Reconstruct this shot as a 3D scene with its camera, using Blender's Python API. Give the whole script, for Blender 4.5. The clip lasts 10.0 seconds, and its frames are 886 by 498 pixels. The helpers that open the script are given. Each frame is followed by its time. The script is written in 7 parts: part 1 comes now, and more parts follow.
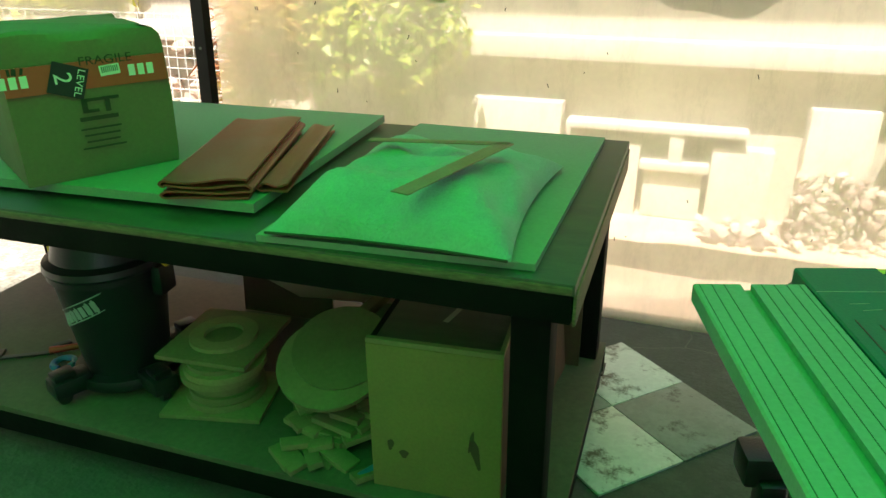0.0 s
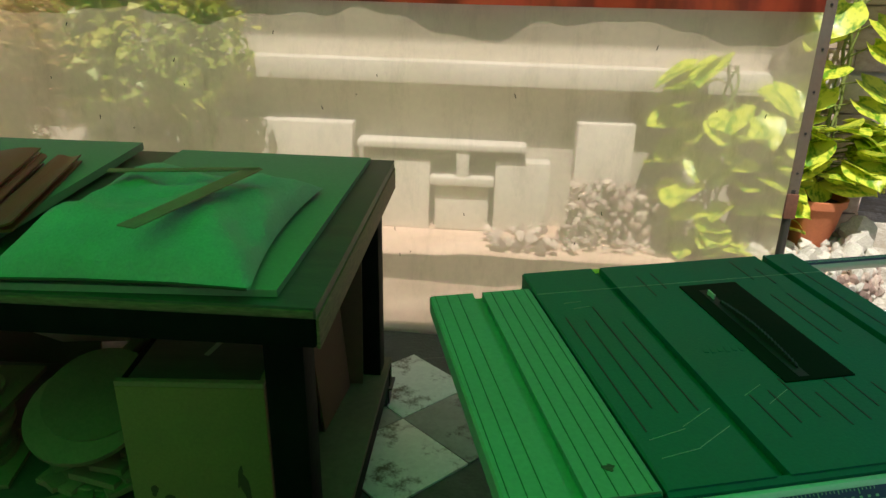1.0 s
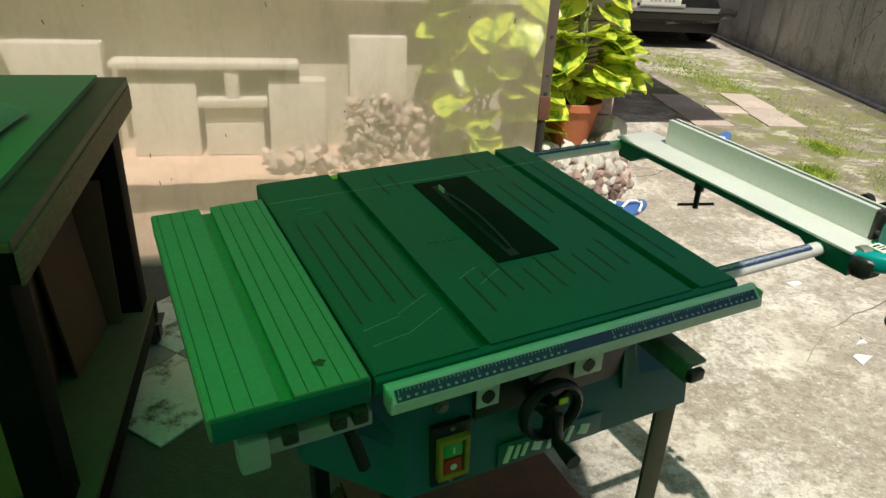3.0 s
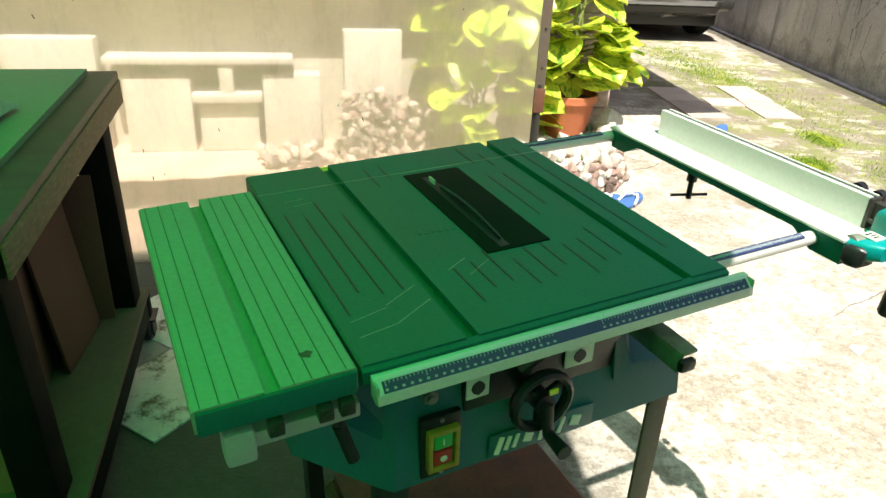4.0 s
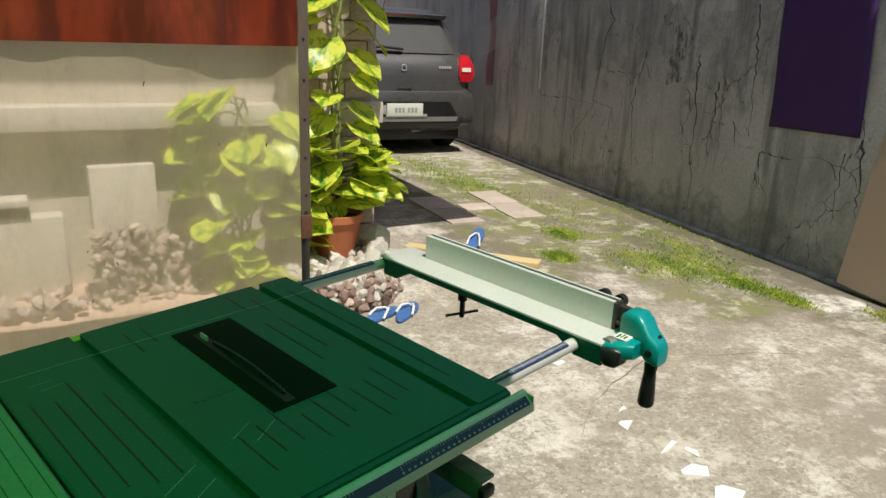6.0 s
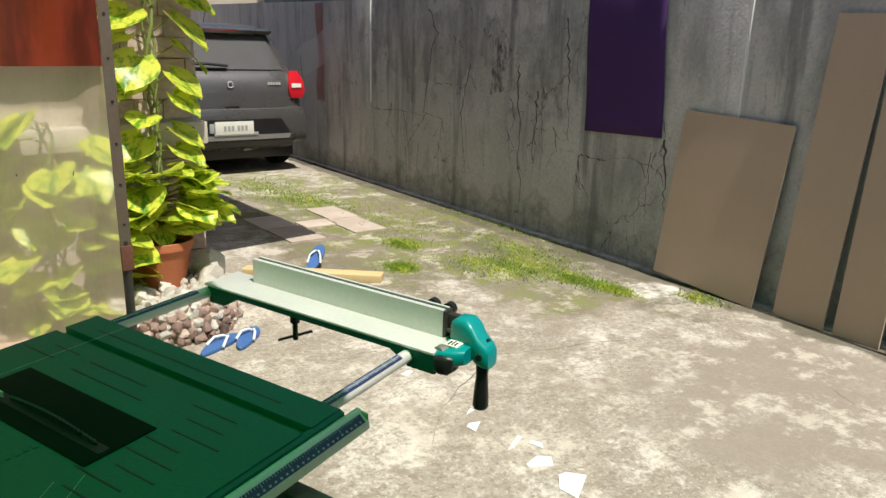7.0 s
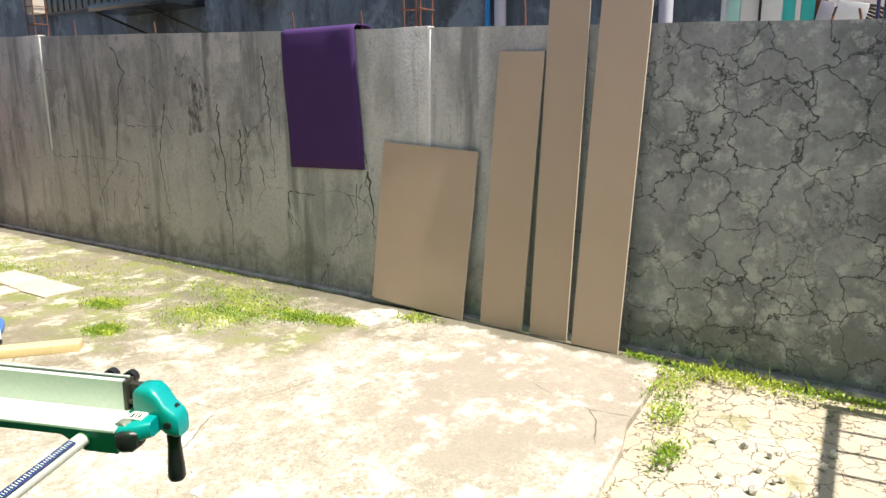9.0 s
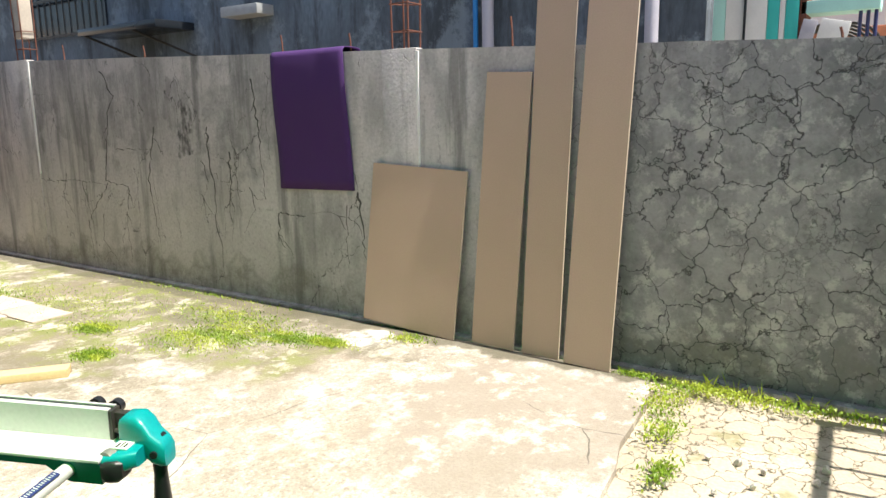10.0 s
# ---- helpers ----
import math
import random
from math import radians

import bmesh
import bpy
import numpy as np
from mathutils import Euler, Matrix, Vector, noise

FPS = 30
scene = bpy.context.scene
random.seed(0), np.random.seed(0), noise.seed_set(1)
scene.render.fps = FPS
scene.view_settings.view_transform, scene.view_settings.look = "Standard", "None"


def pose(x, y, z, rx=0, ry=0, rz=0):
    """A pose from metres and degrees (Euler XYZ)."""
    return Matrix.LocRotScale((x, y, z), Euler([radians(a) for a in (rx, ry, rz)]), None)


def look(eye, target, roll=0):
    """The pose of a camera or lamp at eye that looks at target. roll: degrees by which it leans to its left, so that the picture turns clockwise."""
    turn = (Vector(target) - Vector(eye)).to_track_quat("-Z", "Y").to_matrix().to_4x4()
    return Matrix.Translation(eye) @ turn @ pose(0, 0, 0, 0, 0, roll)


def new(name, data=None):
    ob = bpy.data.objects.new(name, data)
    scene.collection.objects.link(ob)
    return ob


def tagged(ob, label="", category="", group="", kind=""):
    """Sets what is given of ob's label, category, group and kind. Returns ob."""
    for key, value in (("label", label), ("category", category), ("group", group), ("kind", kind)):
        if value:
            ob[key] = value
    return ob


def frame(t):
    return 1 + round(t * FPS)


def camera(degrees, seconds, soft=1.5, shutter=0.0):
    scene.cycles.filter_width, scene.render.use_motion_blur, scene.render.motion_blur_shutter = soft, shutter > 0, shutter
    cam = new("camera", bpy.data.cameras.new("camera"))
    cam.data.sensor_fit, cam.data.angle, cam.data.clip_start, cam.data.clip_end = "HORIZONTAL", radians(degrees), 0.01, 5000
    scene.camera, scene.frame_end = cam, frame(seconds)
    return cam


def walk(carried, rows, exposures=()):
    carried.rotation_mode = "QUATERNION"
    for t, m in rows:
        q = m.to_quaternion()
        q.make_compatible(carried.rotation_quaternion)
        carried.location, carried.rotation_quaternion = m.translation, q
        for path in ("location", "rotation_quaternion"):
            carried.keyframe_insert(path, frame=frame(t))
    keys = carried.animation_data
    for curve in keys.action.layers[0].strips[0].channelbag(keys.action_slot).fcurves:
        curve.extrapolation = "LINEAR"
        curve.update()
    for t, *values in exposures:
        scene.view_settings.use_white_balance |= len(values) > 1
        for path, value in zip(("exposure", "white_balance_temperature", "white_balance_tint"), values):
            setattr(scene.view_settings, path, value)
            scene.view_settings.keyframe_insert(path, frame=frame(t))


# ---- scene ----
cam = camera(63.8, 10.0)
PATH = [
    (0, (0.232, 0.025, 1.272), (-0.679, 1.644, 0.532), 0.6),
    (0.5, (0.292, 0.052, 1.281), (-0.378, 1.803, 0.586), 1.9),
    (1, (0.368, 0.073, 1.287), (-0.104, 1.892, 0.603), 1.8),
    (1.5, (0.434, 0.088, 1.277), (0.219, 1.941, 0.556), 2.4),
    (2, (0.47, 0.093, 1.274), (0.399, 1.951, 0.537), 2.7),
    (2.5, (0.489, 0.091, 1.272), (0.521, 1.951, 0.537), 2.8),
    (2.7, (0.493, 0.096, 1.265), (0.545, 1.936, 0.482), 2.9),
    (3.8, (0.506, 0.103, 1.236), (0.581, 1.885, 0.332), 3.1),
    (4, (0.51, 0.104, 1.244), (0.58, 1.904, 0.376), 2.7),
    (4.5, (0.505, 0.118, 1.273), (0.74, 1.97, 0.557), 2.7),
    (5, (0.493, 0.126, 1.288), (0.864, 1.992, 0.675), 2.3),
    (5.2, (0.492, 0.13, 1.288), (0.909, 1.994, 0.694), 2.3),
    (6.5, (0.531, 0.133, 1.292), (1.403, 1.851, 0.755), 1.8),
    (7, (0.547, 0.123, 1.295), (1.611, 1.737, 0.783), 1.2),
    (7.5, (0.562, 0.111, 1.3), (1.829, 1.584, 0.825), 1.2),
    (8, (0.582, 0.098, 1.303), (2.013, 1.418, 0.848), 1.0),
    (8.5, (0.595, 0.083, 1.308), (2.131, 1.286, 0.87), 0.2),
    (9, (0.611, 0.076, 1.311), (2.222, 1.186, 0.894), -0.4),
    (9.5, (0.617, 0.075, 1.318), (2.235, 1.19, 0.945), -0.6),
    (10, (0.617, 0.071, 1.318), (2.249, 1.167, 0.952), -1.0),
]

EXPOSURES = [(0.0, 1.38), (0.5, 0.85), (1.0, 0.22), (1.5, -0.08), (2.7, -0.08), (3.8, 1.2), (4.1, 0.9), (4.5, 0.2), (5.0, -0.04), (5.2, -0.04), (6.5, 0.0), (7.0, 0.2), (7.5, 0.65), (8.5, 0.95), (10.0, 1.03)]

walk(cam, [(t, look(eye, target, roll)) for t, eye, target, roll in PATH], EXPOSURES)
# world and sun: high tropical noon, from behind and above the boundary wall
SUN_DIR = Vector((0.051, -0.45, 1.0)).normalized()
world = bpy.data.worlds.new("world")
scene.world = world
world.use_nodes = True
wn = world.node_tree
sky = wn.nodes.new("ShaderNodeTexSky")
sky.sky_type = "NISHITA"
sky.sun_disc = False
sky.sun_elevation = math.asin(SUN_DIR.z)
sky.sun_rotation = math.atan2(SUN_DIR.x, SUN_DIR.y)
sky.dust_density = 2.0
wn.links.new(sky.outputs[0], wn.nodes["Background"].inputs[0])
wn.nodes["Background"].inputs[1].default_value = 0.095
sun = new("sun", bpy.data.lights.new("sun", "SUN"))
sun.data.energy = 5.0
sun.data.angle = radians(0.6)
sun.data.color = (1.0, 0.95, 0.86)
sun.matrix_world = look(SUN_DIR * 20, (0, 0, 0))


# ---- materials ----
def material(name, colour, rough=0.6, metal=0.0, second=None, scale=6.0, fine=60.0, bump=0.2, amount=0.5, coat=0.0,
             spec=0.5, per_piece=0.0, stretch=(1, 1, 1), detail=6.0):
    """A surface with colour varied at two scales, with uneven gloss and fine relief. Object coordinates, metres."""
    m = bpy.data.materials.new(name)
    m.use_nodes = True
    n, l = m.node_tree.nodes, m.node_tree.links
    b = n["Principled BSDF"]
    tc = n.new("ShaderNodeTexCoord")
    mp = n.new("ShaderNodeMapping")
    mp.inputs["Scale"].default_value = stretch
    l.new(tc.outputs["Object"], mp.inputs[0])
    big, small = n.new("ShaderNodeTexNoise"), n.new("ShaderNodeTexNoise")
    big.inputs["Scale"].default_value, big.inputs["Detail"].default_value = scale, detail
    small.inputs["Scale"].default_value, small.inputs["Detail"].default_value = fine, 4.0
    for t in (big, small):
        l.new(mp.outputs[0], t.inputs["Vector"])
    second = second or tuple(c * 0.55 for c in colour)
    ramp = n.new("ShaderNodeValToRGB")
    ramp.color_ramp.elements[0].position, ramp.color_ramp.elements[1].position = 0.5 - 0.2, 0.5 + 0.2
    ramp.color_ramp.elements[0].color, ramp.color_ramp.elements[1].color = (*second, 1), (*colour, 1)
    l.new(big.outputs[0], ramp.inputs[0])
    mix = n.new("ShaderNodeMix")
    mix.data_type = "RGBA"
    mix.inputs[0].default_value = amount
    mix.inputs[6].default_value = (*colour, 1)
    l.new(ramp.outputs[0], mix.inputs[7])
    hsv = n.new("ShaderNodeHueSaturation")
    l.new(mix.outputs[2], hsv.inputs["Color"])
    grain = n.new("ShaderNodeMapRange")
    grain.inputs[3].default_value, grain.inputs[4].default_value = 1 - 0.35 * amount, 1 + 0.35 * amount
    l.new(small.outputs[0], grain.inputs[0])
    last = grain.outputs[0]
    if per_piece:
        info, mul = n.new("ShaderNodeObjectInfo"), n.new("ShaderNodeMath")
        rr = n.new("ShaderNodeMapRange")
        rr.inputs[3].default_value, rr.inputs[4].default_value = 1 - per_piece, 1 + per_piece
        l.new(info.outputs["Random"], rr.inputs[0])
        mul.operation = "MULTIPLY"
        l.new(rr.outputs[0], mul.inputs[0])
        l.new(last, mul.inputs[1])
        last = mul.outputs[0]
    l.new(last, hsv.inputs["Value"])
    l.new(hsv.outputs[0], b.inputs["Base Color"])
    rg = n.new("ShaderNodeMapRange")
    rg.inputs[3].default_value, rg.inputs[4].default_value = max(0.03, rough - 0.12), min(1, rough + 0.12)
    l.new(big.outputs[0], rg.inputs[0])
    l.new(rg.outputs[0], b.inputs["Roughness"])
    b.inputs["Metallic"].default_value = metal
    b.inputs["Specular IOR Level"].default_value = spec
    b.inputs["Coat Weight"].default_value = coat
    if bump:
        bp = n.new("ShaderNodeBump")
        bp.inputs["Strength"].default_value = bump
        bp.inputs["Distance"].default_value = 0.004
        l.new(small.outputs[0], bp.inputs["Height"])
        l.new(bp.outputs[0], b.inputs["Normal"])
    return m


def chain(m):
    return m.node_tree.nodes, m.node_tree.links, m.node_tree.nodes["Principled BSDF"]


def mask(m, scale, low, high, coords="Object", detail=8.0, stretch=(1, 1, 1), offset=(0, 0, 0), rough=0.6):
    """A soft-edged noise mask, 0 to 1."""
    n, l, _ = chain(m)
    tc, mp, no, ra = n.new("ShaderNodeTexCoord"), n.new("ShaderNodeMapping"), n.new("ShaderNodeTexNoise"), n.new("ShaderNodeMapRange")
    mp.inputs["Scale"].default_value, mp.inputs["Location"].default_value = stretch, offset
    no.inputs["Scale"].default_value, no.inputs["Detail"].default_value, no.inputs["Roughness"].default_value = scale, detail, rough
    ra.inputs[1].default_value, ra.inputs[2].default_value = low, high
    l.new(tc.outputs[coords], mp.inputs[0])
    l.new(mp.outputs[0], no.inputs["Vector"])
    l.new(no.outputs[0], ra.inputs[0])
    return ra.outputs[0]


def near(m, x, y, z, rx, ry, rz, wobble=0.4, scale=5.0):
    """A mask that is 1 round a place and fades at its ragged edge."""
    n, l, _ = chain(m)
    tc, mp = n.new("ShaderNodeTexCoord"), n.new("ShaderNodeMapping")
    mp.vector_type = "TEXTURE"
    mp.inputs["Location"].default_value, mp.inputs["Scale"].default_value = (x, y, z), (rx, ry, rz)
    le, no, ad, ra = n.new("ShaderNodeVectorMath"), n.new("ShaderNodeTexNoise"), n.new("ShaderNodeMath"), n.new("ShaderNodeMapRange")
    le.operation = "LENGTH"
    no.inputs["Scale"].default_value, no.inputs["Detail"].default_value = scale, 8.0
    l.new(tc.outputs["Object"], mp.inputs[0])
    l.new(mp.outputs[0], le.inputs[0])
    l.new(tc.outputs["Object"], no.inputs["Vector"])
    ad.operation = "MULTIPLY_ADD"
    ad.inputs[1].default_value = wobble * 4
    l.new(no.outputs[0], ad.inputs[0])
    l.new(le.outputs["Value"], ad.inputs[2])
    ra.inputs[1].default_value, ra.inputs[2].default_value = 1 + wobble * 2 + 0.12, 1 + wobble * 2 - 0.12
    l.new(ad.outputs[0], ra.inputs[0])
    return ra.outputs[0]


def times(m, *socks):
    n, l, _ = chain(m)
    out = socks[0]
    for s in socks[1:]:
        mu = n.new("ShaderNodeMath")
        mu.operation = "MULTIPLY"
        l.new(out, mu.inputs[0])
        if isinstance(s, (int, float)):
            mu.inputs[1].default_value = s
        else:
            l.new(s, mu.inputs[1])
        out = mu.outputs[0]
    return out


def overlay(m, fac, colour, blend="MIX"):
    """Lays a second colour over the base colour where the mask is high."""
    n, l, b = chain(m)
    was = b.inputs["Base Color"].links[0].from_socket
    mx = n.new("ShaderNodeMix")
    mx.data_type, mx.blend_type = "RGBA", blend
    l.new(fac, mx.inputs[0])
    l.new(was, mx.inputs[6])
    mx.inputs[7].default_value = (*colour, 1)
    l.new(mx.outputs[2], b.inputs["Base Color"])


def cracks(m, scale, width, colour, wobble=0.12, stretch=(1, 1, 1), part_of=None, depth=0.6, offset=(0, 0, 0)):
    """Ragged crack lines, dark and sunk."""
    n, l, b = chain(m)
    tc, mp, no, va, vo, ra = (n.new("ShaderNodeTexCoord"), n.new("ShaderNodeMapping"), n.new("ShaderNodeTexNoise"), n.new("ShaderNodeVectorMath"),
                              n.new("ShaderNodeTexVoronoi"), n.new("ShaderNodeMapRange"))
    mp.inputs["Scale"].default_value, mp.inputs["Location"].default_value = stretch, offset
    l.new(tc.outputs["Object"], mp.inputs[0])
    no.inputs["Scale"].default_value, no.inputs["Detail"].default_value = scale * 2.5, 6.0
    l.new(mp.outputs[0], no.inputs["Vector"])
    va.operation = "MULTIPLY_ADD"
    va.inputs[1].default_value = (wobble,) * 3
    l.new(no.outputs["Color"], va.inputs[0])
    l.new(mp.outputs[0], va.inputs[2])
    vo.feature = "DISTANCE_TO_EDGE"
    vo.inputs["Scale"].default_value = scale
    l.new(va.outputs[0], vo.inputs["Vector"])
    ra.inputs[1].default_value, ra.inputs[2].default_value = width, width * 0.3
    l.new(vo.outputs["Distance"], ra.inputs[0])
    fac = ra.outputs[0] if part_of is None else times(m, ra.outputs[0], part_of)
    overlay(m, fac, colour)
    if b.inputs["Normal"].links:
        bp = b.inputs["Normal"].links[0].from_node
        b2 = n.new("ShaderNodeBump")
        b2.inputs["Strength"].default_value, b2.inputs["Distance"].default_value = depth, 0.006
        b2.invert = True
        l.new(fac, b2.inputs["Height"])
        l.new(bp.outputs[0], b2.inputs["Normal"])
        l.new(b2.outputs[0], b.inputs["Normal"])
    return fac


def sheet(name, colour, through_share, clear=0.0, rough=0.5, scale=2.0, dirt=0.3, fine=40.0, second=None):
    """Thin plastic or cloth: part of the light goes through it scattered, part goes straight through."""
    m = material(name, colour, rough, second=second, scale=scale, fine=fine, amount=dirt, bump=0.1)
    n, l, b = chain(m)
    out = n["Material Output"]
    tr, mx = n.new("ShaderNodeBsdfTranslucent"), n.new("ShaderNodeMixShader")
    col = b.inputs["Base Color"].links[0].from_socket
    l.new(col, tr.inputs[0])
    mx.inputs[0].default_value = through_share
    l.new(b.outputs[0], mx.inputs[1])
    l.new(tr.outputs[0], mx.inputs[2])
    last = mx.outputs[0]
    if clear:
        tp, m2 = n.new("ShaderNodeBsdfTransparent"), n.new("ShaderNodeMixShader")
        rf, m3 = n.new("ShaderNodeBsdfRefraction"), n.new("ShaderNodeMixShader")
        rf.inputs["IOR"].default_value, rf.inputs["Roughness"].default_value = 1.04, 0.65
        m3.inputs[0].default_value = 0.32
        l.new(tp.outputs[0], m3.inputs[1])
        l.new(rf.outputs[0], m3.inputs[2])
        patchy = n.new("ShaderNodeMapRange")
        patchy.inputs[1].default_value, patchy.inputs[2].default_value = 0.3, 0.7
        patchy.inputs[3].default_value, patchy.inputs[4].default_value = clear - 0.1, clear + 0.08
        l.new(mask(m, 1.6, 0.0, 1.0), patchy.inputs[0])
        l.new(patchy.outputs[0], m2.inputs[0])
        l.new(last, m2.inputs[1])
        l.new(m3.outputs[0], m2.inputs[2])
        last = m2.outputs[0]
    l.new(last, out.inputs[0])
    return m


M = {}
M["black_wood"] = material("black_wood", (0.0045, 0.004, 0.0035), 0.65, second=(0.012, 0.010, 0.008), scale=9, fine=90, spec=0.08)
M["ply_top"] = material("ply_top", (0.085, 0.07, 0.045), 0.5, second=(0.03, 0.025, 0.015), scale=5, fine=70, stretch=(1, 5, 1), amount=0.8)
M["ply_edge"] = material("ply_edge", (0.20, 0.13, 0.07), 0.7, second=(0.07, 0.045, 0.02), scale=30, stretch=(1, 1, 8), amount=0.8)
M["cab_board"] = material("cab_board", (0.25, 0.165, 0.055), 0.8, second=(0.17, 0.115, 0.045), scale=6, fine=130, amount=0.5, bump=0.1)
M["shelf_ply"] = material("shelf_ply", (0.13, 0.10, 0.06), 0.75, second=(0.07, 0.05, 0.03), scale=4, fine=70, amount=0.8)
M["melamine"] = material("melamine", (0.22, 0.25, 0.19), 0.55, second=(0.17, 0.19, 0.14), scale=4, fine=120, amount=0.4, bump=0.05, spec=0.2)
M["mdf"] = material("mdf", (0.47, 0.345, 0.26), 0.75, second=(0.40, 0.29, 0.215), scale=2.5, fine=160, amount=0.4, bump=0.1)
M["mdf_edge"] = material("mdf_edge", (0.6, 0.5, 0.38), 0.8, scale=8, fine=100, amount=0.4)
M["panel_brown"] = material("panel_brown", (0.10, 0.042, 0.022), 0.75, second=(0.06, 0.028, 0.015), scale=5, fine=110, amount=0.5)
M["scrap"] = material("scrap", (0.26, 0.18, 0.085), 0.75, second=(0.15, 0.10, 0.045), scale=7, fine=110, amount=0.5, per_piece=0.25)
M["card"] = material("card", (0.17, 0.125, 0.065), 0.8, second=(0.13, 0.095, 0.05), scale=5, fine=150, amount=0.4, bump=0.08)
M["card_dark"] = material("card_dark", (0.05, 0.035, 0.02), 0.8, fine=100, bump=0)
M["tape_red"] = material("tape_red", (0.55, 0.07, 0.03), 0.35, fine=60, amount=0.2, bump=0.05)
M["tape_clear"] = material("tape_clear", (0.45, 0.4, 0.3), 0.2, fine=20, amount=0.4, bump=0.3)
M["print_pale"] = material("print_pale", (0.7, 0.7, 0.62), 0.5, amount=0.1, bump=0)
M["print_black"] = material("print_black", (0.012, 0.012, 0.012), 0.5, amount=0.1, bump=0)
M["leather"] = material("leather", (0.36, 0.055, 0.03), 0.35, second=(0.18, 0.03, 0.018), scale=8, fine=250, amount=0.5, bump=0.35)
M["sack"] = material("sack", (0.30, 0.35, 0.31), 0.65, second=(0.17, 0.21, 0.18), scale=9, fine=190, amount=0.5, bump=0.9)
M["teal"] = material("teal", (0.003, 0.120, 0.108), 0.5, second=(0.006, 0.092, 0.08), scale=6, fine=200, amount=0.5, bump=0.12, spec=0.25)
M["teal_bright"] = material("teal_bright", (0.0, 0.24, 0.25), 0.35, second=(0.0, 0.17, 0.18), scale=12, fine=150, amount=0.3, bump=0.05)
# same teal paint in a bluer tone, white daylight put into its colour
M["teal_body"] = material("teal_body", (0.010, 0.12, 0.15), 0.45, second=(0.015, 0.095, 0.115), scale=6, fine=200, amount=0.5, bump=0.12)
M["alu"] = material("alu", (0.60, 0.57, 0.56), 0.42, metal=0.2, second=(0.5, 0.48, 0.47), scale=9, fine=150, amount=0.3, bump=0.06)
# aluminium tinted green: the canopy's green light is put into its colour
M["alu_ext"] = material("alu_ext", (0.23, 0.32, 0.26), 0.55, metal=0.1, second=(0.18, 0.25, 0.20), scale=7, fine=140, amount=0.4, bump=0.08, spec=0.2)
M["square_steel"] = material("square_steel", (0.30, 0.20, 0.13), 0.5, metal=0.4, second=(0.16, 0.09, 0.05), scale=14, fine=120, bump=0.1)
M["rib_dark"] = material("rib_dark", (0.03, 0.08, 0.045), 0.6, amount=0.2, bump=0)
M["steel"] = material("steel", (0.35, 0.34, 0.32), 0.45, metal=0.9, second=(0.2, 0.17, 0.14), scale=14, fine=120, bump=0.1)
M["dark_steel"] = material("dark_steel", (0.025, 0.026, 0.026), 0.45, metal=0.2, second=(0.06, 0.045, 0.03), scale=20, bump=0.1)
M["rust"] = material("rust", (0.16, 0.055, 0.03), 0.8, second=(0.07, 0.03, 0.02), scale=15, fine=90, amount=0.8, bump=0.4)
M["grey_post"] = material("grey_post", (0.14, 0.12, 0.10), 0.6, metal=0.3, second=(0.2, 0.09, 0.05), scale=7, fine=60, amount=0.5, bump=0.2)
M["throat"] = material("throat", (0.008, 0.014, 0.010), 0.7, scale=14, fine=120, amount=0.4, bump=0.1, spec=0.06)
M["black_plastic"] = material("black_plastic", (0.012, 0.012, 0.013), 0.4, scale=14, fine=180, amount=0.4, bump=0.15)
M["grey_plastic"] = material("grey_plastic", (0.35, 0.36, 0.36), 0.5, scale=14, fine=120, amount=0.3)
M["lock_grey"] = material("lock_grey", (0.10, 0.10, 0.095), 0.45, second=(0.25, 0.24, 0.2), scale=25, fine=120, amount=0.7)
M["blue_print"] = material("blue_print", (0.02, 0.028, 0.11), 0.4, amount=0.2, bump=0)
M["yellow"] = material("yellow", (0.75, 0.62, 0.03), 0.45, fine=50, amount=0.3, bump=0.1)
M["yellow_worn"] = material("yellow_worn", (0.42, 0.27, 0.02), 0.5, second=(0.2, 0.11, 0.02), scale=30, fine=90, amount=0.7, bump=0.1)
M["red_plastic"] = material("red_plastic", (0.55, 0.03, 0.025), 0.4, amount=0.2, bump=0)
M["green_plastic"] = material("green_plastic", (0.03, 0.35, 0.08), 0.4, amount=0.2, bump=0)
M["blue_plastic"] = material("blue_plastic", (0.05, 0.13, 0.34), 0.5, amount=0.35, fine=80)
M["white_rubber"] = material("white_rubber", (0.75, 0.76, 0.76), 0.5, amount=0.2)
M["terracotta"] = material("terracotta", (0.50, 0.16, 0.07), 0.7, second=(0.40, 0.13, 0.06), scale=8, fine=90, amount=0.5)
M["soil"] = material("soil", (0.05, 0.03, 0.02), 0.95, scale=20, fine=80, bump=0.8)
M["purple"] = material("purple", (0.055, 0.016, 0.11), 0.85, second=(0.04, 0.012, 0.085), scale=4, fine=350, amount=0.5, bump=0.3)
M["tile"] = material("tile", (0.62, 0.64, 0.56), 0.35, second=(0.5, 0.52, 0.44), scale=9, fine=70, amount=0.5, bump=0.08, per_piece=0.12)
overlay(M["tile"], mask(M["tile"], 7, 0.53, 0.62, rough=0.75), (0.10, 0.085, 0.05))
M["tile_grey"] = material("tile_grey", (0.22, 0.24, 0.21), 0.45, second=(0.13, 0.13, 0.1), scale=6, fine=70, amount=0.7, bump=0.1)
overlay(M["tile_grey"], mask(M["tile_grey"], 9, 0.55, 0.65, rough=0.75), (0.06, 0.05, 0.035))
M["stone"] = material("stone", (0.56, 0.46, 0.39), 0.85, second=(0.36, 0.25, 0.20), scale=5, fine=40, amount=0.8, bump=0.6, per_piece=0.3)
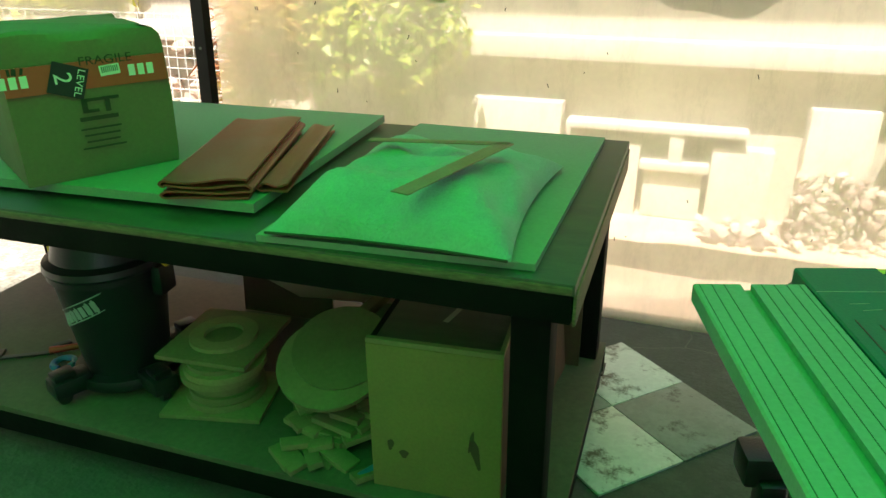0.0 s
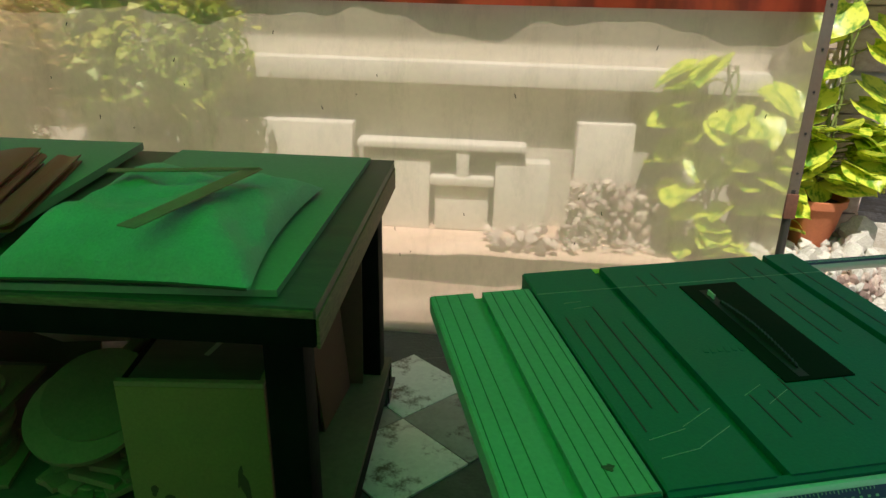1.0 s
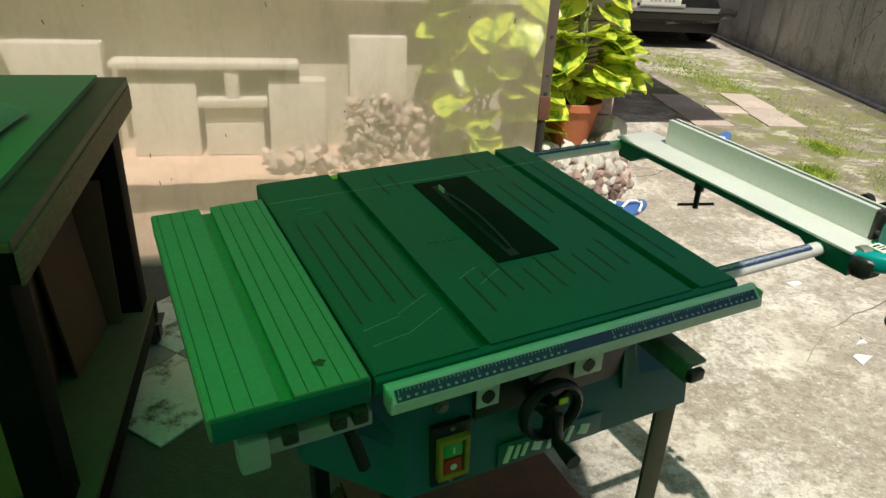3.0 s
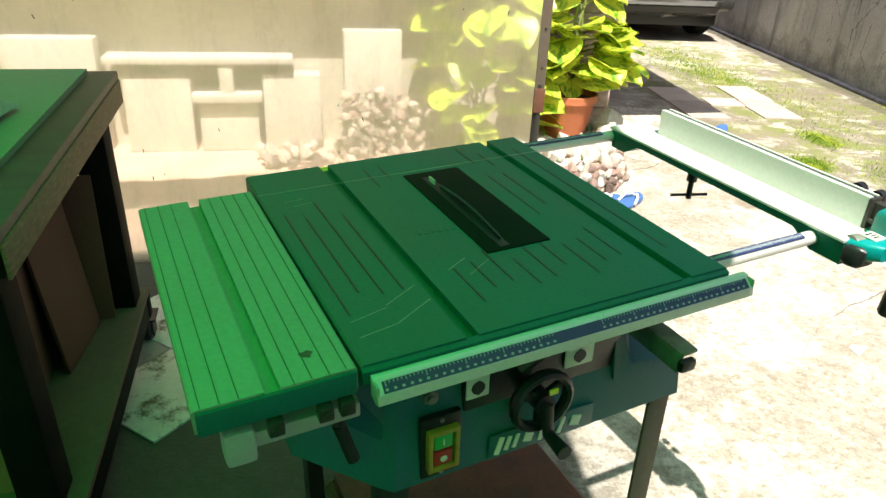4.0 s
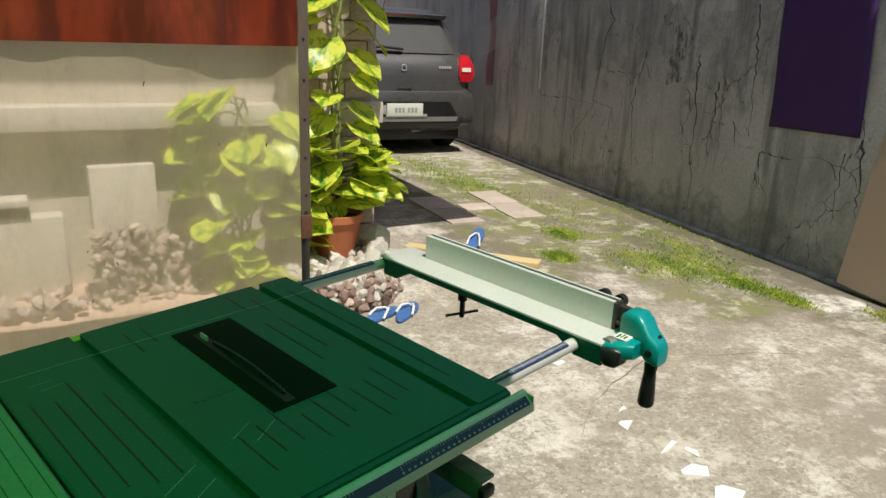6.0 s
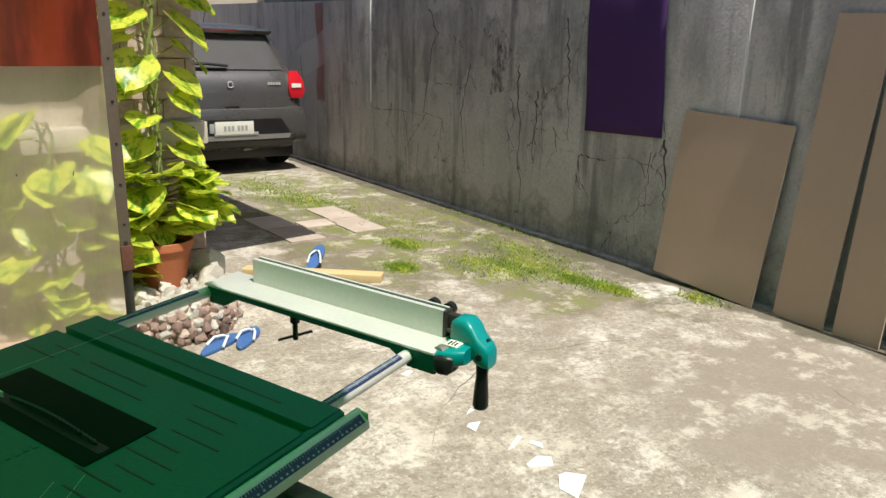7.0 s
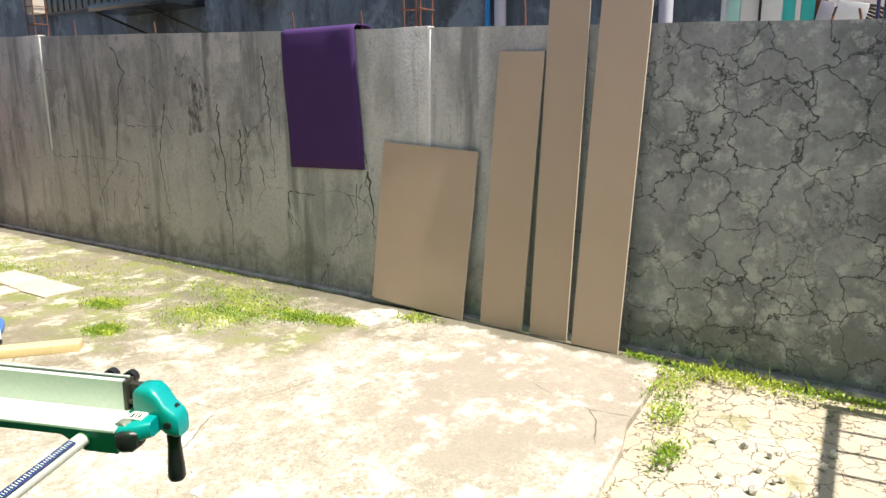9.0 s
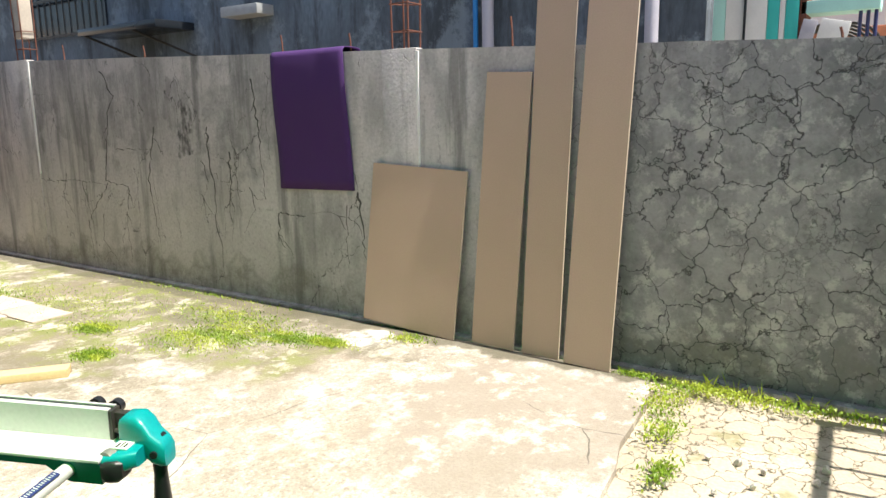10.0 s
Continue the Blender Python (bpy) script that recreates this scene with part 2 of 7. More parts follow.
M["white_stone"] = material("white_stone", (0.66, 0.62, 0.55), 0.85, second=(0.40, 0.36, 0.30), scale=9, fine=45, amount=0.7, bump=0.8, per_piece=0.15)
M["brown_stone"] = material("brown_stone", (0.30, 0.20, 0.16), 0.8, second=(0.2, 0.14, 0.12), scale=9, fine=45, amount=0.8, bump=0.5, per_piece=0.4)
M["paver"] = material("paver", (0.50, 0.42, 0.35), 0.9, second=(0.36, 0.29, 0.24), scale=5, fine=60, amount=0.6, bump=0.4, per_piece=0.15)
M["house_wall"] = material("house_wall", (0.55, 0.48, 0.40), 0.9, second=(0.42, 0.36, 0.29), scale=2.5, fine=40, amount=0.7, bump=0.4)
M["cement"] = material("cement", (0.58, 0.52, 0.45), 0.9, second=(0.42, 0.36, 0.29), scale=4, fine=60, amount=0.6, bump=0.4)
M["dirt"] = material("dirt", (0.60, 0.43, 0.33), 0.95, second=(0.42, 0.28, 0.20), scale=3, fine=40, amount=0.8, bump=0.8)

M["fence_wall"] = material("fence_wall", (0.57, 0.54, 0.53), 0.9, second=(0.39, 0.37, 0.365), scale=1.6, fine=55, amount=0.8, bump=0.6, detail=10)
w = M["fence_wall"]
far_part, near_part = near(w, 4.15, 5.2, 0.8, 2, 2.7, 4, 0.1, 1.0), near(w, 4.15, -1.3, 0.8, 2, 2.75, 4, 0.1, 1.0)
overlay(w, times(w, mask(w, 3.0, 0.5, 0.62, stretch=(1, 1, 0.35)), 0.5), (0.21, 0.205, 0.20))
overlay(w, times(w, mask(w, 1.3, 0.50, 0.64, offset=(3, 1, 7)), 0.6), (0.53, 0.50, 0.475))
overlay(w, times(w, mask(w, 5.0, 0.55, 0.66, stretch=(1, 1, 0.10), offset=(0, 4, 0)), 0.6), (0.10, 0.10, 0.097))
overlay(w, times(w, near_part, 0.75), (0.25, 0.25, 0.258))
overlay(w, times(w, near_part, mask(w, 2.6, 0.42, 0.58, offset=(1, 5, 2), rough=0.75), 0.75), (0.15, 0.15, 0.155))
overlay(w, times(w, near_part, mask(w, 9.0, 0.52, 0.60, offset=(4, 5, 2), rough=0.7), 0.6), (0.50, 0.48, 0.46))
overlay(w, times(w, mask(w, 26.0, 0.55, 0.70, offset=(2, 2, 2), rough=0.7), 0.5), (0.18, 0.175, 0.17))
overlay(w, times(w, near(w, 4.15, 4.83, 1.26, 1, 0.09, 0.24, 0.8, 9.0), mask(w, 16.0, 0.42, 0.60, stretch=(1, 1, 0.5)), 0.85), (0.04, 0.039, 0.038))
overlay(w, times(w, near(w, 4.15, 4.25, 1.32, 1, 0.42, 0.34, 0.9, 5.0), mask(w, 7.0, 0.36, 0.62, rough=0.75), 0.6), (0.19, 0.188, 0.185))
overlay(w, times(w, near(w, 4.15, 6.0, 1.5, 1, 1.1, 0.40, 0.9, 4.0), mask(w, 6.0, 0.38, 0.62, stretch=(1, 1, 0.3), rough=0.75), 0.65), (0.16, 0.155, 0.15))
overlay(w, times(w, near(w, 4.15, 4.4, 0.02, 1, 5.0, 0.22, 0.9, 4.0), mask(w, 8.0, 0.35, 0.60, rough=0.8), 0.6), (0.15, 0.14, 0.11))
cracks(w, 3.4, 0.008, (0.12, 0.115, 0.11), 0.16, stretch=(1, 1, 0.5), part_of=times(w, far_part, mask(w, 1.6, 0.50, 0.56, offset=(0, 2, 3))))
cracks(w, 5.2, 0.017, (0.065, 0.064, 0.064), 0.13, part_of=times(w, near_part, mask(w, 1.5, 0.34, 0.44, offset=(0, 9, 3))))
cracks(w, 11.0, 0.020, (0.15, 0.145, 0.14), 0.10, part_of=times(w, near_part, mask(w, 2.0, 0.50, 0.58, offset=(0, 3, 8))))

M["slab"] = material("slab", (0.43, 0.385, 0.32), 0.9, second=(0.27, 0.235, 0.185), scale=1.8, fine=75, amount=0.9, bump=1.0, detail=10)
w = M["slab"]
overlay(w, times(w, mask(w, 2.2, 0.51, 0.57, offset=(5, 2, 0), rough=0.75), 0.8), (0.62, 0.58, 0.51))
overlay(w, times(w, mask(w, 38.0, 0.50, 0.60, rough=0.8), 0.75), (0.17, 0.14, 0.10))
overlay(w, times(w, mask(w, 70.0, 0.56, 0.64, offset=(3, 9, 0), rough=0.7), 0.7), (0.70, 0.66, 0.57))
overlay(w, times(w, mask(w, 6.0, 0.52, 0.66, offset=(2, 7, 0), rough=0.8), 0.45), (0.30, 0.25, 0.19))
overlay(w, times(w, mask(w, 14.0, 0.60, 0.68, offset=(8, 3, 0), rough=0.7), 0.6), (0.66, 0.62, 0.54))
overlay(w, times(w, mask(w, 9.0, 0.48, 0.58, offset=(6, 1, 0), rough=0.9), 0.7), (0.22, 0.185, 0.14))
far_yard = near(w, 3.3, 4.8, 0, 1.2, 1.9, 4, 0.5, 2.0)
overlay(w, times(w, far_yard, mask(w, 3.0, 0.36, 0.50, rough=0.8), 0.85), (0.15, 0.13, 0.08))
overlay(w, times(w, near(w, 3.3, 5.6, 0, 0.9, 2.6, 4, 0.5, 2.0), mask(w, 4.0, 0.46, 0.56, offset=(1, 1, 0), rough=0.75), 0.9), (0.17, 0.19, 0.05))
overlay(w, times(w, near(w, 3.30, 1.45, 0, 0.75, 0.62, 4, 0.35, 3.0), 0.8), (0.26, 0.22, 0.175))
overlay(w, times(w, mask(w, 3.2, 0.53, 0.60, offset=(4, 11, 0), rough=0.8), 0.6), (0.62, 0.57, 0.48))
# workshop floor: darker concrete, with the shelter's shade painted into its colour
indoor_shade = near(w, -1.0, 0.8, 0, 1.9, 2.6, 6, 0.12, 1.0)
overlay(w, times(w, indoor_shade, 0.92), (0.055, 0.05, 0.04))
# mossy strip at the wall foot, the wall's shadow painted in with it
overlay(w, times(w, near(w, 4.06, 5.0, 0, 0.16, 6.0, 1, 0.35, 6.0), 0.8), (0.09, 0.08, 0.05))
overlay(w, times(w, mask(w, 1.1, 0.50, 0.62, offset=(9, 4, 0), rough=0.7), near(w, 2.9, 4.2, 0, 1.6, 2.6, 2, 0.3, 1.0), 0.5), (0.24, 0.20, 0.14))
overlay(w, near(w, 3.80, 2.78, 0, 0.17, 0.19, 1, 0.25, 6.0), (0.66, 0.62, 0.55))
overlay(w, times(w, near(w, 3.72, 3.6, 0, 0.30, 1.3, 2, 0.5, 3.0), mask(w, 5.0, 0.42, 0.55, offset=(3, 3, 1), rough=0.8), 0.85), (0.13, 0.115, 0.075))
cracks(w, 0.7, 0.0022, (0.13, 0.115, 0.09), 0.2, part_of=mask(w, 0.8, 0.45, 0.52))
M["old_slab"] = material("old_slab", (0.47, 0.40, 0.31), 0.9, second=(0.32, 0.265, 0.19), scale=3, fine=60, amount=0.8, bump=0.6)
cracks(M["old_slab"], 9.5, 0.022, (0.17, 0.14, 0.09), 0.09, depth=1.0)
overlay(M["old_slab"], times(M["old_slab"], mask(M["old_slab"], 4, 0.58, 0.66), 0.7), (0.20, 0.19, 0.08))


M["plastic_sheet"] = sheet("plastic_sheet", (0.92, 0.75, 0.53), 0.35, clear=0.66, rough=0.3, scale=1.2, dirt=0.4, second=(0.66, 0.58, 0.42))
M["canopy_green"] = sheet("canopy_green", (0.002, 0.52, 0.042), 0.9, rough=0.4, dirt=0.25)
M["tarp_red"] = sheet("tarp_red", (0.33, 0.045, 0.015), 0.4, rough=0.45, dirt=0.4, scale=6)
w = M["tarp_red"]
# dark upright streaks paint the shade of the folds
overlay(w, times(w, mask(w, 7.0, 0.44, 0.60, stretch=(1, 1, 0.22), detail=4.0), 0.8), (0.09, 0.014, 0.006))
w.node_tree.links.new(chain(w)[2].inputs["Base Color"].links[0].from_socket, w.node_tree.nodes["Translucent BSDF"].inputs[0])
w = M["plastic_sheet"]
overlay(w, times(w, mask(w, 9.0, 0.50, 0.66, stretch=(1, 1, 0.3), rough=0.8), 0.5), (0.42, 0.33, 0.20))
w.node_tree.links.new(chain(w)[2].inputs["Base Color"].links[0].from_socket, w.node_tree.nodes["Translucent BSDF"].inputs[0])
M["screen"] = sheet("screen", (0.6, 0.6, 0.62), 0.3, clear=0.90, dirt=0.1)


def leaf_material(name, green, pale, scale=9.0, share=0.35, low=0.45, high=0.55):
    m = material(name, green, 0.35, second=tuple(c * 0.7 for c in green), scale=15, fine=60, amount=0.4, bump=0.1)
    overlay(m, mask(m, scale, low, high, stretch=(1, 0.35, 1), detail=4), pale)
    n, l, b = chain(m)
    tr, mx = n.new("ShaderNodeBsdfTranslucent"), n.new("ShaderNodeMixShader")
    l.new(b.inputs["Base Color"].links[0].from_socket, tr.inputs[0])
    mx.inputs[0].default_value = share
    l.new(b.outputs[0], mx.inputs[1])
    l.new(tr.outputs[0], mx.inputs[2])
    l.new(mx.outputs[0], n["Material Output"].inputs[0])
    return m


M["weed"] = leaf_material("weed", (0.22, 0.33, 0.03), (0.38, 0.45, 0.05), 6.0)
M["pothos"] = leaf_material("pothos", (0.15, 0.34, 0.02), (0.68, 0.72, 0.08), 7.0, 0.38, 0.37, 0.50)
M["shrub"] = leaf_material("shrub", (0.30, 0.36, 0.05), (0.58, 0.55, 0.10), 3.0)
M["red_grass"] = leaf_material("red_grass", (0.48, 0.20, 0.09), (0.55, 0.36, 0.12), 3.0)
M["stem"] = material("stem", (0.18, 0.22, 0.05), 0.6, amount=0.5)
M["paint"] = material("paint", (0.115, 0.112, 0.11), 0.28, metal=0.5, second=(0.10, 0.098, 0.096), scale=3, fine=300, amount=0.25, coat=0.6, bump=0.01)
M["car_trim"] = material("car_trim", (0.26, 0.255, 0.25), 0.4, metal=0.3, amount=0.2, bump=0)
M["car_glass"] = material("car_glass", (0.07, 0.07, 0.065), 0.12, second=(0.11, 0.105, 0.10), scale=3, amount=0.4, bump=0.0, coat=0.5)
M["crack_dark"] = material("crack_dark", (0.10, 0.095, 0.09), 0.95, scale=20, amount=0.6)
M["lamp_red"] = material("lamp_red", (0.55, 0.01, 0.02), 0.12, amount=0.15, coat=0.8, bump=0)
M["tyre"] = material("tyre", (0.015, 0.015, 0.015), 0.85, scale=20, bump=0.3)
M["faded_red"] = material("faded_red", (0.34, 0.20, 0.19), 0.9, second=(0.3, 0.12, 0.12), scale=8, amount=0.8)
M["blue_wall"] = material("blue_wall", (0.15, 0.19, 0.235), 0.9, second=(0.05, 0.06, 0.068), scale=1.3, fine=30, amount=0.9, bump=0.3, stretch=(1, 1, 0.5), detail=9)
overlay(M["blue_wall"], times(M["blue_wall"], mask(M["blue_wall"], 2.4, 0.48, 0.60, stretch=(1, 1, 0.2), offset=(2, 3, 1), rough=0.75), 0.75), (0.035, 0.04, 0.042))
overlay(M["blue_wall"], times(M["blue_wall"], mask(M["blue_wall"], 1.8, 0.54, 0.62, offset=(7, 3, 1), rough=0.75), 0.6), (0.24, 0.29, 0.33))
M["turquoise_pale"] = material("turquoise_pale", (0.42, 0.74, 0.68), 0.7, amount=0.2)
M["turquoise"] = material("turquoise", (0.05, 0.52, 0.48), 0.7, amount=0.2)
M["white_paint"] = material("white_paint", (0.78, 0.78, 0.76), 0.7, amount=0.2)
M["pvc"] = material("pvc", (0.45, 0.44, 0.50), 0.5, amount=0.2)
M["blue_pipe"] = material("blue_pipe", (0.02, 0.22, 0.55), 0.5, amount=0.2)
M["roof_red"] = material("roof_red", (0.45, 0.16, 0.08), 0.8, amount=0.6, scale=10)
M["window_dark"] = material("window_dark", (0.02, 0.024, 0.03), 0.15, amount=0.3, bump=0)
M["pine"] = material("pine", (0.62, 0.47, 0.24), 0.7, second=(0.5, 0.36, 0.17), scale=10, fine=80, stretch=(1, 6, 1), amount=0.5)


# ---- building blocks ----
def box(bm, sx, sy, sz, at=(0, 0, 0), bevel=0.0, turn=None):
    """A box centred at a place, edges rounded by bevel."""
    m = Matrix.Translation(at) @ (turn or Matrix()) @ Matrix.Diagonal((sx, sy, sz, 1))
    g = bmesh.ops.create_cube(bm, size=1, matrix=m)
    if bevel:
        vs = set(g["verts"])
        es = [e for e in bm.edges if e.verts[0] in vs and e.verts[1] in vs]
        bmesh.ops.bevel(bm, geom=es, offset=bevel, segments=2, affect="EDGES", profile=0.6)
    return bm


def slab_from(bm, corners, z0, z1):
    """A plate with the given outline (x, y), from z0 up to z1."""
    low = [bm.verts.new((x, y, z0)) for x, y in corners]
    top = [bm.verts.new((x, y, z1)) for x, y in corners]
    bm.faces.new(low[::-1]), bm.faces.new(top)
    k = len(corners)
    for i in range(k):
        bm.faces.new((low[i], low[(i + 1) % k], top[(i + 1) % k], top[i]))
    bmesh.ops.recalc_face_normals(bm, faces=bm.faces)
    return bm


def tube(bm, a, b, r0, r1=None, sides=16):
    """A capped round bar from a to b."""
    a, b = Vector(a), Vector(b)
    m = Matrix.Translation((a + b) / 2) @ (b - a).to_track_quat("Z", "Y").to_matrix().to_4x4()
    bmesh.ops.create_cone(bm, cap_ends=True, segments=sides, radius1=r0, radius2=r0 if r1 is None else r1, depth=(b - a).length, matrix=m)
    return bm


def lathe(bm, profile, at=(0, 0, 0), sides=32, turn=None):
    """A turned body from (radius, height) pairs."""
    m = Matrix.Translation(at) @ (turn or Matrix())
    rings = []
    for r, z in profile:
        rings.append([bm.verts.new(m @ Vector((r * math.cos(2 * math.pi * i / sides), r * math.sin(2 * math.pi * i / sides), z))) for i in range(sides)])
    for a, b in zip(rings, rings[1:]):
        for i in range(sides):
            bm.faces.new((a[i], a[(i + 1) % sides], b[(i + 1) % sides], b[i]))
    bm.faces.new(rings[0][::-1]), bm.faces.new(rings[-1])
    return bm


def path_tube(bm, points, r, sides=8):
    for a, b in zip(points, points[1:]):
        tube(bm, a, b, r, sides=sides)
    return bm


def loft(bm, rings, closed=True, caps=True):
    """Skin through rings of equal count."""
    vs = [[bm.verts.new(p) for p in ring] for ring in rings]
    k = len(rings[0])
    for a, b in zip(vs, vs[1:]):
        for i in range(k if closed else k - 1):
            bm.faces.new((a[i], a[(i + 1) % k], b[(i + 1) % k], b[i]))
    if caps and closed:
        bm.faces.new(vs[0][::-1]), bm.faces.new(vs[-1])
    bmesh.ops.recalc_face_normals(bm, faces=bm.faces)
    return bm


def rough_up(bm, amount, scale=4.0, seed=0.0):
    for v in bm.verts:
        v.co += amount * Vector(noise.noise_vector(v.co * scale + Vector((seed, seed * 2, 0))))
    return bm


def to_mesh(name, bm, mat, smooth=None):
    me = bpy.data.meshes.new(name)
    bmesh.ops.recalc_face_normals(bm, faces=bm.faces)
    bm.to_mesh(me)
    bm.free()
    me.materials.append(M[mat])
    if smooth is not None:
        me.polygons.foreach_set("use_smooth", [True] * len(me.polygons))
        me.set_sharp_from_angle(angle=radians(smooth))
    return me


def part(name, bm, mat, parent, label="", smooth=35):
    ob = new(name, to_mesh(name, bm, mat, smooth))
    ob.parent = parent
    return tagged(ob, label)


def thing(name, label, category, m=None, group="", kind=""):
    ob = new(name)
    ob.empty_display_size = 0.1
    if m is not None:
        ob.matrix_world = m
    return tagged(ob, label, category, group, kind)


def solid(name, bm, mat, label, category, m=None, group="", kind="", smooth=35):
    """A thing that is one mesh."""
    ob = new(name, to_mesh(name, bm, mat, smooth))
    if m is not None:
        ob.matrix_world = m
    return tagged(ob, label, category, group, kind)


def piece(name, me, parent, m, label=""):
    """One of many alike pieces on shared mesh data."""
    ob = new(name, me)
    ob.parent = parent
    ob.matrix_local = m
    return tagged(ob, label)


def rock_mesh(name, mat, seed, sub=2):
    bm = bmesh.new()
    bmesh.ops.create_icosphere(bm, subdivisions=sub, radius=1)
    for v in bm.verts:
        d = v.co.copy()
        v.co *= 1 + 0.45 * noise.noise(d * 1.3 + Vector((seed * 3.1, 0, seed))) + 0.30 * noise.noise(d * 3.1 + Vector((0, seed, 0)))
        for axis in (Vector((1, 0.2, 0.3)), Vector((-0.4, 1, 0.2)), Vector((0.1, -0.5, 1)), Vector((-0.7, -0.6, -0.3))):
            k = axis.normalized()
            over = v.co.dot(k) - 0.72
            if over > 0:
                v.co -= k * over * 0.8
    return to_mesh(name, bm, mat, 28)


def words(text, size, mat, m, parent, name="lettering", squeeze=1.0):
    """Raised lettering on a surface: a flat mesh from the built-in font, in the plane z = 0 of m."""
    cu = bpy.data.curves.new(name, "FONT")
    cu.body, cu.size, cu.align_x, cu.align_y, cu.extrude = text, size, "CENTER", "CENTER", 0.0003
    tmp = bpy.data.objects.new(name, cu)
    me = bpy.data.meshes.new_from_object(tmp)
    bpy.data.objects.remove(tmp)
    me.materials.clear()
    me.materials.append(M[mat])
    ob = new(name, me)
    ob.parent = parent
    ob.matrix_local = m @ Matrix.Diagonal((squeeze, 1, 1, 1))
    return ob


def bars(rows, mat, m, parent, name="print_bars"):
    """Unreadable writing as plain bars: (x, y, width, height)."""
    bm = bmesh.new()
    for x, y, wd, h in rows:
        box(bm, wd, h, 0.0006, (x, y, 0.0003))
    ob = part(name, bm, mat, parent)
    ob.matrix_local = m
    return ob


# ---- the setting ----
def wall_top(y):
    return 1.605 + 0.0405 * y


bm = bmesh.new()
bmesh.ops.create_grid(bm, x_segments=2, y_segments=2, size=150, matrix=Matrix.Translation((0, 0, -0.035)))
solid("ground", bm, "old_slab", "cracked old yellowish concrete ground with weeds in its joints", "ground", kind="structure")

bm = bmesh.new()
edge = [(4.06, 1.13)]
random.seed(4)
for i in range(1, 14):
    a = i / 14
    edge.append((4.06 - 2.9 * a + random.uniform(-0.03, 0.03), 1.13 - 0.42 * a ** 0.8 - (0.9 * max(0, a - 0.6)) + random.uniform(-0.025, 0.025)))
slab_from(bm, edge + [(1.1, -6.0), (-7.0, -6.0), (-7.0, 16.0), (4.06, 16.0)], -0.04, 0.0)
solid("pavement", bm, "slab", "worn sun-bleached concrete yard slab with moss, stains and painted shade", "pavement", kind="structure", smooth=None)

# boundary wall with two pilasters and a sloping top
bm = bmesh.new()
N = 44
low = []
for i in range(N + 1):
    y = -7 + i * 0.5
    z = wall_top(y) + 0.008 * noise.noise(Vector((y * 3, 0, 0)))
    low.append([(4.15, y, -0.05), (4.15, y, z), (4.31, y, z + 0.004), (4.31, y, -0.05)])
loft(bm, low)
wall_east = solid("wall_east", bm, "fence_wall", "tall grey cracked and stained cement boundary wall", "wall", kind="structure", smooth=None)
for y0, y1 in ((2.605, 2.868), (7.05, 7.42)):
    bm = bmesh.new()
    box(bm, 0.07, y1 - y0, wall_top(y0) + 0.012, (4.176, (y0 + y1) / 2, (wall_top(y0) + 0.012) / 2), 0.006)
    part("pilaster", bm, "fence_wall", wall_east)
# tapering pale strips stand in for sunlight on the pilaster edges
for y, z0 in ((2.598, 1.0), (7.035, 0.85)):
    bm = bmesh.new()
    zt = wall_top(y) - 0.01
    loft(bm, [[(4.135, y - hw, z), (4.135, y + hw, z), (4.149, y + hw, z), (4.149, y - hw, z)] for z, hw in ((z0, 0.002), (z0 + 0.25, 0.005), (z0 + 0.5, 0.007), (zt, 0.010))])
    part("mortar_run", bm, "white_paint", wall_east, "thin pale strip for the sunlit pilaster edge")
bm = bmesh.new()
box(bm, 0.07, 18, 0.03, (4.125, 4.0, 0.0), 0.008)
rough_up(bm, 0.01, 3.0)
solid("kerb", bm, "fence_wall", "low rough cement kerb along the foot of the wall", "kerb", kind="structure")

# the long cracks that run down the boundary wall, with their side branches
random.seed(88)


def crack(points, width=0.011, branches=2):
    """A ragged tapering crack line along the wall through (y, z) points."""
    bm = bmesh.new()
    pts = []
    for (ya, za), (yb, zb) in zip(points, points[1:]):
        n = max(2, int(math.hypot(yb - ya, zb - za) / 0.035))
        pts += [Vector((ya + (yb - ya) * k / n + random.gauss(0, 0.009), za + (zb - za) * k / n + random.gauss(0, 0.006))) for k in range(n)]
    pts.append(Vector(points[-1]))
    lines = [(pts, width)]
    for k in range(branches):
        p, d = random.choice(pts[1:]), random.choice((-1, 1))
        br = [p]
        for q in range(random.randint(4, 9)):
            br.append(br[-1] + Vector((d * random.uniform(0.004, 0.04), random.uniform(-0.045, 0.02))))
        lines.append((br, width * 0.6))
    for ln, wd in lines:
        prev = None
        for k, p in enumerate(ln):
            a = k / (len(ln) - 1)
            half = wd * random.uniform(0.25, 0.6) * (1 - 0.75 * a)
            cur = [bm.verts.new((4.1485, p.x - half, p.y + half * 0.3)), bm.verts.new((4.1485, p.x + half, p.y - half * 0.3))]
            if prev:
                bm.faces.new((prev[0], prev[1], cur[1], cur[0]))
            prev = cur
    part("crack", bm, "crack_dark", wall_east, smooth=None)


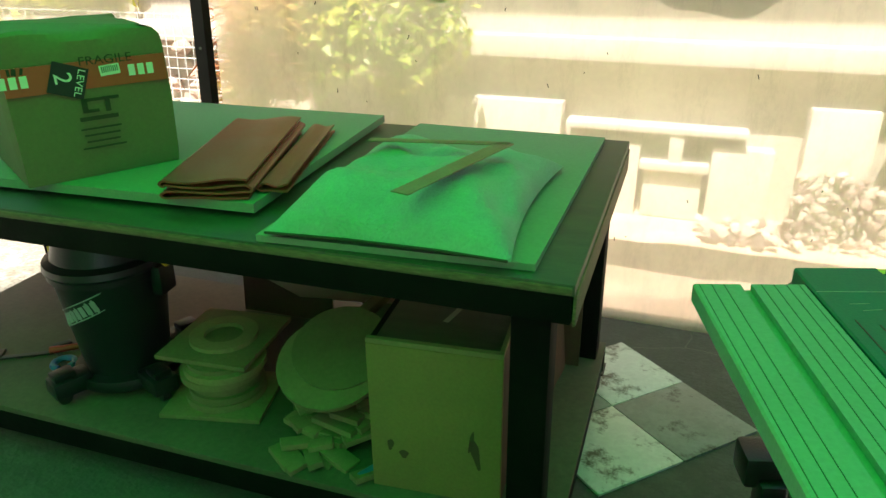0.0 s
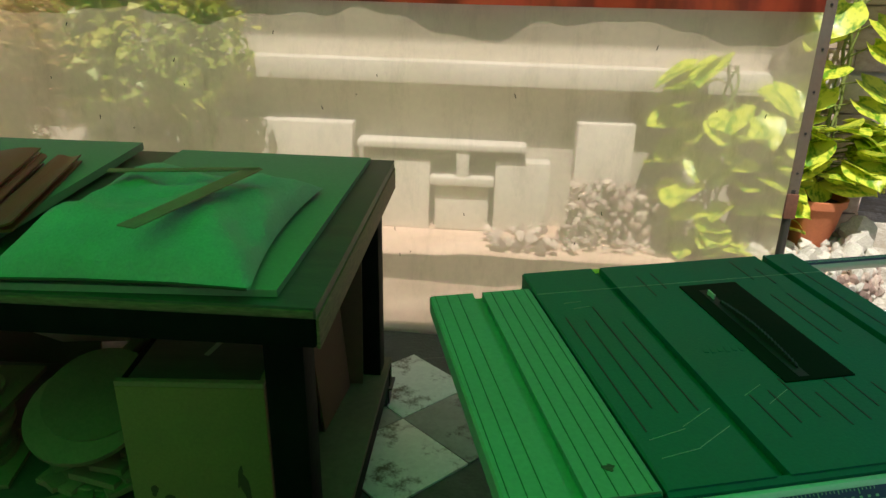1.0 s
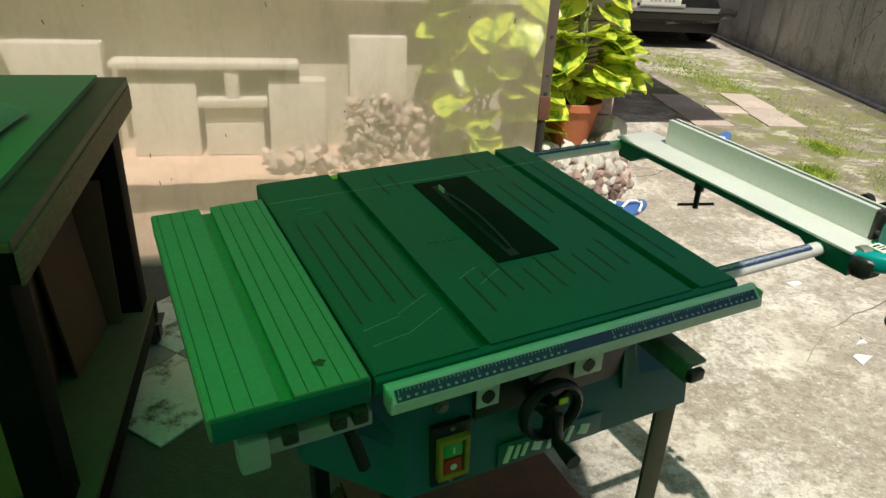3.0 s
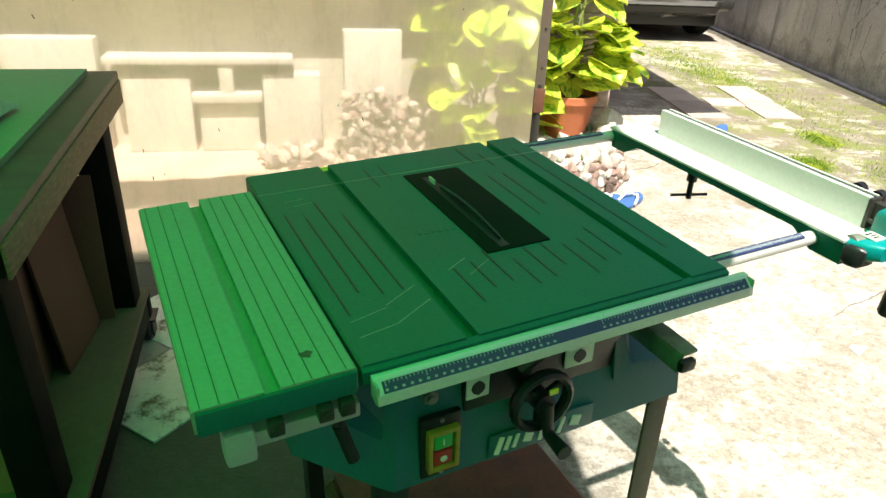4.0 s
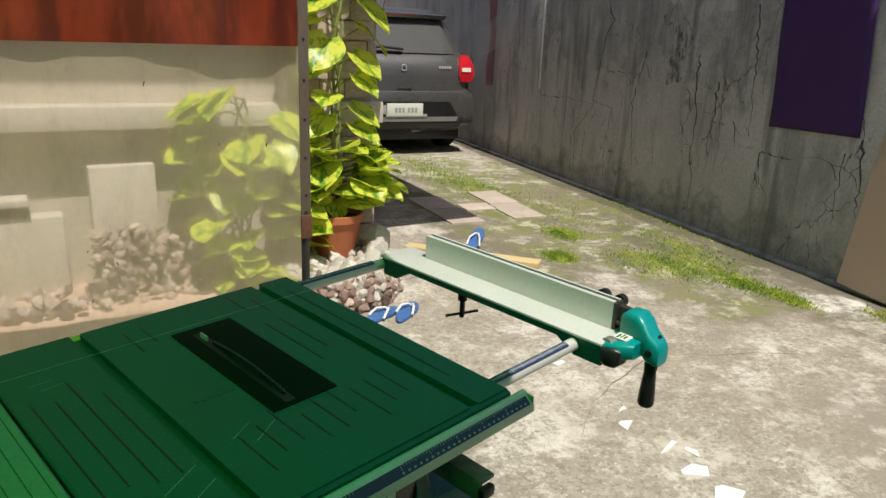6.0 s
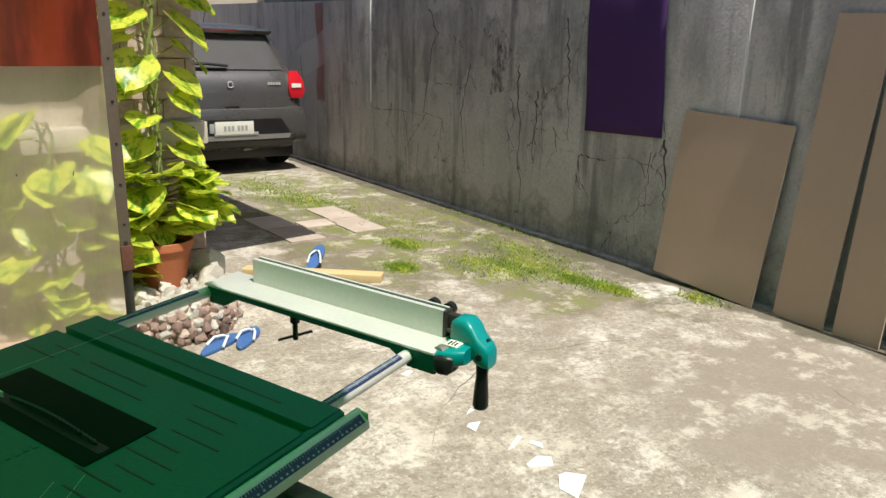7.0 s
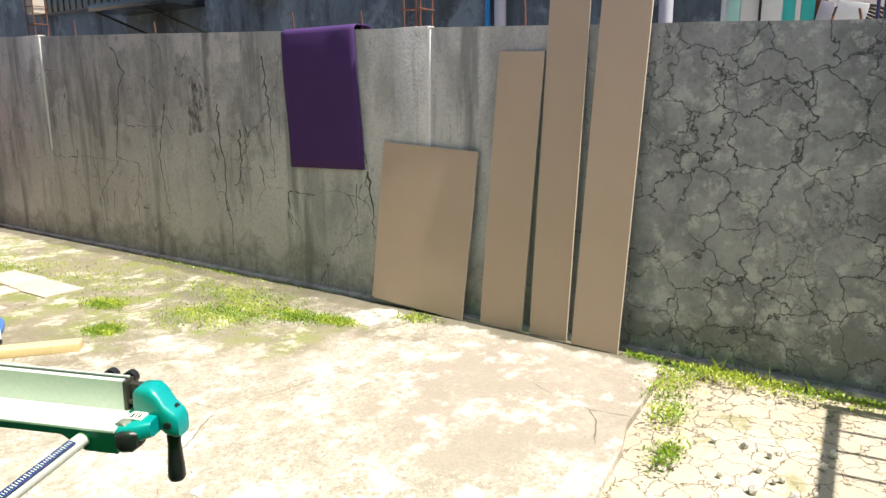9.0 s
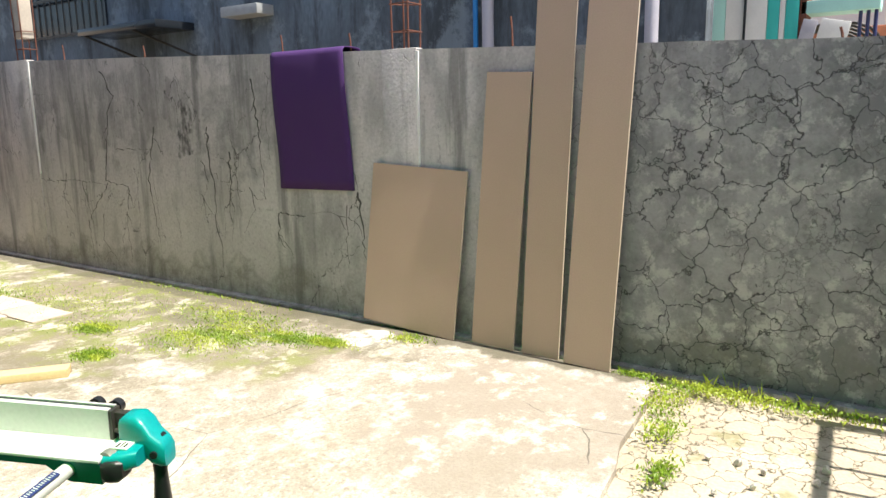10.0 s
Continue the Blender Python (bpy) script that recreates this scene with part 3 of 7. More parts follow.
for line in ([(4.57, 1.27), (4.56, 0.95), (4.50, 0.83), (4.55, 0.56), (4.49, 0.39), (4.50, 0.12)], [(5.90, 1.75), (5.74, 1.53), (5.84, 1.40), (5.97, 0.82), (5.64, 0.78), (5.72, 0.44), (5.68, 0.14)],
             [(6.98, 0.78), (6.49, 0.81), (5.95, 0.79)], [(5.23, 1.27), (5.35, 0.84), (5.26, 0.33)], [(4.33, 1.08), (4.36, 0.53)],
             [(3.84, 0.67), (3.59, 0.65), (3.40, 0.70), (3.17, 0.67), (3.04, 0.55)], [(5.77, 1.10), (5.26, 1.09)], [(3.85, 0.67), (3.86, 0.45)], [(5.95, 0.80), (6.3, 0.45), (6.28, 0.1)],
             [(4.05, 1.6), (4.0, 1.2), (3.97, 0.75)], [(3.10, 0.85), (3.05, 0.4)]):
    crack(line, 0.018, 2)
for k in range(9):
    y, z = random.uniform(3.0, 7.0), random.uniform(0.5, 1.5)
    crack([(y, z), (y + random.uniform(-0.1, 0.1), z - random.uniform(0.1, 0.25)), (y + random.uniform(-0.15, 0.15), z - random.uniform(0.3, 0.5))], 0.010, 1)

# the house behind the plastic sheet: a rendered wall turned 10.8 degrees, a sunlit ledge, an eave above
HOUSE = pose(0, 4.05, 0, 0, 0, 10.8)
house = thing("house", "cream rendered house wall with a projecting ledge and wide eave", "house", HOUSE)
bm = bmesh.new()
box(bm, 8.5, 0.15, 2.75, (-2.75, 0.075, 1.375))
part("wall", bm, "house_wall", house)
bm = bmesh.new()
box(bm, 8.5, 0.16, 0.115, (-2.75, -0.08, 0.875), 0.01)
part("ledge", bm, "cement", house, "sunlit pale cement ledge")
bm = bmesh.new()
slab_from(bm, [(-7.5, -0.72), (2.70, -0.72), (3.75, 9.5), (-7.5, 9.5)], 2.62, 2.74)
part("roof", bm, "cement", house)
bm = bmesh.new()
box(bm, 0.15, 9.0, 2.75, (1.45, 4.72, 1.375))
part("side_wall", bm, "house_wall", house)

# a tall neighbour's wall beyond the boundary and one that closes the place behind the camera
bm = bmesh.new()
box(bm, 0.2, 26, 5.5, (6.1, 14.42, 2.7))
wall_far = solid("neighbour_wall", bm, "blue_wall", "tall weather-stained blue grey cement wall of the neighbour's house", "wall", kind="structure", smooth=None)
# unseen wall added behind the camera; it bounces sun into the shelter
bm = bmesh.new()
box(bm, 7.9, 0.2, 3.0, (-3.05, -3.2, 1.5))
solid("wall_south", bm, "fence_wall", "plain grey wall added behind the camera to bounce sunlight", "wall", kind="structure", smooth=None)
# unseen dark wall, added to keep yard light off the bench fronts
bm = bmesh.new()
box(bm, 1.5, 0.16, 2.6, (1.65, -0.47, 1.3))
solid("wall_entrance", bm, "black_wood", "plain dark wall added out of view to block yard light", "wall", kind="structure", smooth=None)
bm = bmesh.new()
box(bm, 0.2, 20, 3.0, (-6.9, 4.0, 1.5))
solid("wall_west", bm, "house_wall", "plain cream rendered wall at the far side of the garden", "wall", kind="structure", smooth=None)
bm = bmesh.new()
box(bm, 9, 0.2, 3.2, (3.2, 15.5, 1.6))
solid("wall_north", bm, "house_wall", "plain rendered wall at the end of the driveway", "wall", kind="structure", smooth=None)

# ---- the shelter: green canopy, clear plastic side, red tarp skirt, posts ----
SH = pose(0.945, 2.75, 0, 0, 0, 11.0)      # its corner post; local -x runs along the plastic sheet
CZ = 2.05
bm = bmesh.new()
nx, ny = 24, 24
grid = []
for j in range(ny + 1):
    y = -2.6 + j / ny * (1.86 + 2.6)
    right = 1.05 - 0.09 * (y - 0.4)
    row = []
    for i in range(nx + 1):
        a = i / nx
        x = right * a + -2.35 * (1 - a)
        yy = y - 0.19 * (1 - a) * 3.3 * (j / ny) ** 2
        z = CZ + 0.02 * math.sin(a * 18) * math.sin(j * 1.1) - 0.05 * math.sin(math.pi * a) + 0.12 * (1 - a)
        row.append(bm.verts.new((x, yy, z)))
    grid.append(row)
for a, b in zip(grid, grid[1:]):
    for i in range(nx):
        bm.faces.new((a[i], a[i + 1], b[i + 1], b[i]))
canopy = solid("canopy", bm, "canopy_green", "translucent green tarpaulin canopy stretched over the workshop", "canopy", kind="structure", smooth=60)


def hung(name, mat, x0, x1, z0, z1, label, category, wave=0.012, sag=0.0, y=0.0, nx=60, nz=14, seed=0.0):
    """A hanging sheet in the shelter's side, gently rippled."""
    bm = bmesh.new()
    g = []
    for j in range(nz + 1):
        b = j / nz
        row = []
        for i in range(nx + 1):
            a = i / nx
            x = x0 + (x1 - x0) * a
            z = z0 + (z1 - z0) * b - sag * math.sin(math.pi * a) * (1 - b)
            off = wave * (noise.noise(Vector((x * 2.2 + seed, b * 0.8, seed))) + 0.5 * noise.noise(Vector((x * 7 + seed, b * 1.5, 1))))
            row.append(bm.verts.new((x, y + off, z)))
        g.append(row)
    for a, b in zip(g, g[1:]):
        for i in range(nx):
            bm.faces.new((a[i], a[i + 1], b[i + 1], b[i]))
    return solid(name, bm, mat, label, category, SH, smooth=70)


hung("plastic_sheet", "plastic_sheet", -3.04, -0.02, 0.012, 1.30, "hazy dusty clear plastic sheet hanging as workshop side", "plastic sheet", sag=0.0)
hung("plastic_sheet", "plastic_sheet", -5.6, -3.42, 0.012, 1.6, "hazy dusty clear plastic sheet hanging beyond the dark post", "plastic sheet", seed=3.0)
hung("tarp_skirt", "tarp_red", -3.5, -0.03, 1.255, 2.06, "orange red tarpaulin strip hanging above the plastic sheet", "tarp", wave=0.045, y=-0.030, sag=0.012, nx=200)


# ---- the workbench ----
BENCH = pose(-0.093, 1.04, 0.795, 2.4, -0.5, 10.8)      # front right corner of its top; local -x to the far end, y away
bench = thing("workbench", "heavy black-painted rolling workbench with worn plywood top", "workbench", BENCH)
BL, BD = 2.1, 0.915
bm = bmesh.new()
box(bm, BL, BD, 0.022, (-BL / 2, BD / 2, -0.011), 0.003)
part("top", bm, "ply_top", bench, "worn grimy plywood top")
for nm, sx, sy, at in (("front_rail", BL - 0.01, 0.04, (-BL / 2, 0.024, -0.050)), ("back_rail", BL - 0.01, 0.04, (-BL / 2, BD - 0.024, -0.050)),
                       ("end_rail", 0.04, BD - 0.092, (-0.026, BD / 2, -0.050)), ("end_rail", 0.04, BD - 0.092, (-BL + 0.024, BD / 2, -0.050))):
    bm = bmesh.new()
    box(bm, sx, sy, 0.056, at, 0.004)
    part(nm, bm, "black_wood", bench)
bm = bmesh.new()
box(bm, 0.006, BD - 0.01, 0.06, (0.0, BD / 2, -0.05), 0.002)
part("edge_strip", bm, "ply_edge", bench, "bare scuffed plywood edge strip")
bm = bmesh.new()
box(bm, BL - 0.01, 0.004, 0.014, (-BL / 2, 0.0, -0.012), 0.001)
part("edge_strip", bm, "ply_edge", bench, "bare scuffed plywood edge strip")
LEGS = ((-0.085, 0.11), (-0.065, BD - 0.10), (-1.02, BD - 0.10), (-BL + 0.07, 0.11), (-BL + 0.07, BD - 0.10))
for x, y in LEGS:
    bm = bmesh.new()
    box(bm, 0.075, 0.075, 0.56, (x, y, -0.382), 0.004)
    part("leg", bm, "black_wood", bench)
bm = bmesh.new()
box(bm, BL - 0.02, BD - 0.10, 0.018, (-BL / 2 - 0.0, BD / 2 + 0.02, -0.630), 0.002)
part("shelf", bm, "shelf_ply", bench, "dusty plywood lower shelf")
for nm, sx, sy, at in (("shelf_rail", BL - 0.02, 0.035, (-BL / 2, 0.09, -0.672)), ("shelf_rail", BL - 0.02, 0.035, (-BL / 2, BD - 0.05, -0.672)),
                       ("shelf_rail", 0.035, BD - 0.18, (-0.03, BD / 2 + 0.02, -0.672))):
    bm = bmesh.new()
    box(bm, sx, sy, 0.066, at, 0.003)
    part(nm, bm, "black_wood", bench)
for x, y in ((-0.05, 0.13), (-0.045, BD + 0.01), (-BL + 0.08, 0.13), (-BL + 0.08, BD - 0.08)):
    floor = -(0.795 + 0.042 * y)
    hub = floor + 0.045
    bm = bmesh.new()
    box(bm, 0.07, 0.07, 0.006, (x, y, hub + 0.045))
    for s in (-1, 1):
        box(bm, 0.005, 0.05, 0.07, (x + s * 0.02, y + 0.01, hub + 0.012), 0.001)
    caster = part("caster", bm, "dark_steel", bench)
    bm = bmesh.new()
    lathe(bm, [(0.012, -0.015), (0.04, -0.015), (0.045, -0.009), (0.045, 0.009), (0.04, 0.015), (0.012, 0.015)], (x, y + 0.015, hub), 28, Matrix.Rotation(radians(90), 4, "Y"))
    part("wheel", bm, "black_plastic", caster)


def flat_board(name, mat, corners, z, thick, label, category, parent_pose=BENCH, edge_mat=None):
    bm = bmesh.new()
    slab_from(bm, corners, z, z + thick)
    ob = solid(name, bm, mat, label, category, parent_pose, smooth=None)
    return ob


# boards that lie on the bench
flat_board("board", "melamine", [(-2.05, 0.06), (-0.662, 0.105), (-0.71, 0.885), (-2.05, 0.885)], 0.012, 0.020, "pale laminated board lying on the workbench", "board")
flat_board("board", "melamine", [(-0.595, 0.004), (-0.073, 0.03), (-0.062, 0.880), (-0.600, 0.890)], 0.001, 0.013, "square pale board under the sack", "board")


# ---- on the workbench ----
def rz(deg):
    return Matrix.Rotation(radians(deg), 4, "Z")


def in_bench(x, y, z, turn=0.0):
    return BENCH @ Matrix.Translation((x, y, z)) @ rz(turn)


# carton: local x along its printed face, y into it
CW, CD, CH = 0.325, 0.30, 0.315
carton = thing("cardboard_box", "large scuffed brown cardboard box with red tape on the bench", "box", in_bench(-1.175, 0.045, 0.033, 58.7))
bm = bmesh.new()
n = 14
ring = []
for k, (z, bulge) in enumerate(((0, 0), (0.03, 0.004), (0.16, 0.008), (0.27, 0.005), (0.292, 0.002), (0.308, -0.012), (CH, -0.03))):
    pts = []
    for i in range(n):
        a = i / n
        pts.append((CW * a, -bulge * math.sin(math.pi * a), z))
    for i in range(n):
        pts.append((CW + bulge, CD * i / n, z))
    for i in range(n):
        pts.append((CW * (1 - i / n), CD, z))
    for i in range(n):
        pts.append((-bulge, CD * (1 - i / n), z))
    cx, cy, s = CW / 2, CD / 2, (1.0 if k < 6 else 0.96)
    ring.append([((x - cx) * s + cx, (y - cy) * s + cy, zz + (0.008 * noise.noise(Vector((x * 9, y * 9, 0))) if k > 4 else 0)) for x, y, zz in pts])
loft(bm, ring)
part("body", bm, "card", carton)
bm = bmesh.new()
box(bm, CW + 0.004, 0.0016, 0.058, (CW / 2, -0.0085, 0.222))
tape = part("tape", bm, "tape_red", carton, "glossy red packing tape band")
F = Matrix.Rotation(radians(90), 4, "X")


def on_face(x, z, turn=0.0, out=0.011):
    return Matrix.Translation((x, -out, z)) @ F @ rz(turn)


for x, t in ((0.275, "print_pale"), (0.02, "print_pale")):
    bars([(-0.024, 0, 0.014, 0.024), (-0.004, 0, 0.014, 0.024), (0.016, 0, 0.014, 0.024)], t, on_face(x, 0.222, 0, 0.0100), carton, "tape_print")
words("FRAGILE", 0.026, "card_dark", on_face(0.20, 0.250, 0, 0.0105), carton, "fragile_print", 1.15)
bm = bmesh.new()
box(bm, 0.072, 0.066, 0.0008)
sticker = part("sticker", bm, "print_black", carton, "black square sticker")
sticker.matrix_local = on_face(0.118, 0.215, -20, 0.0115)
words("2", 0.05, "print_pale", Matrix.Translation((-0.012, 0.002, 0.001)) @ rz(-70), sticker, "sticker_digit")
words("LEVEL", 0.021, "print_pale", Matrix.Translation((0.022, 0, 0.001)) @ rz(-90), sticker, "sticker_word", 1.1)
bm = bmesh.new()
box(bm, 0.042, 0.022, 0.0006)
tag = part("barcode_label", bm, "print_pale", carton)
tag.matrix_local = on_face(0.205, 0.228, 4, 0.0112)
bars([(-0.016 + 0.004 * i, 0.002, 0.0018, 0.013) for i in range(9)], "print_black", Matrix.Translation((0, 0, 0.0005)), tag, "barcode")
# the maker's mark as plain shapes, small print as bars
bars([(-0.025, 0, 0.012, 0.030), (-0.012, 0.012, 0.03, 0.007), (-0.012, -0.012, 0.03, 0.007), (0.025, 0.012, 0.045, 0.007), (0.022, -0.003, 0.011, 0.028), (0.0, -0.028, 0.08, 0.009)],
     "card_dark", on_face(0.165, 0.158, 0, 0.0118), carton, "maker_mark")
bars([(0, 0.021, 0.085, 0.004), (0, 0.007, 0.075, 0.004), (0, -0.007, 0.07, 0.004), (0, -0.021, 0.092, 0.004)], "card_dark", on_face(0.165, 0.087, 0, 0.0116), carton, "small_print")
bm = bmesh.new()
for i, x in enumerate((0.012, 0.022, 0.036)):
    box(bm, 0.006 + 0.003 * (i % 2), 0.0008, 0.014, (x, -0.0092, 0.243), turn=Matrix.Rotation(radians(8 * i), 4, "Y"))
part("handling_marks", bm, "card_dark", carton)


def fold_stack(bm, width, length, layers, step, skew, z0, thick=0.0042):
    """Leather folded over and over: layers that turn round at one end."""
    for k in range(layers):
        z = z0 + k * step
        prof = []
        for i in range(13):
            a = i / 12
            prof.append((-width / 2 + width * a, z + 0.004 * math.sin(a * 6 + k) * (0.3 + k / layers)))
        r = [[(x + skew * y, y, zz) for x, zz in prof] + [(x + skew * y, y, zz + thick) for x, zz in reversed(prof)]
             for y in (-length / 2, -length / 6, length / 6, length / 2)]
        loft(bm, r)
    for k in range(layers - 1):
        side = -1 if k % 2 == 0 else 1
        zc = z0 + k * step + (step + thick) / 2
        r = []
        for y in (-length / 2, 0, length / 2):
            ring = []
            for i in range(9):
                a = -math.pi / 2 + math.pi * i / 8
                ring.append((side * (width / 2 - 0.001 + 0.012 * math.cos(a)) + skew * y, y, zc + (step + thick) / 2 * math.sin(a)))
            for i in range(9):
                a = math.pi / 2 - math.pi * i / 8
                ring.append((side * (width / 2 - 0.001 + 0.007 * math.cos(a)) + skew * y, y, zc + (step - thick) / 2 * math.sin(a)))
            r.append(ring)
        loft(bm, r)
    return bm


hide = thing("folded_leather", "folded reddish brown leather hide on the pale board", "leather", in_bench(-0.84, 0.345, 0.034, 17.5))
bm = bmesh.new()
fold_stack(bm, 0.17, 0.53, 4, 0.012, 0.0, 0.002)
part("main_fold", bm, "leather", hide)
bm = bmesh.new()
fold_stack(bm, 0.055, 0.50, 2, 0.013, -0.02, 0.001)
ob = part("loose_fold", bm, "leather", hide)
ob.matrix_local = Matrix.Translation((0.135, 0.03, 0)) @ rz(-3)

# a plump woven sack with a puckered corner
bm = bmesh.new()
g, N = [], 34
for s in (1, -1):
    rows = []
    for j in range(N + 1):
        v = j / N
        row = []
        for i in range(N + 1):
            u = i / N
            x, y = (u - 0.5), (v - 0.5)
            edge_fall = max(0.0, (1 - (2 * abs(x)) ** 3.2) * (1 - (2 * abs(y)) ** 3.2)) ** 0.55
            lump = 0.85 + 0.5 * noise.noise(Vector((u * 2.2, v * 2.2, 3))) + 0.22 * noise.noise(Vector((u * 6, v * 6, 1))) + 0.10 * abs(noise.noise(Vector((u * 14, v * 9, 5))))
            dent = 1 - 0.55 * math.exp(-(((u - 0.93) / 0.10) ** 2 + ((v - 0.28) / 0.09) ** 2))
            pinch = 1 - 0.10 * (1 - (2 * y) ** 2) * (2 * x) ** 2
            z = 0.014 + s * (0.088 if s > 0 else 0.012) * edge_fall * lump * dent
            row.append(bm.verts.new((0.465 * x * pinch, 0.55 * y * (1 - 0.05 * (1 - (2 * x) ** 2)), z)))
        rows.append(row)
    for a, b in zip(rows, rows[1:]):
        for i in range(N):
            bm.faces.new((a[i], a[i + 1], b[i + 1], b[i]))
bmesh.ops.remove_doubles(bm, verts=bm.verts, dist=0.0006)
sack = thing("sack", "plump pale woven plastic sack lying on a board", "sack", in_bench(-0.345, 0.272, 0.012, 1))
part("bag", bm, "sack", sack, smooth=80)
bm = bmesh.new()
path_tube(bm, [(-0.228, -0.274, 0.014), (-0.07, -0.263, 0.014), (0.1, -0.263, 0.014), (0.226, -0.274, 0.014)], 0.003, 6)
part("seam", bm, "card_dark", sack)

# carpenter's square on the sack
square = thing("carpenters_square", "rusty brown steel carpenter's square lying on the sack", "square", in_bench(-0.211, 0.367, 0.122, 0))
bm = bmesh.new()
box(bm, 0.036, 0.37, 0.0022, (0, 0, 0), 0.0004)
ob = part("blade", bm, "square_steel", square)
ob.matrix_local = Matrix.Translation((-0.048, -0.176, 0.0)) @ Matrix.Rotation(radians(-15), 4, "Z")
bm = bmesh.new()
box(bm, 0.30, 0.024, 0.0022, (-0.14, 0, 0), 0.0004)
ob = part("tongue", bm, "square_steel", square)
ob.matrix_local = Matrix.Translation((0.0, -0.004, 0.0)) @ Matrix.Rotation(radians(9.5), 4, "Z")

# ---- on the bench's lower shelf ----
SZ = -0.620
# wheeled bucket vacuum
vac = thing("shop_vacuum", "dark grey bucket shop vacuum with a wheeled base", "vacuum", in_bench(-1.275, 0.305, SZ, 0) @ Matrix.Diagonal((0.94, 0.94, 0.97, 1)))
bm = bmesh.new()
lathe(bm, [(0.10, 0.055), (0.115, 0.06), (0.122, 0.10), (0.150, 0.335), (0.153, 0.35), (0.163, 0.352), (0.163, 0.372), (0.150, 0.376)], sides=40)
part("bucket", bm, "black_plastic", vac)
bm = bmesh.new()
lathe(bm, [(0.166, 0.370), (0.170, 0.378), (0.166, 0.395), (0.145, 0.405), (0.135, 0.44), (0.125, 0.478), (0.09, 0.495), (0.0, 0.497)], sides=40)
part("lid", bm, "black_plastic", vac)
bm = bmesh.new()
lathe(bm, [(0.125, 0.03), (0.15, 0.03), (0.155, 0.045), (0.15, 0.062), (0.12, 0.064)], sides=32)
vac_base = part("base", bm, "black_plastic", vac)
for a in (246, 336, 66, 156):
    c, s = math.cos(radians(a)), math.sin(radians(a))
    bm = bmesh.new()
    box(bm, 0.11, 0.075, 0.05, (0.175, 0, 0.055), 0.012)
    box(bm, 0.06, 0.05, 0.02, (0.19, 0, 0.088), 0.006)
    foot = part("foot", bm, "black_plastic", vac)
    foot.matrix_local = rz(a)
    bm = bmesh.new()
    tube(bm, (0.20, -0.012, 0.019), (0.20, 0.012, 0.019), 0.019, sides=20)
    part("castor_wheel", bm, "dark_steel", foot)
for a in (185, 5):
    bm = bmesh.new()
    box(bm, 0.035, 0.07, 0.085, (0.168, 0, 0.335), 0.01)
    latch = part("latch", bm, "black_plastic", vac)
    latch.matrix_local = rz(a)
    bm = bmesh.new()
    box(bm, 0.018, 0.02, 0.03, (0.185, 0, 0.385), 0.005)
    part("catch", bm, "yellow", latch)
# the maker's mark on a curved pale-framed band, as plain slanted shapes
for k in range(9):
    a = radians(232 + k * 7.6)
    bm = bmesh.new()
    box(bm, 0.015, 0.0015, 0.030, (0, 0, 0))
    if k % 3:
        box(bm, 0.006, 0.0015, 0.040, (0.002, 0, 0))
    ob = part("band_shape", bm, "grey_plastic", vac)
    r = 0.1375 + 0.0028 * k * 0.42
    ob.matrix_local = Matrix.Translation((r * math.cos(a), r * math.sin(a), 0.225 + k * 0.0092)) @ rz(math.degrees(a) + 90) @ Matrix.Rotation(radians(-24), 4, "Y")
for dz in (-0.026, 0.026):
    bm = bmesh.new()
    for k in range(12):
        a = radians(227 + k * 6.6)
        r = 0.137 + 0.0012 * k + (0.0035 if dz > 0 else -0.0035)
        box(bm, 0.018, 0.0015, 0.003, (r * math.cos(a), r * math.sin(a), 0.222 + k * 0.0080 + dz), turn=rz(math.degrees(a) + 90) @ Matrix.Rotation(radians(-24), 4, "Y"))
    part("band_edge", bm, "grey_plastic", vac, "thin pale printed line")

# a small clamp pair beside the vacuum
for k, (mat, x, y, t, lab) in enumerate((("red_plastic", -1.60, 0.30, 30, "red-handled bar clamp lying on the shelf"), ("blue_plastic", -1.49, 0.27, -35, "blue spring clamp lying on the shelf"))):
    cl = thing("clamp", lab, "clamp", in_bench(x, y, SZ + 0.001, t))
    bm = bmesh.new()
    if k == 0:
        tube(bm, (0.02, 0, 0.014), (0.12, 0.01, 0.014), 0.011, 0.009)
    else:
        path_tube(bm, [(0.03 * math.cos(a), 0.03 * math.sin(a), 0.012) for a in np.linspace(0.3, 5.6, 14)], 0.009)
    part("grip", bm, mat, cl)
    bm = bmesh.new()
    box(bm, 0.16, 0.016, 0.006, (-0.05, 0, 0.006), 0.001)
    box(bm, 0.02, 0.05, 0.012, (-0.125, 0.018, 0.008), 0.002)
    part("bar", bm, "dark_steel", cl)

# speaker cabinet of raw board
cab = thing("speaker_cabinet", "unpainted wooden cabinet box with dusty top on the shelf", "cabinet", in_bench(-0.435, 0.105, SZ, 4))
CX, CY, CZH = 0.290, 0.40, 0.372
bm = bmesh.new()
box(bm, CX, 0.012, CZH, (CX / 2, 0.006, CZH / 2), 0.002)
part("front", bm, "cab_board", cab, "plain fibreboard front with a few stains")
for x, z, wd, h, t in ((0.235, 0.13, 0.018, 0.085, 12), (0.045, 0.12, 0.014, 0.03, -8), (0.075, 0.10, 0.020, 0.022, 0), (0.225, 0.16, 0.008, 0.06, -10)):
    bm = bmesh.new()
    slab_from(bm, [(wd * 0.5 * math.cos(a) * (1 + 0.3 * math.sin(3 * a)), h * 0.5 * math.sin(a)) for a in np.linspace(0, 6.28, 15)[:-1]], 0, 0.0004)
    ob = part("stain", bm, "panel_brown", cab, "brown smudge")
    ob.matrix_local = Matrix.Translation((x, -0.0002, z)) @ Matrix.Rotation(radians(90), 4, "X") @ rz(t)
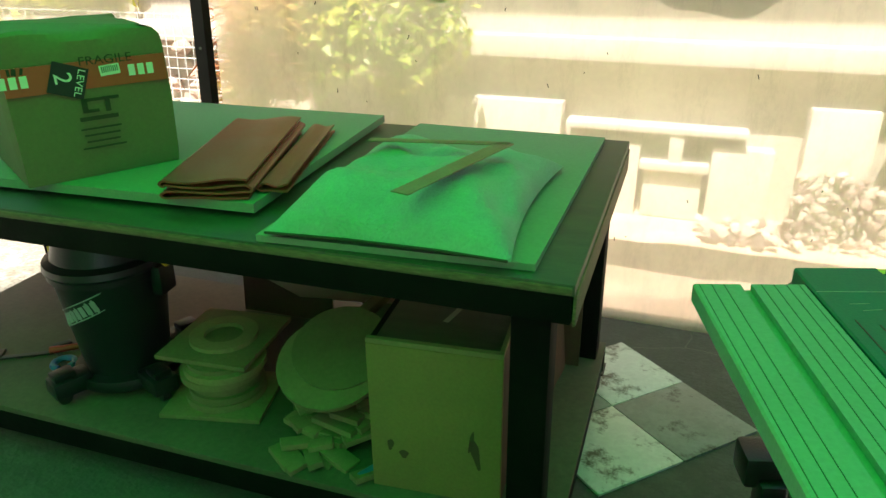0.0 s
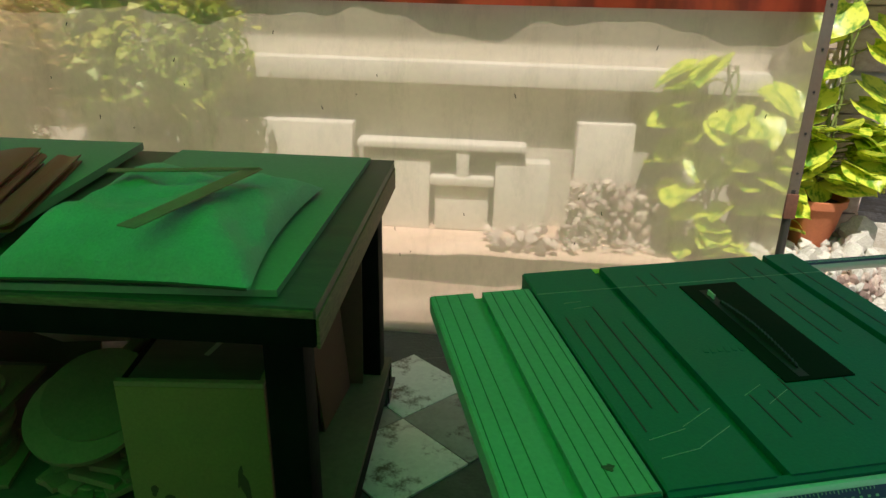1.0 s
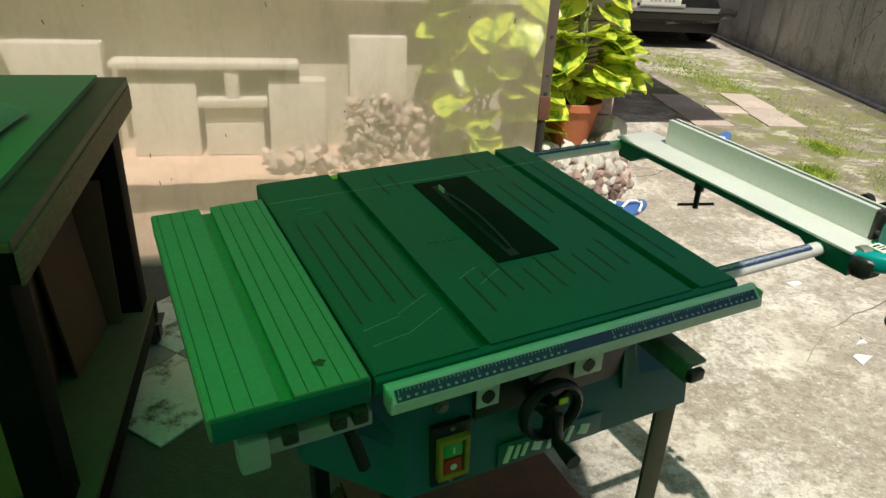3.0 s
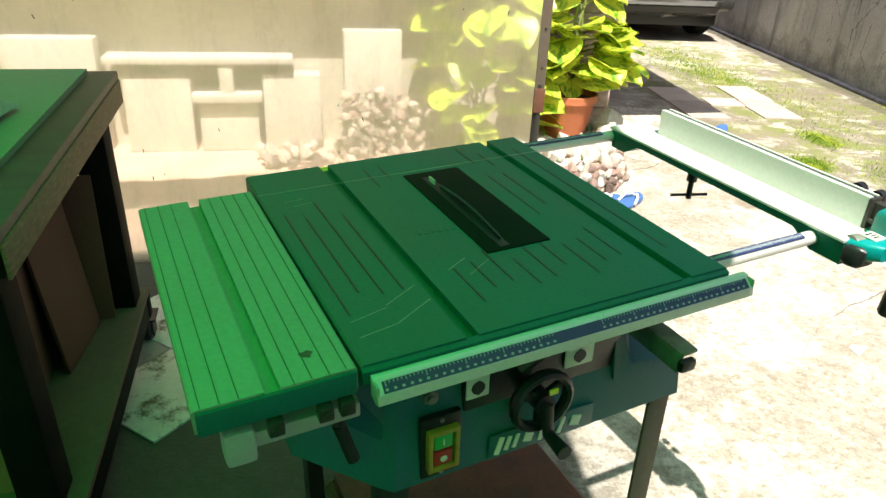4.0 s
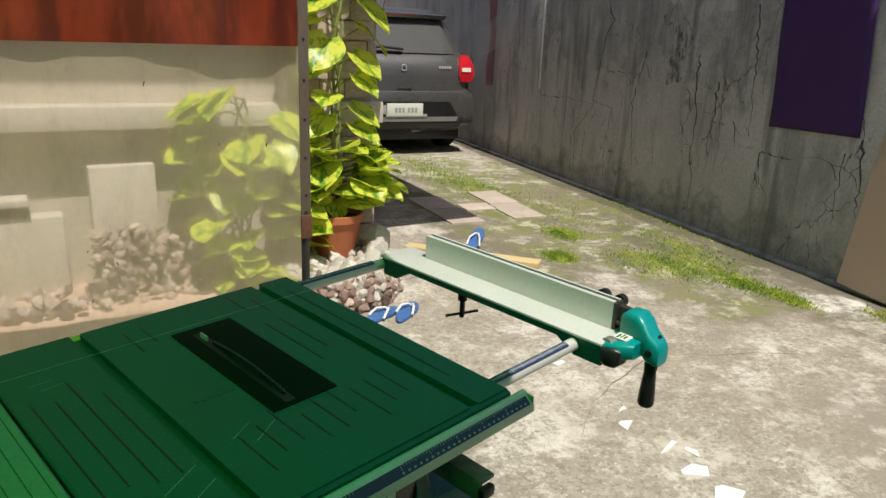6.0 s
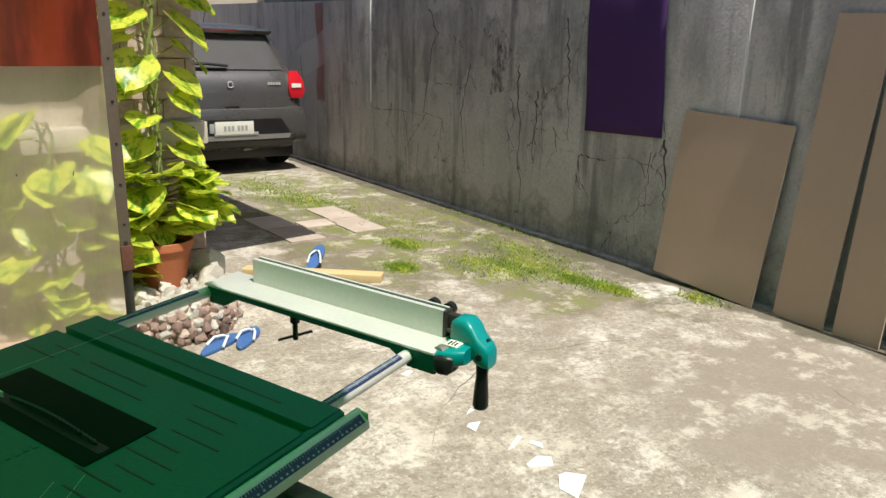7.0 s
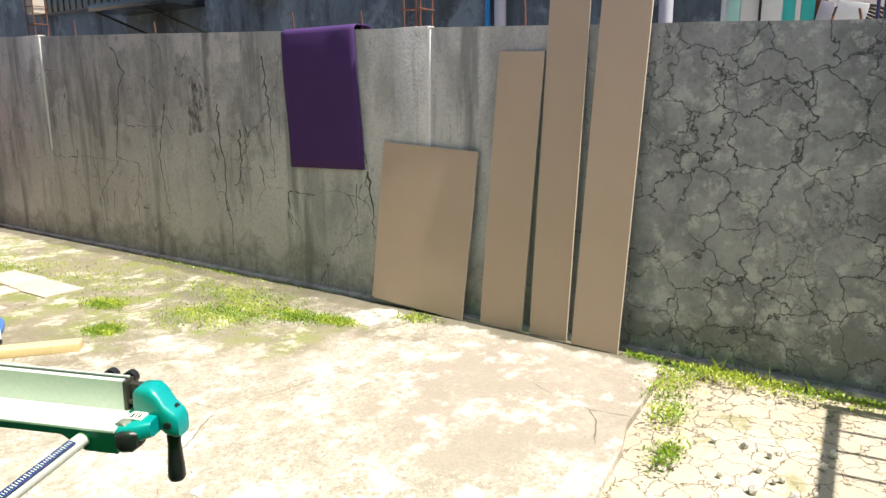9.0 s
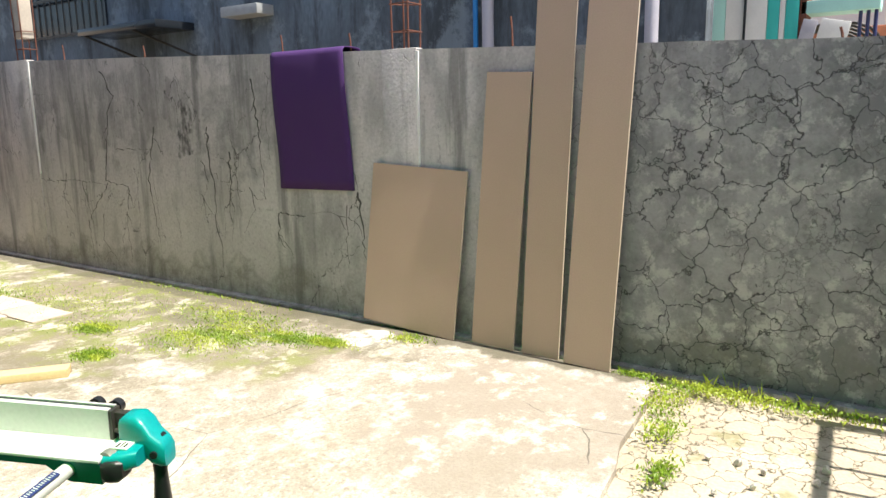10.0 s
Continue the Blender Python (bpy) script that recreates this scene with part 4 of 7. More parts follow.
bm = bmesh.new()
box(bm, CX, 0.014, 0.012, (CX / 2, 0.007, CZH + 0.0065), 0.002)
box(bm, 0.010, CY - 0.016, 0.012, (CX - 0.005, CY / 2 + 0.008, CZH + 0.0065), 0.002)
part("rim", bm, "scrap", cab, "pale sawn rim")
bm = bmesh.new()
box(bm, 0.012, 0.16, 0.0012, (0.16, 0.20, CZH + 0.0002), 0, rz(-14))
part("tape_strip", bm, "tape_clear", cab, "torn strip of clear tape")
for nm, x in (("side", 0.006), ("side", CX - 0.006)):
    bm = bmesh.new()
    box(bm, 0.012, CY - 0.013, CZH, (x, CY / 2 + 0.0065, CZH / 2), 0.001)
    part(nm, bm, "panel_brown" if x > 0.1 else "black_wood", cab)
bm = bmesh.new()
box(bm, CX - 0.025, CY - 0.014, 0.012, (CX / 2, CY / 2 + 0.006, CZH - 0.0065), 0.001)
part("top", bm, "ply_top", cab, "stained dark plywood top")
bm = bmesh.new()
box(bm, CX - 0.026, 0.012, CZH, (CX / 2, CY - 0.007, CZH / 2))
part("back", bm, "mdf", cab)


def ring_plate(r_out, r_in, thick, mat, name="disc", sides=40):
    bm = bmesh.new()
    if r_in:
        pr = [(r_in, 0), (r_out, 0), (r_out, thick), (r_in, thick)]
        rings = [[(r * math.cos(2 * math.pi * i / sides), r * math.sin(2 * math.pi * i / sides), z) for i in range(sides)] for r, z in pr + pr[:1]]
        loft(bm, rings, caps=False)
        bmesh.ops.remove_doubles(bm, verts=bm.verts, dist=1e-5)
    else:
        lathe(bm, [(r_out, 0), (r_out, thick)], sides=sides)
    return bm


# stack of cut rings with a square ring plate on top
zz = SZ + 0.001
bm = bmesh.new()
box(bm, 0.27, 0.22, 0.012, (0, 0, 0.006), 0.001)
solid("offcut", bm, "scrap", "pale fibreboard offcut under a stack of rings", "offcut", in_bench(-0.955, 0.29, zz, 12))
zz += 0.0125
for k, (ro, ri, th, dx, dy) in enumerate(((0.105, 0.07, 0.018, 0, 0), (0.10, 0.06, 0.018, 0.004, 0.004), (0.092, 0.06, 0.03, 0.0, 0.006), (0.108, 0.07, 0.018, -0.004, 0.0), (0.108, 0.06, 0.018, 0.006, 0.003), (0.09, 0.05, 0.012, 0, 0))):
    solid("wooden_ring", ring_plate(ro, ri, th, "scrap"), "scrap", "cut fibreboard ring in a stack on the shelf", "ring", in_bench(-0.955 + dx, 0.30 + dy, zz), group="stack of cut rings")
    zz += th + 0.0006
RZ = zz
bm = bmesh.new()
box(bm, 0.26, 0.27, 0.012, (0, 0, 0.006), 0.001)
solid("square_plate", bm, "scrap", "square fibreboard plate on the ring stack", "plate", in_bench(-0.985, 0.365, RZ, 4))
solid("wooden_ring", ring_plate(0.092, 0.052, 0.012, "scrap"), "scrap", "cut fibreboard ring lying on the square plate", "ring", in_bench(-0.985, 0.36, RZ + 0.0125), group="stack of cut rings")
bm = bmesh.new()
box(bm, 0.36, 0.30, 0.012, (0, 0, 0.006), 0.001)
solid("plywood_sheet", bm, "mdf", "brown board leaning behind the ring stack", "board", in_bench(-0.78, 0.66, SZ + 0.16, 8) @ Matrix.Rotation(radians(-38), 4, "X"))

# two leaning discs
for k, (r, x, y, z, tilt) in enumerate(((0.135, -0.605, 0.265, 0.190, 24), (0.122, -0.595, 0.30, 0.211, 24))):
    solid("wooden_disc", ring_plate(r, 0, 0.014, "scrap"), "scrap", "round fibreboard disc leaning on the scrap pile", "disc", in_bench(x, y, SZ + z, 8) @ Matrix.Rotation(radians(tilt), 4, "X"), group="leaning discs")

# loose offcuts heaped under the discs
random.seed(21)
me_off = []
for k in range(4):
    bm = bmesh.new()
    box(bm, 0.06 + 0.02 * k, 0.035 + 0.008 * (k % 3), 0.015, (0, 0, 0.0075), 0.0015)
    me_off.append(to_mesh("offcut", bm, "scrap", 30))
for k in range(46):
    a = random.random()
    lay = k % 5
    x, y = -0.72 + 0.27 * random.random(), 0.10 + 0.03 * lay + random.random() * (0.30 - 0.02 * lay)
    ob = new("offcut", me_off[k % 4])
    ob.matrix_world = in_bench(x, y, SZ + 0.002 + 0.0165 * lay + random.random() * 0.004, random.uniform(-60, 60)) @ Matrix.Rotation(radians(random.uniform(-14, 14)), 4, "Y") @ Matrix.Rotation(radians(random.uniform(-9, 9)), 4, "X")
    tagged(ob, "small pale wood offcut in a heap on the shelf", "offcut", "heap of offcuts")
for k, (x, y, z, t, l) in enumerate(((-0.66, 0.42, 0.19, 62, 0.30), (-0.62, 0.50, 0.20, 70, 0.34), (-0.50, 0.66, 0.22, 66, 0.40), (-0.46, 0.70, 0.20, 64, 0.36), (-0.56, 0.60, 0.17, 72, 0.32))):
    bm = bmesh.new()
    box(bm, l, 0.035, 0.012, (0, 0, 0), 0.0015)
    solid("wood_strip", bm, "scrap", "long wood strip leaning on the offcut heap", "strip", in_bench(x, y, SZ + z, t) @ Matrix.Rotation(radians(-18), 4, "Y"), group="heap of offcuts")
bm = bmesh.new()
tube(bm, (0, 0, 0.012), (0.06, 0.10, 0.016), 0.010)
solid("blue_tube", bm, "blue_plastic", "short blue plastic tube among the offcuts", "tube", in_bench(-0.47, 0.10, SZ + 0.001, 0))

# boards stood against the far side of the shelf
for x, y, wd, h, t, mat, lab in ((-0.22, 0.72, 0.30, 0.40, 3, "panel_brown", "brown fibreboard panel stood on the shelf"), (-0.12, 0.60, 0.22, 0.36, 84, "panel_brown", "brown fibreboard panel stood behind the leg"),
                                 (-0.17, 0.60, 0.22, 0.33, 86, "panel_brown", "thin brown panel stood behind the leg"), (-1.02, 0.74, 0.32, 0.46, 2, "panel_brown", "brown board stood at the back of the shelf"),
                                 (-0.62, 0.77, 0.30, 0.42, -3, "card", "brown board stood at the back of the shelf")):
    bm = bmesh.new()
    box(bm, wd, 0.009, h, (0, 0, h / 2), 0.001)
    solid("panel", bm, mat, lab, "panel", in_bench(x, y, SZ + 0.002, t) @ Matrix.Rotation(radians(-5), 4, "X"))

# loose tiles on the workshop floor
TILE = 0.299
bm = bmesh.new()
box(bm, TILE - 0.003, TILE - 0.003, 0.008, (0, 0, 0.0045), 0.0012)
me_tile = to_mesh("tile", bm, "tile", 30)
bm = bmesh.new()
box(bm, TILE - 0.003, TILE - 0.003, 0.008, (0, 0, 0.0045), 0.0012)
me_grey = to_mesh("tile", bm, "tile_grey", 30)
for i, j, me, lab in ((0, 1, me_tile, "white floor tile with brown dirt stains"), (1, 0, me_tile, "white floor tile with brown dirt stains"), (1, 1, me_grey, "grey grimy floor tile laid on concrete"), (0, 0, me_grey, "grey grimy floor tile laid on concrete")):
    ob = new("floor_tile", me)
    ob.matrix_world = pose(-0.225, 1.919, 0, 0, 0, -32.5) @ Matrix.Translation(((i - 0.5) * TILE, (j - 0.5) * TILE, 0)) @ rz(random.uniform(-0.6, 0.6))
    tagged(ob, lab, "tile", "loose floor tiles")
# cables on the floor beyond the bench
for k in range(3):
    bm = bmesh.new()
    path_tube(bm, [(-2.0 - 0.1 * i, 1.25 + 0.07 * i + 0.03 * math.sin(i * 1.3 + k), 0.02 + 0.0 * k) for i in range(14)], 0.006)
    solid("cable", bm, "black_plastic", "black power cable lying on the floor", "cable", Matrix.Translation((0.05 * k, 0.14 * k, -0.012)), group="floor cables")


# ---- the table saw ----
SAW = pose(0.451, 0.756, 0.783, 2.1, -2.25, 25.0)      # front left corner of its main table; local x along the front rail
saw = thing("table_saw", "teal table saw with silver side extension on a rusty steel stand", "table saw", SAW)
W, D = 0.545, 0.578


def grooved(bm, x0, x1, y0, y1, grooves, thick, gw=0.017, gd=0.011):
    """A table plate with slots that run front to back: profile along x, drawn out along y."""
    prof = [(x0, -thick), (x0, -0.003), (x0 + 0.003, 0.0)]
    for g in grooves:
        prof += [(g - gw / 2, 0.0), (g - gw / 2, -gd), (g + gw / 2, -gd), (g + gw / 2, 0.0)]
    prof += [(x1 - 0.003, 0.0), (x1, -0.003), (x1, -thick)]
    loft(bm, [[(x, y, z) for x, z in prof] for y in (y0, y1)])


bm = bmesh.new()
grooved(bm, 0.0, W, 0.0, D, (0.14, 0.472), 0.028)
main_table = part("main_table", bm, "teal", saw, "scratched teal cast table", smooth=None)
bm = bmesh.new()
grooved(bm, -0.181, -0.004, 0.0, 0.515, (-0.098,), 0.03)
side_table = part("side_table", bm, "alu_ext", saw, "bare aluminium side extension with fine ribs", smooth=None)
for i in range(9):
    x = -0.172 + i * 0.0195
    if abs(x + 0.098) > 0.016:
        bm = bmesh.new()
        box(bm, 0.0010, 0.513, 0.0006, (x, 0.2575, 0.0003))
        part("rib", bm, "rib_dark", side_table)
bm = bmesh.new()
box(bm, 0.106, 0.306, 0.003, (0.307, 0.321, 0.0008), 0.001)
insert = part("throat_plate", bm, "throat", saw, "black throat plate")
bm = bmesh.new()
box(bm, 0.016, 0.275, 0.0012, (0.287, 0.313, 0.0022))
part("slot", bm, "print_black", insert)
bm = bmesh.new()
for i in range(24):
    y = 0.20 + i * 0.0085
    h = 0.007 * math.sin(math.pi * (i + 0.5) / 24)
    box(bm, 0.0022, 0.0088, 0.006 + h, (0.290, y, 0.002 + h / 2))
    box(bm, 0.0034, 0.005, 0.005, (0.290, y + 0.001, 0.0055 + h), turn=Matrix.Rotation(radians(35), 4, "X"))
part("blade", bm, "dark_steel", insert, "toothed steel blade barely above the plate")
bm = bmesh.new()
box(bm, 0.003, 0.022, 0.010, (0.287, 0.425, 0.006), 0.001)
part("riving_knife", bm, "alu", insert, "small bright splitter tip")

# shallow ribs pressed into the table
bm = bmesh.new()
for row, (ya, yb, xs) in enumerate(((0.10, 0.40, (0.022, 0.05, 0.078, 0.106)), (0.06, 0.15, (0.19, 0.22, 0.25, 0.28, 0.31, 0.34, 0.37, 0.40, 0.43)), (0.25, 0.42, (0.395, 0.425)), (0.45, 0.53, (0.20, 0.23, 0.40, 0.43)), (0.08, 0.52, (0.505,)))):
    for i, x in enumerate(xs):
        box(bm, 0.0022, (yb - ya) * (0.8 if i % 2 else 1.0), 0.0006, (x, (ya + yb) / 2 + 0.015 * (i % 3), 0.0003))
part("table_ribs", bm, "black_plastic", main_table, "fine dark pressed lines")
bm = bmesh.new()
box(bm, W - 0.004, 0.0012, 0.0005, (W / 2, 0.49, 0.00025))
part("leaf_seam", bm, "grey_plastic", main_table, "thin seam of the back leaf")
for x, y, l, t in ((0.045, 0.091, 0.055, 14), (0.097, 0.117, 0.06, 30), (0.045, 0.055, 0.055, 10), (0.10, 0.077, 0.065, 30), (0.05, 0.45, 0.03, 5), (0.06, 0.43, 0.03, 8), (0.2, 0.16, 0.04, 30), (0.225, 0.14, 0.05, 32)):
    bm = bmesh.new()
    box(bm, l, 0.0009, 0.0005, (x, y, 0.00025), turn=rz(t))
    part("scratch", bm, "grey_plastic", main_table, "pale scratch")
bm = bmesh.new()
slab_from(bm, [(0.007 * math.cos(a) * (1 + 0.35 * math.sin(3 * a)), 0.006 * math.sin(a) * (1 + 0.3 * math.cos(5 * a))) for a in np.linspace(0, 6.28, 19)[:-1]], 0, 0.0004)
ob = part("oil_stain", bm, "ply_top", side_table, "dark oily smudge")
ob.matrix_local = Matrix.Translation((-0.049, 0.045, 0.0007))
bm = bmesh.new()
for k in range(6):
    box(bm, 0.006, 0.010 + 0.004 * (k % 2), 0.0008, (0.19 + 0.011 * k, 0.265 - 0.0005 * k, 0.0004), turn=rz(-10))
part("cast_mark", bm, "teal", main_table, "raised maker's mark cast in the table")
bm = bmesh.new()
loft(bm, [[(x, 0.002, -0.026), (x, -0.006, -0.022), (x, -0.006, -0.006), (x, 0.002, -0.002)] for x in (0.0, W)])
part("front_lip", bm, "teal", saw)

# front rail with its scale
bm = bmesh.new()
prof = [(-0.007, -0.010), (-0.014, -0.010), (-0.030, -0.024), (-0.032, -0.036), (-0.022, -0.040), (-0.007, -0.036)]
loft(bm, [[(x, y, z) for y, z in prof] for x in (0.008, 0.572)])
rail = part("front_rail", bm, "alu", saw, "silver aluminium front rail", smooth=20)
SL = Matrix.Translation((0, -0.0222, -0.0170)) @ Matrix.Rotation(radians(41), 4, "X") @ Matrix.Diagonal((1, 0.72, 1, 1))
bm = bmesh.new()
box(bm, 0.548, 0.020, 0.0006, (0.29, -0.003, 0.0006))
ob = part("scale", bm, "blue_print", rail, "dark blue measuring scale")
ob.matrix_local = SL
bm = bmesh.new()
for a, b in ((0.02, 0.245), (0.315, 0.56)):
    k = int((b - a) / 0.005)
    for i in range(k):
        h = 0.009 if i % 10 == 0 else (0.006 if i % 5 == 0 else 0.004)
        box(bm, 0.0011, h, 0.0006, (a + i * 0.005, 0.0065 - h / 2, 0.0011))
        if i % 2 == 0:
            box(bm, 0.0035, 0.004, 0.0006, (a + i * 0.005, -0.0075, 0.0011))
ob = part("scale_marks", bm, "grey_plastic", rail, "fine pale tick marks")
ob.matrix_local = SL
tagged(ob, kind="stuff")
bm = bmesh.new()
for x, l in ((0.13, 0.22), (0.44, 0.24)):
    box(bm, l, 0.008, 0.0006, (x, 0.012, 0.0006))
ob = part("scale_strip", bm, "alu", rail)
ob.matrix_local = SL
for x in (0.009, 0.5705):
    bm = bmesh.new()
    box(bm, 0.004, 0.022, 0.026, (x, -0.0185, -0.025), 0.003)
    part("rail_cap", bm, "grey_plastic", rail)

# body: a moulded housing that flares to a foot flange
bm = bmesh.new()
rings = []
for z, x0, x1, y0, y1, skirt in ((-0.026, 0.052, 0.435, 0.06, 0.50, 0.0), (-0.10, 0.050, 0.440, 0.052, 0.50, 0.0), (-0.150, 0.046, 0.446, 0.042, 0.51, 0.02), (-0.163, 0.043, 0.452, 0.038, 0.515, 0.05),
                                 (-0.170, 0.041, 0.525, 0.036, 0.53, 0.075), (-0.182, 0.039, 0.545, 0.032, 0.54, 0.08), (-0.245, 0.034, 0.550, 0.028, 0.545, 0.09)):
    c = 0.014
    rings.append([(x0 + c, y0, z), (x1 - c, y0, z), (x1, y0 + c, z), (x1, y1 - c, z), (x1 - c, y1, z), (x0 - skirt + c, y1, z), (x0 - skirt, y1 - c, z), (x0 - skirt, y0 + c + 0.11, z), (x0, y0 + c, z)])
loft(bm, rings)
body = part("body", bm, "teal_body", saw, "teal cast body housing", smooth=25)
# proud black panel standing in for the shade inside the open housing
bm = bmesh.new()
box(bm, 0.255, 0.014, 0.118, (0.282, 0.046, -0.096), 0.003)
part("recess_panel", bm, "black_plastic", body, "black panel for the shaded opening of the tilt gear")
bm = bmesh.new()
path_tube(bm, [(0.23, 0.030, -0.10), (0.27, 0.026, -0.075), (0.34, 0.030, -0.055), (0.40, 0.034, -0.05)], 0.011, 10)
part("tilt_arm", bm, "dark_steel", body)
for x, y, z in ((0.065, 0.10, -0.165), (0.505, 0.12, -0.166), (0.505, 0.42, -0.166)):
    bm = bmesh.new()
    tube(bm, (x, y, z - 0.01), (x, y, z + 0.008), 0.008, sides=6)
    part("flange_bolt", bm, "steel", body)
for x, z in ((0.172, -0.115), (0.334, -0.113)):
    bm = bmesh.new()
    box(bm, 0.034 if x < 0.2 else 0.048, 0.003, 0.034, (x, 0.036, z), 0.001)
    pl = part("warning_plate", bm, "print_pale", body, "cream pictogram plate")
    bm = bmesh.new()
    tube(bm, (x, 0.0346, z), (x, 0.0330, z), 0.010, sides=20)
    box(bm, 0.004, 0.002, 0.022, (x, 0.0338, z))
    part("pictogram", bm, "black_plastic", pl)
for x in (0.405,):
    bm = bmesh.new()
    loft(bm, [[(x - 0.005, 0.05, -0.03), (x + 0.005, 0.05, -0.03), (x + 0.005, 0.03, -0.175), (x - 0.005, 0.03, -0.175)], [(x - 0.005, 0.10, -0.03), (x + 0.005, 0.10, -0.03), (x + 0.005, 0.10, -0.175), (x - 0.005, 0.10, -0.175)]])
    part("rib", bm, "teal_body", body)
bm = bmesh.new()
box(bm, 0.060, 0.012, 0.104, (0.116, 0.032, -0.188), 0.005)
switch = part("switch_box", bm, "black_plastic", body, "black switch frame")
bm = bmesh.new()
for sx, sz, dx, dz in ((0.046, 0.007, 0, 0.031), (0.046, 0.007, 0, -0.031), (0.007, 0.068, -0.0195, 0), (0.007, 0.068, 0.0195, 0)):
    box(bm, sx, 0.012, sz, (0.116 + dx, 0.022, -0.188 + dz), 0.002)
part("switch_cover", bm, "yellow_worn", switch, "worn yellow switch surround")
for z, m_, nm in ((-0.175, "green_plastic", "start_button"), (-0.203, "red_plastic", "stop_button")):
    bm = bmesh.new()
    box(bm, 0.028, 0.008, 0.024, (0.116, 0.023, z), 0.003)
    bt = part(nm, bm, m_, switch)
    bm = bmesh.new()
    if "start" in nm:
        box(bm, 0.002, 0.001, 0.010, (0.116, 0.0185, z))
    else:
        lathe(bm, [(0.003, 0), (0.005, 0), (0.005, 0.001), (0.003, 0.001)], (0.116, 0.0185, z), 16, Matrix.Rotation(radians(90), 4, "X"))
    part("button_sign", bm, "print_pale", bt)
for z in (-0.143, -0.233):
    bm = bmesh.new()
    tube(bm, (0.116, 0.028, z), (0.116, 0.0245, z), 0.0035, sides=10)
    part("screw", bm, "steel", switch)
bm = bmesh.new()
tube(bm, (0.106, 0.056, -0.113), (0.106, 0.038, -0.113), 0.011, sides=6)
tube(bm, (0.106, 0.039, -0.113), (0.106, 0.033, -0.113), 0.006)
part("bolt", bm, "steel", body)
# the maker's mark as plain slanted shapes on a dark plate
bm = bmesh.new()
box(bm, 0.176, 0.004, 0.042, (0.277, 0.0265, -0.222), 0.002)
mark = part("name_plate", bm, "teal_body", body)
for x, wd, h in ((-0.072, 0.009, 0.030), (-0.058, 0.007, 0.024), (-0.045, 0.007, 0.024), (-0.024, 0.015, 0.018), (-0.001, 0.008, 0.030), (0.013, 0.006, 0.020), (0.031, 0.008, 0.028), (0.056, 0.018, 0.018)):
    bm = bmesh.new()
    box(bm, wd, 0.002, h, (0, 0, 0), 0.0006)
    ob = part("mark_shape", bm, "print_pale", mark)
    ob.matrix_local = Matrix.Translation((0.277 + x, 0.0238, -0.222)) @ Matrix.Rotation(radians(16), 4, "Y")

# hand wheel and crank
HW = Matrix.Translation((0.252, 0.002, -0.140)) @ Matrix.Rotation(radians(90), 4, "X") @ Matrix.Diagonal((0.68, 0.68, 0.8, 1))
bm = bmesh.new()
ring = []
for i in range(40):
    a = 2 * math.pi * i / 40
    r = 0.062 + (0.0015 if i % 2 else 0)
    ring.append([((r + 0.010 * math.cos(b)) * math.cos(a), (r + 0.010 * math.cos(b)) * math.sin(a), 0.012 * math.sin(b)) for b in np.linspace(0, 2 * math.pi, 9)[:-1]])
ring.append(ring[0])
loft(bm, ring, caps=False)
bmesh.ops.remove_doubles(bm, verts=bm.verts, dist=1e-5)
for a in (30, 150, 270):
    box(bm, 0.058, 0.02, 0.010, (0.032 * math.cos(radians(a)), 0.032 * math.sin(radians(a)), -0.004), 0.003, rz(a))
tube(bm, (0, 0, -0.045), (0, 0, 0.012), 0.022)
wheel = part("hand_wheel", bm, "black_plastic", saw, "black ribbed hand wheel")
wheel.matrix_local = HW
bm = bmesh.new()
box(bm, 0.085, 0.022, 0.012, (0.035, 0, 0.020), 0.005, None)
tube(bm, (0.07, 0, 0.02), (0.07, 0, 0.07), 0.012, 0.016)
crank = part("crank", bm, "black_plastic", wheel)
crank.matrix_local = rz(-84)
bm = bmesh.new()
box(bm, 0.02, 0.012, 0.003, (0.015, 0.03, 0.014))
part("wheel_mark", bm, "yellow", wheel)

# rail that carries the side table
bm = bmesh.new()
box(bm, 0.135, 0.024, 0.022, (-0.066, 0.022, -0.070), 0.004)
box(bm, 0.034, 0.034, 0.046, (-0.138, 0.016, -0.068), 0.006)
part("side_rail", bm, "grey_plastic", saw, "worn grey rail under the side table")
for x in (-0.10, -0.045, -0.02):
    bm = bmesh.new()
    box(bm, 0.018, 0.014, 0.02, (x, -0.005, -0.045), 0.003)
    tube(bm, (x, -0.014, -0.045), (x, 0.0, -0.045), 0.006)
    part("clamp_block", bm, "dark_steel", saw)
bm = bmesh.new()
box(bm, 0.172, 0.006, 0.030, (-0.092, -0.001, -0.018), 0.002)
part("side_lip", bm, "teal", saw)
bm = bmesh.new()
path_tube(bm, [(-0.01, 0.06, -0.06), (-0.015, 0.05, -0.12), (0.0, 0.045, -0.18)], 0.009)
part("lever", bm, "black_plastic", saw)
# guide rail that juts out under the front rail
bm = bmesh.new()
box(bm, 0.030, 0.12, 0.006, (0.463, 0.020, -0.098), 0.001)
box(bm, 0.007, 0.12, 0.030, (0.450, 0.020, -0.113), 0.001)
bracket = part("side_bracket", bm, "lock_grey", saw, "grey guide rail under the table")
bm = bmesh.new()
box(bm, 0.026, 0.012, 0.018, (0.456, -0.045, -0.112), 0.004)
part("bracket_cap", bm, "black_plastic", bracket)

